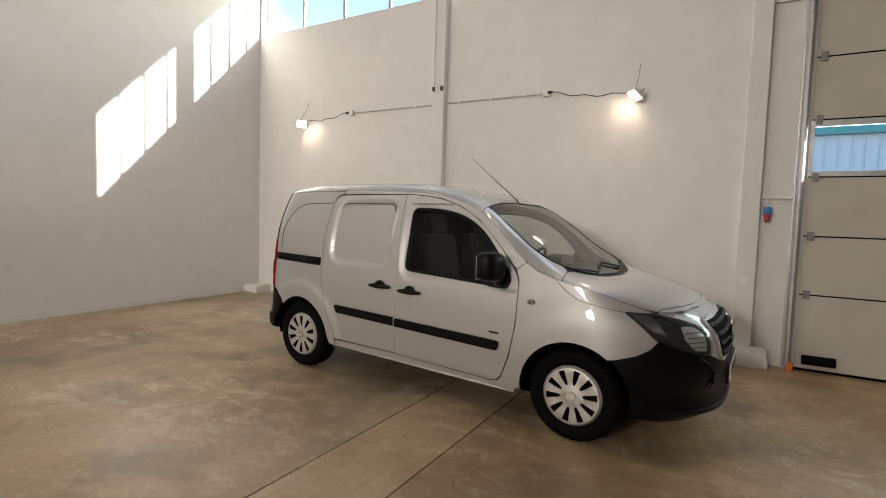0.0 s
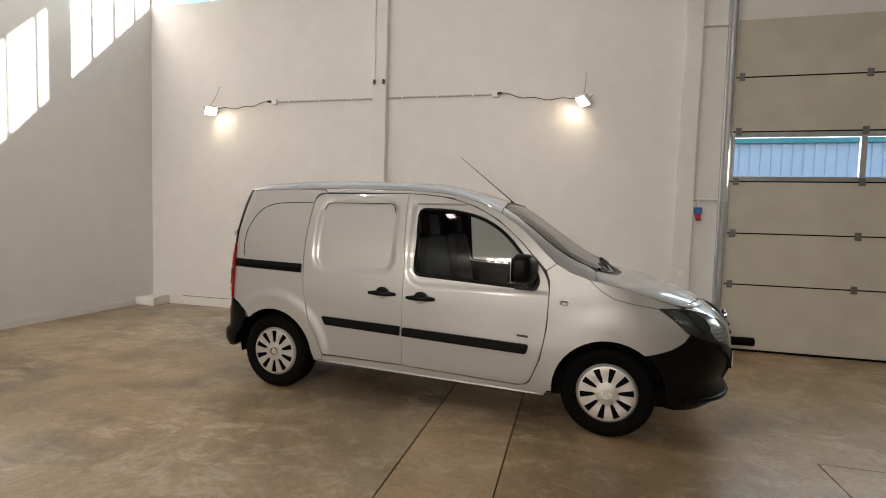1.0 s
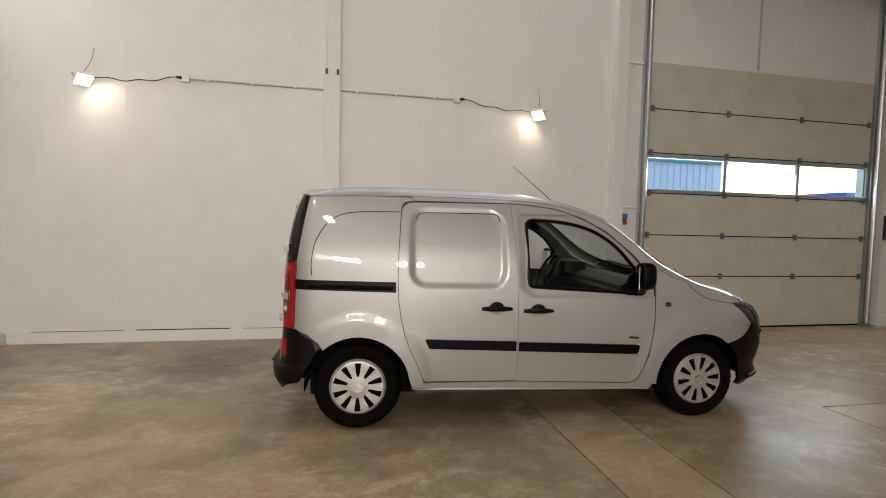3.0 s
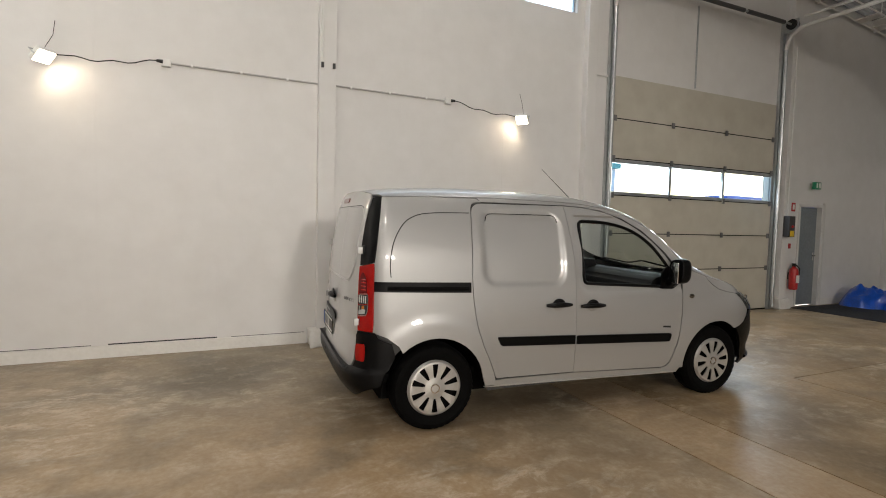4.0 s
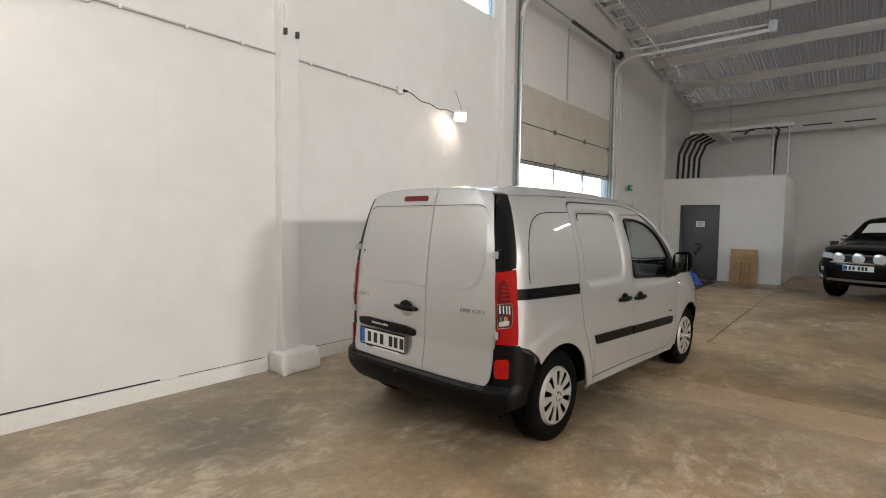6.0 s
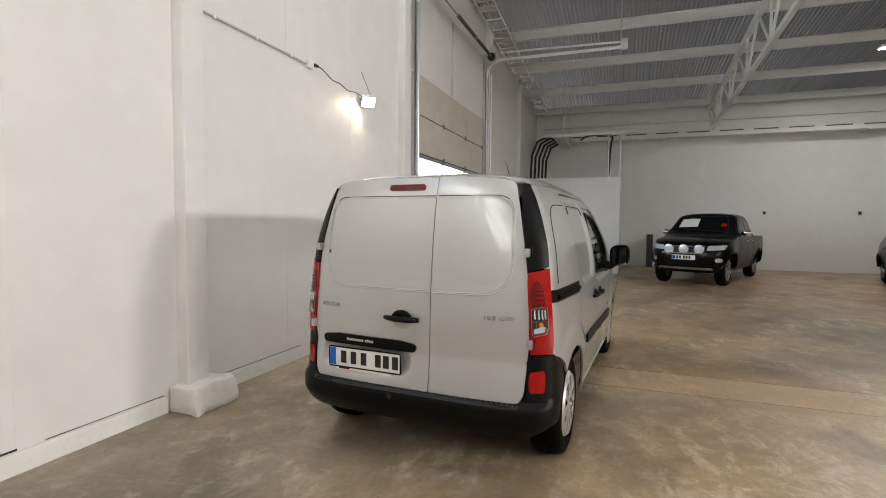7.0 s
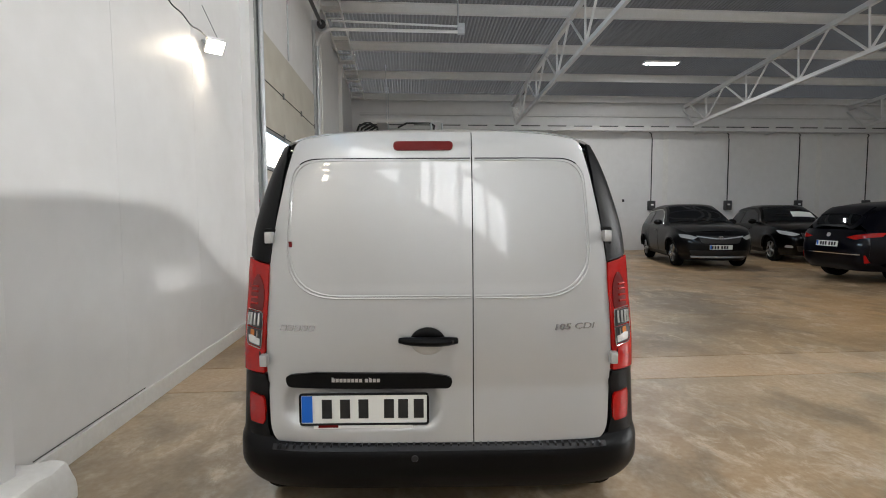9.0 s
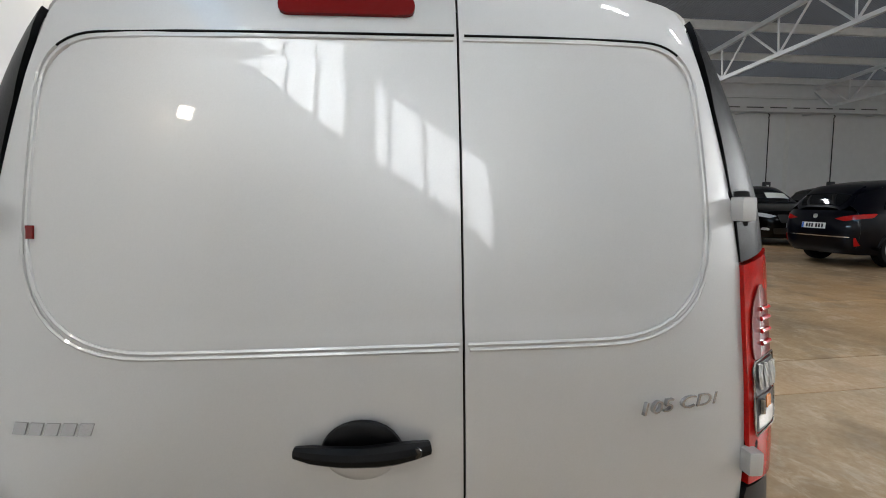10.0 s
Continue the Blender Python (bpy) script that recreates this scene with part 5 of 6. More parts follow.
def sag(a, b, drop, n=14):
    a, b = Vector(a), Vector(b)
    return [a.lerp(b, k / n) - Vector((0, 0, drop * 4 * (k / n) * (1 - k / n))) for k in range(n + 1)]


# plinth under the panel wall with open joints, skirting on the end wall
for x0, x1 in ((-7.44, -4.06), (-3.61, 0.04), (5.14, 5.48), (6.36, 8.66)):
    bm = box((x0, LAMP - 0.022, 0.0), (x1, LAMP - 0.002, 0.128), 0.004)
    bmesh.ops.subdivide_edges(bm, edges=[e for e in bm.edges if abs(e.verts[0].co.x - e.verts[1].co.x) > 0.5], cuts=24)
    for v in bm.verts:
        if v.co.z > 0.1:
            v.co.z += 0.006 * noise.noise(v.co * 3.1)
    structure("plinth", bm, WALL_ROUGH, "white painted concrete plinth under the wall panels", "plinth")
for x0, x1, h in ((-7.2, -6.25, 0.006), (-6.1, -5.05, 0.012), (-4.9, -4.08, 0.005), (-3.5, -2.4, 0.005)):
    structure("open_joint", box((x0, LAMP - 0.004, 0.134), (x1, LAMP - 0.0015, 0.134 + h)), PLANK_DARK, "dark open joint over the plinth", "joint")
structure("baseboard", box((LEFT + 0.002, BACK, 0.0), (LEFT + 0.02, 6.19, 0.085), 0.004), WALL, "white skirting board along the end wall", "baseboard")
for x in (-6.2, -5.05, -2.6, -1.35):
    structure("panel_joint", box((x - 0.006, LAMP - 0.0016, 0.14), (x + 0.006, LAMP + 0.01, 4.69), 0.0008), WALL, "painted joint between wall panels", "joint")

# conduit, sockets and cables of the flood lamps
CONDUIT = material("conduit_grey", (0.52, 0.51, 0.49), 0.5, vary=0.1, scale=20)
cond = thing("cable_conduit", "thin pale grey conduit fixed along the wall", "conduit", kind="structure")
for x0, x1 in ((-5.50, -3.955), (-3.745, -2.27)):
    part("pipe", tube([(x0, LAMP - 0.014, 3.145), (x1, LAMP - 0.014, 3.14)], 0.011, 8), CONDUIT, cond)
    for x in np.arange(x0 + 0.2, x1, 0.5):
        part("clip", box((x - 0.012, LAMP - 0.028, 3.125), (x + 0.012, LAMP - 0.002, 3.16), 0.003), WHITE_PLASTIC, cond)
part("riser", tube([(-3.915, LAMP - 0.125, 3.33), (-3.915, LAMP - 0.125, 6.3)], 0.011, 8), WHITE_PLASTIC, cond)
for x, z in ((-3.915, 3.34), (-3.78, 3.34)):
    part("clip", box((x - 0.015, LAMP - 0.145, z - 0.03), (x + 0.015, LAMP - 0.112, z + 0.03), 0.004), PANEL_GREY, cond)
for x, s in ((-5.545, -1), (-2.235, 1)):
    sock = thing("socket_box", "white surface socket with a black plug", "socket", "wall sockets", pose(x, LAMP, 3.14))
    part("body", box((-0.045, -0.055, -0.04), (0.045, -0.001, 0.04), 0.006), WHITE_PLASTIC, sock)
    part("plug", tube([(s * 0.03, -0.06, 0), (s * 0.085, -0.075, -0.0)], [0.02, 0.014], 10), CABLE, sock)
for pts, nm in ((sag((-5.63, LAMP - 0.075, 3.14), (-6.53, LAMP - 0.1, 3.08), 0.05), "lamp_cable"), (sag((-2.15, LAMP - 0.075, 3.14), (-1.17, LAMP - 0.1, 3.05), 0.05), "lamp_cable")):
    for k, p in enumerate(pts):
        p.z += 0.012 * math.sin(k * 1.3)
    tagged(part(nm, tube(pts, 0.006, 6), CABLE), "black cable hanging from socket to flood lamp", "cable", "lamp cables")
for x, z, dx in ((-6.56, 3.05, 0.05), (-1.12, 3.02, 0.02)):
    tagged(part("hanging_wire", tube([(x, LAMP - 0.15, z + 0.05), (x + dx, LAMP - 0.08, z + 0.2), (x + dx, LAMP - 0.01, z + 0.36)], 0.003, 5), CABLE), "thin wire holding the flood lamp to the wall", "wire", "lamp wires")

# round the big door
for z in (1.80, 3.85):
    tagged(part("cross_conduit", tube([(0.21, LAMP - 0.02, z), (0.50, LAMP - 0.02, z)], 0.016, 8), WHITE_PLASTIC), "short white conduit beside the big door", "conduit", kind="structure")
sock = thing("power_socket", "blue and red industrial power socket on the wall", "socket", at=pose(0.27, LAMP, 1.63))
part("housing", box((-0.04, -0.07, -0.01), (0.04, -0.001, 0.075), 0.01), BLUE_PLASTIC, sock)
part("inlet", tube([(0, -0.045, -0.01), (0, -0.075, -0.075)], [0.032, 0.028], 14), RED_PAINT, sock)
part("lead", tube([(0, -0.02, 0.075), (0.0, -0.02, 0.17)], 0.01, 8), WHITE_PLASTIC, sock)
sw = thing("wall_switch", "small white switch on the pilaster", "switch", at=pose(0.1, LAMP - 0.11, 0.887))
part("plate", box((-0.03, -0.02, -0.045), (0.03, -0.001, 0.045), 0.005), WHITE_PLASTIC, sw)
part("rocker", box((-0.015, -0.026, -0.022), (0.015, -0.0195, 0.022), 0.003), WHITE_PLASTIC, sw)
tagged(part("door_buffer", tube([(0.66, LAMP - 0.09, 0.13), (0.94, LAMP - 0.08, 0.13)], 0.05, 14), RUBBER), "black rubber buffer at the foot of the big door", "buffer")
tagged(part("rail_foot", box((0.525, LAMP - 0.15, 0.0), (0.585, LAMP - 0.062, 0.085), 0.01), ORANGE), "orange end cap at the foot of the door rail", "end cap")
structure("door_lead", tube([(2.42, LAMP - 0.012, 3.92), (2.42, LAMP - 0.012, 5.3)], 0.014, 8), STEEL, "grey conduit above the big door", "conduit", True)
ctl = thing("door_control_box", "black and yellow control box beside the big door", "control box", at=pose(4.95, LAMP - 0.11, 1.6))
part("case", box((-0.09, -0.12, -0.2), (0.09, -0.001, 0.2), 0.015), PANEL_GREY, ctl)
part("label_plate", box((-0.06, -0.125, -0.19), (0.06, -0.1205, -0.08), 0.002), YELLOW, ctl)
part("knob", lathe([(0.0, -0.15), (0.02, -0.148), (0.025, -0.122)], 16), RED_PAINT, ctl)
tagged(part("control_lead", tube([(4.95, LAMP - 0.13, 1.8), (4.95, LAMP - 0.13, 5.0)], 0.013, 8), WHITE_PLASTIC), "white conduit up from the control box", "conduit", kind="structure")

# fire extinguisher with its sign, exit sign
ex = thing("fire_extinguisher", "red fire extinguisher hung on the wall", "fire extinguisher", at=pose(5.30, LAMP - 0.10, 0.36))
part("cylinder", lathe([(0.0, 0.0), (0.06, 0.0), (0.078, 0.02), (0.08, 0.05), (0.08, 0.36), (0.07, 0.41), (0.035, 0.44), (0.025, 0.46)], 28, m=pose(0, 0, 0, 90, 0, 0)), RED_PAINT, ex)
part("valve", box((-0.025, -0.03, 0.455), (0.025, 0.03, 0.52), 0.008), CABLE, ex)
part("hose", tube([(0.02, -0.03, 0.49), (0.08, -0.06, 0.42), (0.09, -0.05, 0.25), (0.085, -0.03, 0.1)], 0.012, 8), CABLE, ex)
part("label_panel", box((-0.05, -0.0835, 0.14), (0.05, -0.0795, 0.29), 0.001), SIGN_WHITE, ex)
part("bracket", box((-0.03, 0.078, 0.2), (0.03, 0.098, 0.34), 0.004), CABLE, ex)
fs = thing("fire_sign", "small red fire extinguisher sign on the wall", "sign", at=pose(5.33, LAMP, 1.99))
part("plate", box((-0.06, -0.006, -0.085), (0.06, -0.001, 0.085), 0.002), RED_PAINT, fs)
part("picture", box((-0.03, -0.0085, -0.05), (0.03, -0.0065, 0.05), 0.001), SIGN_WHITE, fs)
fs2 = thing("fire_sign", "small red button box on the wall", "sign", at=pose(5.22, LAMP, 1.22))
part("plate", box((-0.04, -0.04, -0.05), (0.04, -0.001, 0.05), 0.006), RED_PAINT, fs2)
es = thing("exit_sign", "green lit emergency exit sign over the side door", "sign", at=pose(5.87, LAMP - 0.1, 2.43))
part("case", box((-0.1, -0.03, -0.07), (0.1, 0.03, 0.07), 0.006), SIGN_GREEN, es)
part("arrow", box((-0.06, -0.034, -0.045), (-0.015, -0.0305, 0.05), 0.001), SIGN_WHITE, es)
part("doorway", box((0.02, -0.034, -0.05), (0.075, -0.0305, 0.05), 0.001), SIGN_WHITE, es)
part("mount", box((-0.04, 0.031, 0.0), (0.04, 0.099, 0.05), 0.004), WHITE_PLASTIC, es)

# side door
sd = thing("door_1", "grey steel side door in a white frame, closed", "door", kind="structure")
part("leaf", box((5.56, LAMP + 0.07, 0.01), (6.24, LAMP + 0.12, 2.0), 0.004), STEEL_DOOR, sd)
for lo, hi in (((5.50, LAMP - 0.02, 0), (5.555, LAMP + 0.13, 2.06)), ((6.245, LAMP - 0.02, 0), (6.30, LAMP + 0.13, 2.06)), ((5.555, LAMP - 0.02, 2.005), (6.245, LAMP + 0.13, 2.06))):
    part("frame_bar", box(lo, hi, 0.004), WHITE_STEEL, sd, smooth=False)
part("architrave", box((6.302, LAMP - 0.03, 0), (6.36, LAMP - 0.002, 2.1), 0.004), WHITE_STEEL, sd, smooth=False)
part("door_handle", tube([(6.17, LAMP + 0.07, 1.02), (6.17, LAMP + 0.02, 1.02), (6.06, LAMP + 0.02, 1.02)], 0.011, 8), CHROME, sd)
part("lock", box((6.15, LAMP + 0.06, 0.92), (6.19, LAMP + 0.0715, 1.08), 0.003), CHROME, sd)

# built-in room in the corner
RX, RY, RZ = 8.69, 3.49, 2.80
room_holes = [(4.96, 5.97, 0.0, 2.1)]
structure("room_wall_front", wall_with_holes("x", RX, 0.12, RY, LAMP - 0.002, RZ, room_holes), WALL, "white painted front of the built-in room", "wall")
structure("room_wall_side", box((RX + 0.12, RY, 0.0), (FAR - 0.002, RY + 0.12, RZ)), WALL, "grey-white side wall of the built-in room", "wall")
structure("room_roof", box((RX, RY, RZ + 0.001), (FAR - 0.002, LAMP - 0.002, RZ + 0.05)), WALL, "flat roof of the built-in room", "roof")
gd = thing("door_2", "dark grey flush door of the built-in room, closed", "door", kind="structure")
part("leaf", box((RX + 0.03, 5.01, 0.01), (RX + 0.08, 5.92, 2.05), 0.004), GREY_DOOR, gd)
for lo, hi in (((RX - 0.015, 4.962, 0), (RX + 0.1, 5.005, 2.098)), ((RX - 0.015, 5.925, 0), (RX + 0.1, 5.968, 2.098)), ((RX - 0.015, 5.005, 2.055), (RX + 0.1, 5.925, 2.098))):
    part("frame_bar", box(lo, hi, 0.003), GREY_DOOR, gd, smooth=False)
part("door_handle", tube([(RX + 0.03, 5.09, 1.03), (RX - 0.02, 5.09, 1.03), (RX - 0.02, 5.2, 1.03)], 0.011, 8), CHROME, gd)
sg = part("notice", box((RX + 0.024, 5.33, 1.48), (RX + 0.0295, 5.55, 1.64), 0.001), SIGN_WHITE, gd, "small white notice on the door")
for k in range(3):
    part("notice_bar", box((RX + 0.0215, 5.36, 1.52 + 0.035 * k), (RX + 0.0238, 5.52, 1.535 + 0.035 * k)), INK, sg)

# sheet of plywood and a small pallet leaning on the room
tagged(part("plywood_sheet", box((-0.012, -0.31, 0.0), (0.012, 0.31, 0.9), 0.002, m=pose(RX - 0.14, 4.34, 0.004, 0, 8, 0)), PLYWOOD), "plywood sheet leaning on the room wall", "board")
pal = thing("small_pallet", "small bare wooden pallet leaning on a plywood sheet", "pallet", at=pose(RX - 0.26, 4.33, 0.004, 0, 8, 0))
for k in range(3):
    part("slat", box((-0.03, -0.12 + 0.095 * k, 0.0), (-0.012, -0.07 + 0.095 * k, 0.6), 0.003), PLYWOOD, pal)
for z in (0.03, 0.27, 0.52):
    part("batten", box((-0.012, -0.14, z), (0.022, 0.14, z + 0.06), 0.003), PLYWOOD, pal)

# dark mat, blue tarpaulin heap, hand cart
tagged(part("floor_mat", box((5.25, 4.9, 0.0), (8.2, 6.42, 0.012), 0.004), MAT), "large dark rubber mat on the floor", "mat")


def heap(name, cx, cy, rx, ry, h, seed):
    bm = bmesh.new()
    n, m = 46, 20
    rows = []
    for i in range(m + 1):
        t = i / m
        ring = []
        for k in range(n):
            a = k * math.tau / n
            d = Vector((math.cos(a), math.sin(a), 0))
            wob = 1 + 0.22 * noise.noise(Vector((d.x * 1.4 + seed, d.y * 1.4, seed)))
            r = t ** 0.7 * wob
            fold = noise.noise(Vector((d.x * r * 2.6 + seed, d.y * r * 2.6, 2 * seed))) * 0.30 + noise.noise(Vector((d.x * r * 7 + seed, d.y * r * 7, 1.0))) * 0.14 + abs(noise.noise(Vector((d.x * r * 4 - seed, d.y * r * 4, 5.0)))) * 0.25
            z = h * (1 - t ** 2.6) * (0.78 + fold) + 0.012 + (0.012 * abs(noise.noise(d * 6)) if t > 0.9 else 0)
            ring.append(bm.verts.new((cx + rx * d.x * r, cy + ry * d.y * r, max(0.013, z))))
        rows.append(ring)
    for a, b in zip(rows, rows[1:]):
        for k in range(n):
            bm.faces.new((a[k], b[k], b[(k + 1) % n], a[(k + 1) % n]))
    bmesh.ops.remove_doubles(bm, verts=bm.verts[:], dist=1e-4)
    bmesh.ops.recalc_face_normals(bm, faces=bm.faces[:])
    return tagged(part(name, bm, BLUE_TARP, sharp=60), "crumpled blue tarpaulin heap lying on a dark mat", "tarpaulin", "tarpaulin heaps")


heap("tarpaulin", 7.15, 6.05, 0.55, 0.45, 0.42, 3.1)
heap("tarpaulin", 7.25, 5.45, 0.42, 0.40, 0.30, 8.7)
cart = thing("hand_cart", "black steel hand cart standing behind the tarpaulin", "cart", at=pose(7.75, 5.4, 0.012))
part("handle_bar", tube([(0, 0.32, 0.25), (0, -0.12, 0.86), (0, -0.2, 0.98), (0, -0.12, 1.03), (0, -0.05, 0.97)], 0.017, 8), CABLE, cart)
part("handle_bar", tube([(0.25, 0.32, 0.25), (0.25, -0.12, 0.86), (0.25, -0.2, 0.98), (0.25, -0.12, 1.03), (0.25, -0.05, 0.97)], 0.017, 8), CABLE, cart)
part("bed", box((-0.05, 0.1, 0.2), (0.3, 0.7, 0.26), 0.01), CABLE, cart)
for x in (-0.05, 0.3):
    part("wheel", lathe([(0.0, -0.02), (0.06, -0.02), (0.1, -0.015), (0.1, 0.015), (0.06, 0.02), (0.0, 0.02)], 20, m=Matrix.Translation((x, 0.35, 0.1)) @ pose(0, 0, 0, 0, 0, 90)), RUBBER, cart)
part("axle", tube([(-0.05, 0.35, 0.1), (0.3, 0.35, 0.1)], 0.012, 8), STEEL, cart)
part("strut", tube([(0.12, 0.35, 0.1), (0.12, 0.35, 0.22)], 0.015, 8), STEEL, cart)

# cable tray along the far wall, ladder tray under the roof, pipes over the room
tray = thing("cable_tray", "long white cable tray carried along the far wall", "cable tray", kind="structure")
part("side", box((11.52, BACK, 4.37), (11.53, 6.1, 4.56)), WHITE_STEEL, tray, smooth=False)
part("side", box((11.88, BACK, 4.37), (11.89, 6.1, 4.56)), WHITE_STEEL, tray, smooth=False)
part("bed", box((11.53, BACK, 4.37), (11.88, 6.1, 4.385)), WHITE_STEEL, tray, smooth=False)
for k in range(22):
    y = 5.9 - 0.95 * k
    part("slot", box((11.512, y - 0.34, 4.495), (11.518, y + 0.34, 4.53)), PANEL_GREY, tray, smooth=False)
for k in range(8):
    y = 5.0 - 2.8 * k
    part("bracket", box((11.5, y - 0.02, 4.33), (FAR - 0.002, y + 0.02, 4.368)), WHITE_STEEL, tray, smooth=False)
structure("wall_ledge", box((FAR - 0.1, BACK, 4.95), (FAR - 0.002, LAMP - 0.3, 5.03)), WHITE_STEEL, "white steel ledge high on the far wall", "ledge")
for y in (-4.55, -7.55, -10.38, -13.16):
    dl = thing("cable_drop", "black cable drop from the tray to a wall socket", "cable", "cable drops", pose(FAR, y, 0))
    part("cable", tube([(-0.2, 0.25, 4.42), (-0.16, 0.1, 4.32), (-0.04, 0.03, 4.26), (-0.025, 0, 4.15), (-0.025, 0, 1.85)], 0.018, 6), CABLE, dl)
    part("charger", box((-0.14, -0.13, 1.5), (-0.002, 0.13, 1.86), 0.03), PANEL_GREY, dl)
    part("front_badge", box((-0.146, -0.05, 1.68), (-0.1405, 0.05, 1.74), 0.002), WHITE_PLASTIC, dl)
for y in (-0.93, -3.48):
    fx = thing("wall_socket", "small dark socket on the far wall", "socket", "far wall sockets", pose(FAR, y, 1.87))
    part("plate", box((-0.03, -0.04, -0.05), (-0.002, 0.04, 0.05), 0.006), PANEL_GREY, fx)
    part("cover", box((-0.036, -0.02, -0.03), (-0.0305, 0.02, 0.02), 0.002), CABLE, fx)
for y in (0.92, -5.1, -11.2):
    structure("panel_joint", box((FAR - 0.004, y - 0.1, 0.0), (FAR - 0.001, y + 0.1, 4.94)), WALL_ROUGH, "painted joint strip on the far wall", "joint")
structure("far_column", box((11.6, 2.42, 0.0), (11.95, 2.62, 1.12), 0.01), PANEL_GREY, "low grey post by the far wall", "post")
lad = thing("cable_ladder", "white steel cable ladder under the roof along the wall", "cable ladder", kind="structure")
for dy in (0.1, 0.5):
    part("rail", tube([(x, LAMP - dy, roof_z(x) - 0.24) for x in (FAR - 0.5, 2.0, -7.4)], 0.02, 4), WHITE_STEEL, lad, smooth=False)
for k in range(38):
    x = FAR - 0.7 - 0.5 * k
    part("rung", tube([(x, LAMP - 0.1, roof_z(x) - 0.24), (x, LAMP - 0.5, roof_z(x) - 0.24)], 0.016, 4), WHITE_STEEL, lad, smooth=False)
    if k % 3 == 0:
        part("hanger", tube([(x, LAMP - 0.5, roof_z(x) - 0.24), (x, LAMP - 0.5, roof_z(x) - 0.02)], 0.012, 4), WHITE_STEEL, lad, smooth=False)
        part("cover_plate", box((x - 0.12, LAMP - 0.5, roof_z(x) - 0.26), (x + 0.12, LAMP - 0.1, roof_z(x) - 0.235)), WHITE_STEEL, lad, smooth=False)
for k in range(5):
    x, y = 9.0 + 0.35 * k, 6.15 - 0.06 * k
    tagged(part("riser_cable", tube([(x, y + 0.02, RZ + 0.05), (x + 0.02, y, RZ + 0.8), (x + 0.25, y - 0.12, RZ + 1.25), (x + 0.8, y - 0.35, RZ + 1.5), (11.6, y - 0.5, RZ + 1.62)], 0.035, 8), CABLE),
           "thick black cable rising from the room roof to the tray", "cable", "riser cables")
for y in (3.86, 3.52):
    tagged(part("tray_post", tube([(9.2, y, RZ + 0.05), (9.2, y, 4.15)], 0.03, 8), STEEL), "steel post on the room roof carrying the cable tray", "post", "tray posts", "structure")
tagged(part("riser_cable", tube([(9.24, 3.84, RZ + 0.05), (9.24, 3.8, 3.8), (9.3, 3.75, 4.1), (9.6, 3.9, 4.25), (10.6, 4.6, 4.4), (11.6, 4.9, 4.42)], 0.03, 8), CABLE), "thick black cable rising from the room roof to the tray", "cable", "riser cables")
branch = thing("branch_tray", "white cable tray over the built-in room", "cable tray", kind="structure")
part("bed", box((9.1, 5.2, 4.14), (11.5, 5.5, 4.155)), WHITE_STEEL, branch, smooth=False)
part("side", box((9.1, 5.19, 4.14), (11.5, 5.2, 4.22)), WHITE_STEEL, branch, smooth=False)
part("front_side", box((9.1, 3.4, 4.16), (9.12, 5.9, 4.24)), WHITE_STEEL, branch, smooth=False)
for x in (9.11, 11.0):
    part("hanger", tube([(x, 5.2, 4.2), (x, 5.2, roof_z(x) - 0.02)], 0.012, 6), STEEL, branch)

# ---- outside ----
ASPHALT = material("asphalt", (0.16, 0.16, 0.16), 0.85, vary=0.2, scale=0.5)
# white cladding; the blue of shade and sky is put into its colour
CLADDING = material("sky_tinted_cladding", (0.42, 0.48, 0.6), 0.5, vary=0.05, scale=0.8)
TEAL = material("teal_fascia", (0.03, 0.22, 0.26), 0.4, vary=0.1, scale=1)
BLUE_WALL = material("blue_cladding", (0.03, 0.10, 0.5), 0.4, vary=0.1, scale=1)
structure("ground", box((-400, LAMP + 0.21, -0.4), (400, 400, -0.15)), ASPHALT, "grey asphalt yard outside the hall", "ground")
shed = thing("neighbour_building", "low white ribbed building, sky blue put into its colour, teal fascia, across the yard", "building", at=pose(0, 24, -0.15))
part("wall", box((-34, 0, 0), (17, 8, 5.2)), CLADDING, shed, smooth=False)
part("fascia", box((-34.2, -0.25, 5.2), (17.2, 8.2, 7.4)), TEAL, shed, smooth=False)
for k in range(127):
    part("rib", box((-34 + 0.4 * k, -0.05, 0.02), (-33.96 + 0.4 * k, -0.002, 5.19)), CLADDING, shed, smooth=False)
ann = thing("blue_container", "blue ribbed steel container standing in the yard", "container", at=pose(11.5, 12.5, -0.15))
part("body", box((0, 0, 0), (6, 2.4, 2.9), 0.03), BLUE_WALL, ann, smooth=False)
for k in range(20):
    part("rib", box((0.1 + 0.3 * k, -0.04, 0.15), (0.22 + 0.3 * k, -0.002, 2.75)), BLUE_WALL, ann, smooth=False)


# ---- parked cars further back ----
def car_paint(name, c):
    return material(name, c, 0.3, metal=0.05, vary=0.05, scale=200, coat=0.4, coat_rough=0.03, spec=0.06)


TINT = material("tinted_glass", (0.004, 0.0045, 0.0055), 0.04, spec=0.3)
ALLOY = material("alloy_wheel", (0.5, 0.5, 0.5), 0.3, metal=0.9)
LAMP_GLASS = material("lamp_lens", (0.8, 0.83, 0.85), 0.15, metal=0.35, coat=1.0, vary=0.3, scale=40)


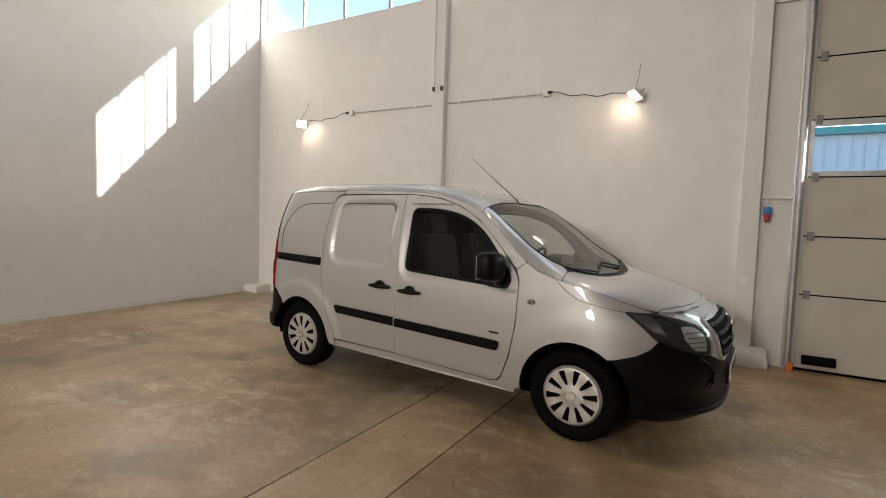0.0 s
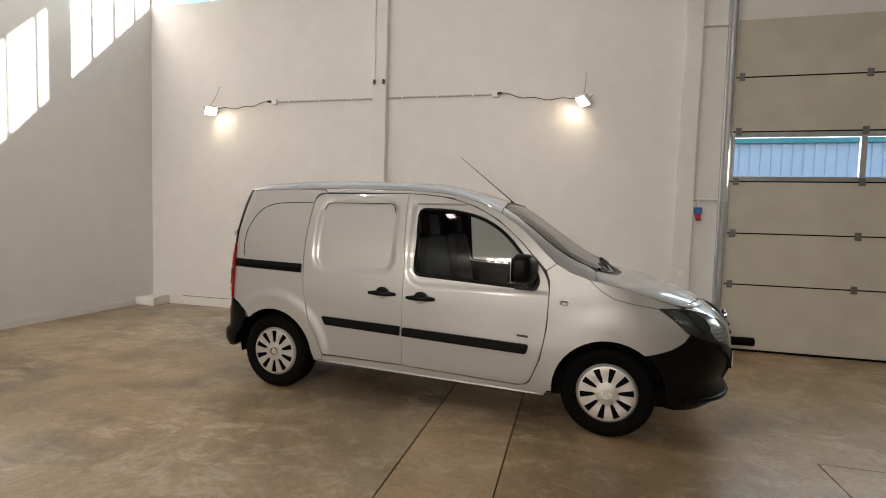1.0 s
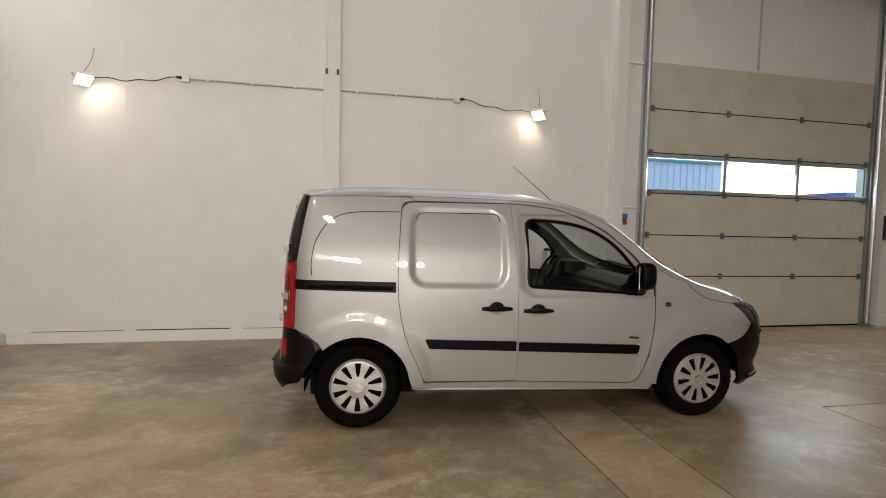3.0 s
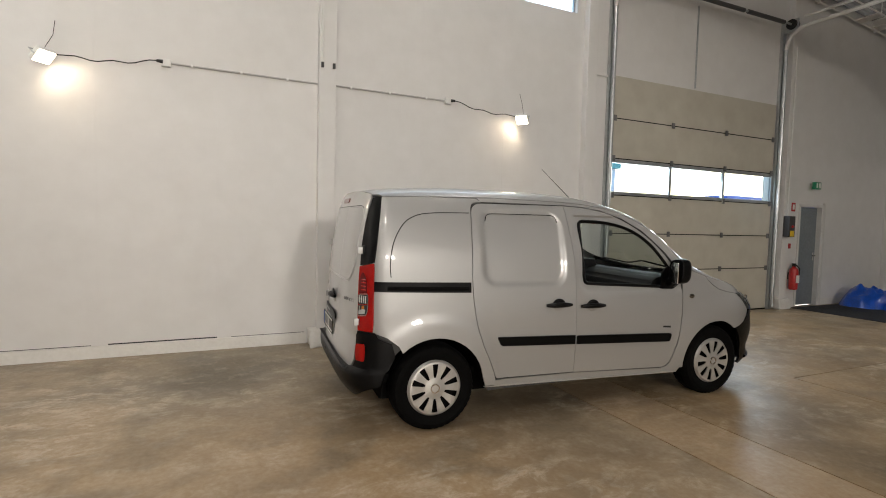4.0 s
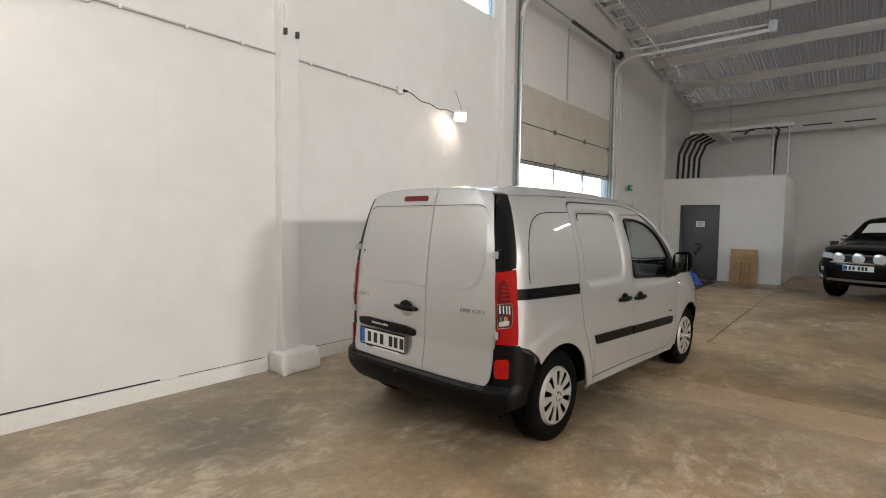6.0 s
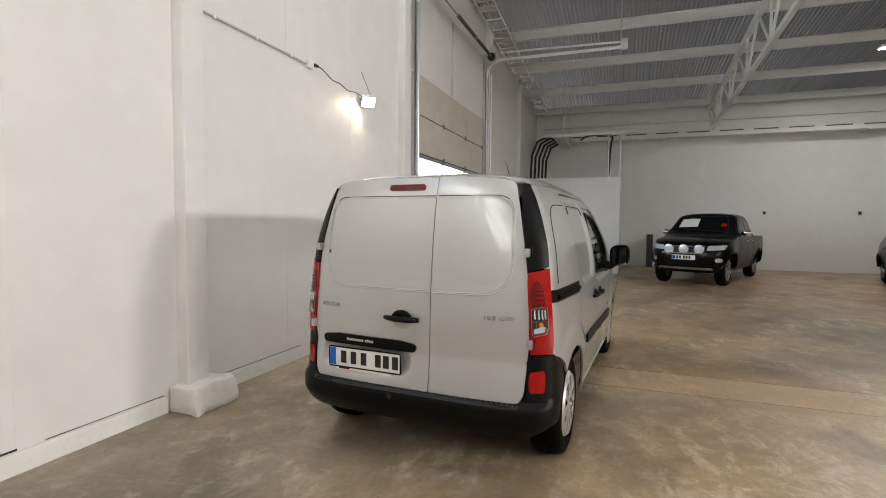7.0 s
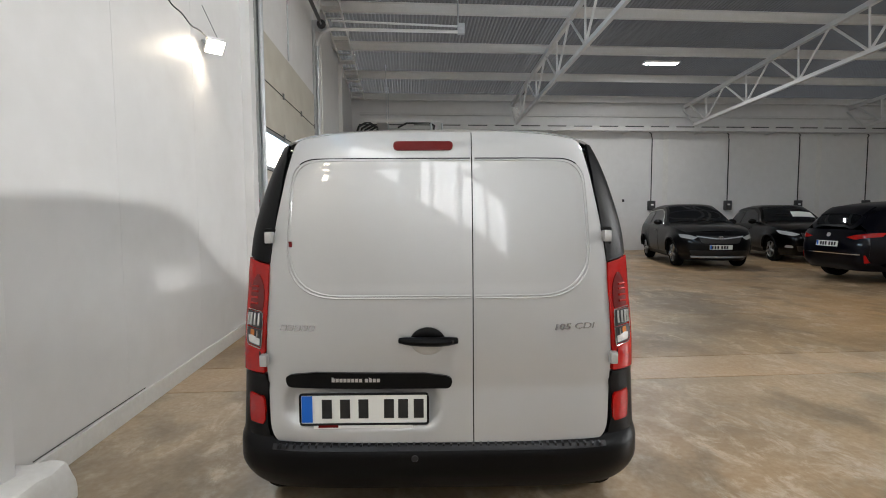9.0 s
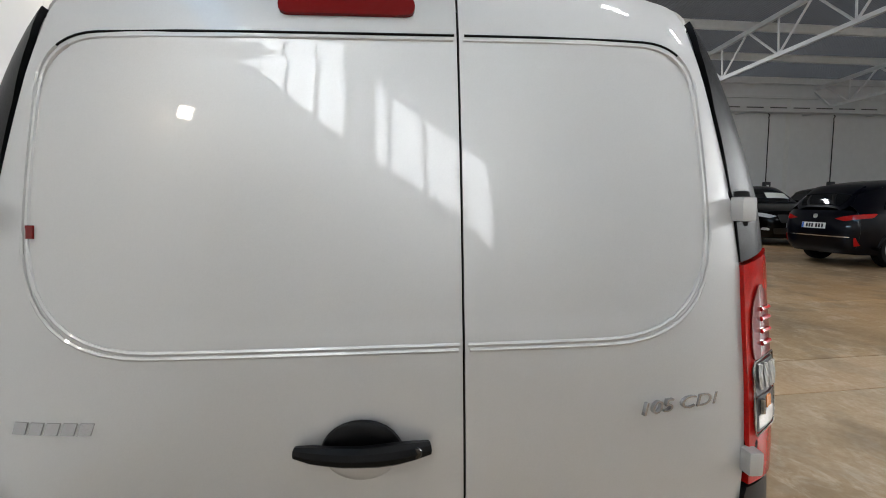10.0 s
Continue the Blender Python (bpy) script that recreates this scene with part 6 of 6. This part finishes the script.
def alloy_wheel(parent, m, r, width=0.22, spokes=5):
    w = new("wheel")
    w.parent = parent
    w.matrix_local = m
    h, c = width / 2, r * 0.66
    part("tyre", lathe([(c - 0.01, h - 0.02), (c + 0.02, h), (r - 0.03, h), (r, h - 0.04), (r, -h + 0.04), (r - 0.03, -h), (c + 0.02, -h), (c - 0.01, -h + 0.02)], 40), RUBBER, w)
    part("rim", lathe([(0.0, -h + 0.07), (c - 0.03, -h + 0.07), (c - 0.005, -h + 0.01), (c + 0.005, -h + 0.005), (c + 0.004, h - 0.03), (0.0, h - 0.04)], 40), INK, w)
    for k in range(spokes):
        a = k * math.tau / spokes
        d, s = Vector((math.cos(a), 0, math.sin(a))), Vector((-math.sin(a), 0, math.cos(a)))
        part("spoke", tube([d * 0.03 + Vector((0, -h + 0.012, 0)), d * c * 0.6 + s * 0.012 + Vector((0, -h + 0.006, 0)), d * c + s * 0.02 + Vector((0, -h + 0.016, 0))], [0.03, 0.026, 0.034], 6), ALLOY, w)
    part("rim_lip", lathe([(c - 0.012, -h + 0.012), (c - 0.004, -h - 0.001), (c + 0.006, -h + 0.003)], 40), ALLOY, w)


def make_car(name, label, category, at, paint, o):
    """A car from its curves. o: length data, shoulder and crown lines, half width, arches, glass fields, trim."""
    car = thing(name, label, category, "parked cars", at)
    wb, r = o["wheelbase"], o["wheel"]
    sh, cr, hw, fr, bk = o["shoulder"], o["crown"], o["half"], o["front"], o["back"]
    u0, u1 = wb - 0.35, 0.3

    def fl(u, z):
        w = hw(z)
        if u > u0:
            k = min(0.999, (u - u0) / (fr(z) - u0))
            w *= (1 - k ** 3.6) ** (1 / 3.6)
        if u < u1:
            k = min(0.999, (u1 - u) / (u1 - bk(z)))
            w *= (1 - k ** 5) ** 0.2
        for hub in (0.0, wb):
            d = math.hypot(u - hub, z - r)
            w += 0.022 * (1 - step01(r + 0.06, r + 0.22, d))
        return w

    def side_(s, out=0.0):
        return lambda u, z: Vector((u, s * (fl(u, z) + out), z))

    def top_(out=0.0):
        def f(u, y):
            zs = sh(u)
            k = min(1.0, abs(y) / fl(u, zs))
            return Vector((u, y, zs + (cr(u) - zs) * (1 - k ** 3) ** 0.6 + out))
        return f

    def end_(lead, out=0.0):
        def f(y, z):
            k = min(0.995, abs(y) / hw(z))
            if lead:
                return Vector((u0 + (fr(z) - u0) * (1 - k ** 3.6) ** (1 / 3.6) + out, y, z))
            return Vector((u1 - (u1 - bk(z)) * (1 - k ** 5) ** 0.2 - out, y, z))
        return f

    ra = r + 0.055
    ub, uf = o["side_u"]
    zl = o["sill"]
    mid = wb / 2
    for s in (-1, 1):
        outline = [(ub, zl + 0.12)] + arc(0, r, ra, 170, 10, 12) + [(ra + 0.03, zl), (wb - ra - 0.03, zl)] + arc(wb, r, ra, 170, 10, 12) + [(uf, zl + 0.12)] \
            + [(u, sh(u) - 0.002) for u in np.linspace(uf, ub, 46)]
        body = part("side_panel", sheet(outline, side_(s), 0.06, fold=0.01, centre=(mid, 0, 0.8)), paint, car)
        for gl in o["glass"]:
            part("side_window", sheet(rounded(gl, 3), side_(s, 0.006), 0.08, fold=0.006, centre=(mid, 0, 0.8)), TINT, body)
        if o.get("chrome"):
            line = o["glass"][0][3:] + o["glass"][0][2:3] + o["glass"][1][4:] + o["glass"][1][3:4] + o["glass"][1][2:3] + o["glass"][1][1:2]
            part("window_trim", tube([side_(s, 0.012)(p[0], p[1] + 0.015) for p in line], 0.011, 6), CHROME, body)
        for u in o["door_lines"]:
            part("door_seam", tube([side_(s, 0.0)(u + 0.04 * math.sin((z - 0.3) * 3), z) for z in np.linspace(zl + 0.08, o["belt"], 10)], 0.006, 5), INK, body)
        for u in o["handles"]:
            part("door_handle", tube([side_(s, 0.015)(u - 0.1, o["belt"] - 0.12), side_(s, 0.03)(u, o["belt"] - 0.12), side_(s, 0.015)(u + 0.1, o["belt"] - 0.12)], 0.013, 6), o.get("trim", paint), body)
        part("sill_trim", sheet([(ra + 0.02, zl - 0.02), (wb - ra - 0.02, zl - 0.02), (wb - ra - 0.02, zl + 0.1), (ra + 0.02, zl + 0.1)], side_(s, 0.008), 0.2, fold=0.02, centre=(mid, 0, 0.8)), BLACK_PLASTIC, car)
        for hub in (0.0, wb):
            part("arch_trim", tube([side_(s, 0.0)(hub + (ra + 0.02) * math.cos(a), r + (ra + 0.02) * math.sin(a)) for a in np.linspace(0.1, math.pi - 0.1, 18)], 0.026, 6), o["arch"], car)
            bm = bmesh.new()
            inner, outer = [], []
            for k in range(17):
                a = math.pi * k / 16
                p = (hub + (ra + 0.012) * math.cos(a), r + (ra + 0.012) * math.sin(a))
                inner.append(bm.verts.new((p[0], s * (hw(r) - 0.36), p[1])))
                outer.append(bm.verts.new((p[0], s * (fl(*p) - 0.02), p[1])))
            for k in range(16):
                bm.faces.new((inner[k], inner[k + 1], outer[k + 1], outer[k]))
            bm.faces.new(inner)
            part("wheel_housing", bm, DARK, car)
            alloy_wheel(car, Matrix.Translation((hub, s * (hw(r) - 0.12), r)) @ pose(0, 0, 0, 0, 20, 0 if s < 0 else 180), r, spokes=o.get("spokes", 5))
        mu, mz = o["mirror"]
        bm = bmesh.new()
        bmesh.ops.create_icosphere(bm, subdivisions=3, radius=1.0, matrix=Matrix.Translation((mu, s * (fl(mu, mz) + 0.12), mz + 0.05)) @ Matrix.Diagonal((0.08, 0.12, 0.08, 1)))
        mir = part("wing_mirror", bm, o.get("trim", paint), car)
        part("mirror_arm", tube([(mu, s * (fl(mu, mz) - 0.03), mz), (mu, s * (fl(mu, mz) + 0.08), mz + 0.03)], 0.025, 6), BLACK_PLASTIC, mir)
    for nm, u_a, u_b, inset, mt in o["tops"]:
        us = np.linspace(u_a, u_b, 24)
        field = [(u, fl(u, sh(u)) - inset) for u in us] + [(u, -fl(u, sh(u)) + inset) for u in us[::-1]]
        part(nm, sheet(field, top_(0.013 if mt is TINT else 0.0), 0.08, fold=0.004, centre=(mid, 0, 0.5)), mt, car)
    w = hw(0.7)
    front_z = o["front_z"]
    face = [(y, front_z[0]) for y in np.linspace(-0.86 * w, 0.86 * w, 9)] + [(0.93 * w, 0.5 * sum(front_z)), (0.86 * w, front_z[1] - 0.03), (0.5 * w, front_z[1]), (-0.5 * w, front_z[1]), (-0.86 * w, front_z[1] - 0.03), (-0.93 * w, 0.5 * sum(front_z))]
    ff = part("front_face", sheet(face, end_(True), 0.06, fold=0, centre=(mid, 0, 0.7)), paint, car)
    for nm, pts, mt, out in o["front_parts"]:
        for s in ((-1,) if nm == "plate_band" else (1, -1) if min(p[0] for p in pts) > 0 and nm != "plate_bar" else (1,)):
            part(nm, sheet(rounded([(s * p[0], *p[1:]) for p in pts], 4), end_(True, out), 0.05, fold=0.012, centre=(mid, 0, 0.7)), mt, ff)
    zb = o["back_z"]
    tailf = [(y, zb[0]) for y in np.linspace(-0.9 * w, 0.9 * w, 9)] + [(0.93 * w, 0.8), (0.86 * w, zb[1] - 0.1), (0.7 * w, zb[1]), (-0.7 * w, zb[1]), (-0.86 * w, zb[1] - 0.1), (-0.93 * w, 0.8)]
    tf = part("tail_face", sheet(tailf, end_(False), 0.06, fold=0, centre=(mid, 0, 0.7)), paint, car)
    for nm, pts, mt, out in o["back_parts"]:
        for s in ((1, -1) if min(p[0] for p in pts) > 0 and not nm.startswith("plate") else (1,)):
            part(nm, sheet(rounded([(s * p[0], *p[1:]) for p in pts], 4), end_(False, out), 0.05, fold=0.012, centre=(mid, 0, 0.7)), mt, tf)
    part("underbody", box((ub + 0.25, -0.6, zl - 0.02), (uf - 0.25, 0.6, zl + 0.2), 0.02), DARK, car)
    part("cabin_inside", box((0.2, -0.62, zl + 0.1), (wb - 0.45, 0.62, o["belt"] - 0.05), 0.05), DARK, car)
    return car, end_, top_


def plate_parts(z, w=0.26, h=0.055):
    return [("number_plate", [(-w, z - h), (w, z - h), (w, z + h), (-w, z + h)], PLATE_WHITE, 0.022), ("plate_band", [(w - 0.045, z - h + 0.006), (w - 0.006, z - h + 0.006), (w - 0.006, z + h - 0.006), (w - 0.045, z + h - 0.006)], PLATE_BLUE, 0.025),
            *[("plate_bar", [(x - 0.02, z - h + 0.018), (x + 0.02, z - h + 0.018), (x + 0.02, z + h - 0.018), (x - 0.02, z + h - 0.018)], INK, 0.0255) for x in (-0.2, -0.135, -0.07, 0.02, 0.08, 0.14)]]


def suv(width, height, front_parts, back_parts, trim=None):
    k = height / 1.61
    return dict(wheelbase=2.68, wheel=0.345, sill=0.24, belt=1.0 * k, side_u=(-0.72, 3.28),
                half=curve((0.2, 0.8 * width), (0.45, 0.9 * width), (0.75, 0.93 * width), (0.95, 0.915 * width), (1.05, 0.88 * width), (1.3, 0.76 * width), (1.5, 0.67 * width)),
                shoulder=curve((-0.85, 0.98 * k), (-0.7, 1.16 * k), (-0.5, 1.36 * k), (0.0, 1.48 * k), (0.7, 1.52 * k), (1.2, 1.505 * k), (1.6, 1.37 * k), (2.05, 1.09 * k), (2.2, 1.045 * k), (2.7, 1.0 * k), (3.1, 0.93 * k), (3.4, 0.84 * k), (3.6, 0.75 * k)),
                crown=curve((-0.85, 1.02 * k), (-0.7, 1.25 * k), (-0.45, 1.46 * k), (0.0, 1.57 * k), (0.6, 1.61 * k), (1.2, 1.59 * k), (1.6, 1.46 * k), (2.1, 1.18 * k), (2.3, 1.10 * k), (2.7, 1.06 * k), (3.1, 0.99 * k), (3.4, 0.89 * k), (3.6, 0.78 * k)),
                front=curve((0.2, 3.42), (0.4, 3.58), (0.6, 3.60), (0.8, 3.55), (0.95, 3.40), (1.05, 3.1)),
                back=curve((0.2, -0.72), (0.4, -0.86), (0.65, -0.88), (0.95, -0.84), (1.2, -0.72), (1.45, -0.45)),
                glass=[[(-0.35, 1.06 * k, 0.05), (0.45, 1.03 * k, 0.03), (0.45, 1.41 * k, 0.03), (-0.1, 1.39 * k, 0.1)], [(0.52, 1.03 * k, 0.03), (1.85, 1.04 * k, 0.06), (1.52, 1.33 * k, 0.1), (1.1, 1.44 * k, 0.08), (0.52, 1.43 * k, 0.03)]],
                door_lines=(0.5, 1.45), handles=(0.35, 1.3), mirror=(1.72, 1.06 * k), arch=BLACK_PLASTIC, trim=trim,
                tops=[("roof", -0.42, 1.22, 0.002, None), ("windscreen", 1.24, 2.2, 0.07, TINT), ("windscreen_pillar", 1.22, 2.24, 0.002, None), ("hood", 2.24, 3.34, 0.002, None), ("tail_window", -0.78, -0.44, 0.1, TINT), ("tail_pillar", -0.8, -0.42, 0.002, None)],
                front_z=(0.2, 0.93), back_z=(0.24, 1.05), front_parts=front_parts, back_parts=back_parts)


GREY_PAINT, BLACK_PAINT, BLUEBLACK = car_paint("graphite_paint", (0.006, 0.006, 0.0068)), car_paint("black_paint", (0.0012, 0.0012, 0.0015)), car_paint("blue_black_paint", (0.0012, 0.0014, 0.004))


def finish(o, paint):
    o["tops"] = [(a, b, c, d, e or paint) for a, b, c, d, e in o["tops"]]
    o["trim"] = o.get("trim") or paint
    return o


face_grey = [("grille", [(-0.42, 0.64, 0.05), (0.42, 0.64, 0.05), (0.52, 0.83, 0.03), (-0.52, 0.83, 0.03)], INK, 0.008), ("chrome_bar", [(-0.54, 0.80), (-0.1, 0.745), (0.1, 0.745), (0.54, 0.80), (0.54, 0.83), (0.1, 0.772), (-0.1, 0.772), (-0.54, 0.83)], LAMP_GLASS, 0.014),
             ("emblem", [(-0.06, 0.73, 0.05), (0.06, 0.73, 0.05), (0.06, 0.82, 0.05), (-0.06, 0.82, 0.05)], CHROME, 0.03),
             ("headlamp", [(0.52, 0.79, 0.02), (0.62, 0.73, 0.02), (0.84, 0.78, 0.02), (0.86, 0.86, 0.02), (0.7, 0.85, 0.02)], LAMP_GLASS, 0.008),
             ("air_intake", [(-0.62, 0.32, 0.05), (0.62, 0.32, 0.05), (0.7, 0.46, 0.05), (-0.7, 0.46, 0.05)], INK, 0.008), ("skid_trim", [(-0.62, 0.27), (0.62, 0.27), (0.64, 0.31), (-0.64, 0.31)], LAMP_GLASS, 0.02), *plate_parts(0.545)]
tail_plain = [("tail_lamp", [(0.5, 0.84, 0.02), (0.86, 0.80, 0.02), (0.86, 0.93, 0.02), (0.55, 0.92, 0.02)], RED_DARK, 0.008), *plate_parts(0.72)]
make_car("suv", "dark grey crossover car with chrome grille bar, parked", "car", pose(9.08, -3.86, 0, 0, 0, 167.5), GREY_PAINT, finish(dict(suv(1.0, 1.66, face_grey, tail_plain), chrome=True), GREY_PAINT))
face_black = [("grille", [(-0.38, 0.62, 0.05), (0.38, 0.62, 0.05), (0.45, 0.84, 0.03), (-0.45, 0.84, 0.03)], INK, 0.008), ("emblem", [(-0.05, 0.74, 0.05), (0.05, 0.74, 0.05), (0.05, 0.82, 0.05), (-0.05, 0.82, 0.05)], CHROME, 0.02),
              ("headlamp", [(0.46, 0.80, 0.03), (0.62, 0.75, 0.03), (0.83, 0.80, 0.03), (0.86, 0.90, 0.02), (0.65, 0.86, 0.03)], LAMP_GLASS, 0.008),
              ("fog_lamp", [(0.6, 0.42, 0.03), (0.76, 0.43, 0.03), (0.74, 0.50, 0.03), (0.62, 0.48, 0.03)], LAMP_GLASS, 0.008), ("air_intake", [(-0.5, 0.32, 0.05), (0.5, 0.32, 0.05), (0.55, 0.48, 0.05), (-0.55, 0.48, 0.05)], INK, 0.008), *plate_parts(0.56)]
car2, e2, t2 = make_car("suv", "black crossover car with a paper behind the windscreen, parked", "car", pose(9.95, -7.41, 0, 0, 0, 165), BLACK_PAINT, finish(suv(0.98, 1.64, face_black, tail_plain), BLACK_PAINT))
part("paper", sheet([(1.75, 0.05), (2.0, 0.02), (2.0, 0.62), (1.75, 0.6)], t2(0.02), 0.1, fold=0.002), SIGN_WHITE, car2)
tail_rich = [("tail_lamp", [(0.42, 0.90, 0.02), (0.6, 0.86, 0.03), (0.88, 0.92, 0.02), (0.88, 1.0, 0.02), (0.6, 0.95, 0.03)], RED_LENS, 0.012), ("reflector", [(0.74, 0.40), (0.80, 0.42), (0.77, 0.56), (0.75, 0.56)], RED_LENS, 0.012),
             ("chrome_bar", [(-0.7, 0.56), (0.7, 0.56), (0.7, 0.575), (-0.7, 0.575)], CHROME, 0.012), ("emblem", [(-0.05, 0.90, 0.04), (0.05, 0.90, 0.04), (0.05, 0.98, 0.04), (-0.05, 0.98, 0.04)], CHROME, 0.014), *plate_parts(0.76)]
car3, e3, t3 = make_car("suv", "blue-black crossover car with its tail lamps to the hall, parked", "car", pose(3.53, -4.92, 0, 0, 0, -91), BLUEBLACK, finish(suv(1.0, 1.62, face_black, tail_rich), BLUEBLACK))
part("roof_spoiler", sheet([(-0.62, -0.5), (-0.62, 0.5), (-0.36, 0.52), (-0.36, -0.52)], t3(0.03), 0.1, fold=0.03), BLUEBLACK, car3)
make_car("suv", "black estate car parked beside the far wall", "car", pose(9.9, -10.6, 0, 0, 0, 165), BLACK_PAINT, finish(suv(0.98, 1.6, face_black, tail_plain), BLACK_PAINT))

# pick-up with three round driving lamps
pick = dict(wheelbase=3.0, wheel=0.375, sill=0.36, belt=1.18, side_u=(-1.0, 3.5),
            half=curve((0.25, 0.74), (0.5, 0.85), (0.8, 0.895), (1.05, 0.885), (1.18, 0.86), (1.4, 0.78), (1.65, 0.70)),
            shoulder=curve((-1.2, 1.16), (0.6, 1.19), (0.68, 1.25), (0.78, 1.55), (0.95, 1.66), (1.4, 1.69), (1.75, 1.66), (2.1, 1.42), (2.4, 1.19), (2.6, 1.13), (3.2, 1.07), (3.5, 0.98), (3.7, 0.85)),
            crown=curve((-1.2, 1.14), (0.6, 1.17), (0.68, 1.27), (0.78, 1.63), (0.95, 1.75), (1.4, 1.78), (1.75, 1.75), (2.1, 1.51), (2.45, 1.26), (2.65, 1.19), (3.2, 1.13), (3.5, 1.04), (3.7, 0.9)),
            front=curve((0.3, 3.62), (0.5, 3.74), (0.7, 3.76), (0.9, 3.70), (1.05, 3.55), (1.15, 3.3)), back=curve((0.3, -1.2), (1.2, -1.22)),
            glass=[[(0.85, 1.22, 0.03), (1.38, 1.21, 0.02), (1.38, 1.58, 0.02), (0.95, 1.56, 0.08)], [(1.44, 1.21, 0.02), (2.2, 1.2, 0.06), (1.9, 1.48, 0.1), (1.62, 1.58, 0.06), (1.44, 1.58, 0.02)]],
            door_lines=(0.72, 1.41, 2.25), handles=(0.9, 1.6), mirror=(2.05, 1.22), arch=BLACK_PAINT, trim=CHROME, spokes=6,
            tops=[("roof", 0.95, 1.77, 0.002, None), ("windscreen", 1.79, 2.42, 0.06, TINT), ("windscreen_pillar", 1.77, 2.46, 0.002, None), ("hood", 2.46, 3.5, 0.002, None), ("bed_cover", -1.15, 0.66, 0.03, BLACK_PLASTIC), ("cab_back", 0.67, 0.95, 0.002, None)],
            front_z=(0.33, 1.05), back_z=(0.38, 1.14),
            front_parts=[("grille", [(-0.4, 0.78, 0.03), (0.4, 0.78, 0.03), (0.46, 0.97, 0.03), (-0.46, 0.97, 0.03)], INK, 0.01), ("chrome_bar", [(-0.44, 0.93), (0.44, 0.93), (0.45, 0.965), (-0.45, 0.965)], CHROME, 0.016),
                         ("headlamp", [(0.48, 0.86, 0.03), (0.8, 0.88, 0.03), (0.84, 0.99, 0.03), (0.5, 0.97, 0.02)], LAMP_GLASS, 0.01), ("fog_lamp", [(0.66, 0.59, 0.04), (0.78, 0.59, 0.04), (0.78, 0.68, 0.04), (0.66, 0.68, 0.04)], LAMP_GLASS, 0.014),
                         ("skid_bar", [(-0.62, 0.40, 0.02), (0.62, 0.40, 0.02), (0.58, 0.45, 0.02), (-0.58, 0.45, 0.02)], ALLOY, 0.03), *plate_parts(0.69)],
            back_parts=[("tail_lamp", [(0.7, 0.75, 0.02), (0.84, 0.75, 0.02), (0.84, 1.05, 0.02), (0.7, 1.05, 0.02)], RED_DARK, 0.008), *plate_parts(0.7)])
pk, ep, tp = make_car("pickup_truck", "black pick-up truck with three round driving lamps on its front, parked", "pickup", pose(9.79, 0.58, 0, 0, 0, 158), BLACK_PAINT, finish(pick, BLACK_PAINT))
for y in (-0.34, 0.0, 0.34):
    c = ep(True, 0.06)(y, 0.885)
    dl = part("driving_lamp", lathe([(0.0, 0.05), (0.09, 0.045), (0.112, 0.0), (0.115, -0.012), (0.108, -0.02)], 28, m=Matrix.Translation(c) @ pose(0, 0, 0, 0, 0, 90)), CHROME, pk)
    part("lamp_lens", lathe([(0.0, -0.028), (0.07, -0.026), (0.106, -0.019)], 28, m=Matrix.Translation(c) @ pose(0, 0, 0, 0, 0, 90)), LAMP_GLASS, dl)
part("lamp_bar", tube([ep(True, 0.03)(y, 0.79) for y in np.linspace(-0.5, 0.5, 9)], 0.02, 8), CHROME, pk)
part("paper", sheet([(1.98, -0.55), (2.25, -0.58), (2.25, -0.12), (1.98, -0.12)], tp(0.02), 0.1, fold=0.002), SIGN_WHITE, pk)
part("red_sticker", sheet([(2.12, 0.42), (2.22, 0.42), (2.22, 0.54), (2.12, 0.54)], tp(0.02), 0.1, fold=0.002), RED_LENS, pk)
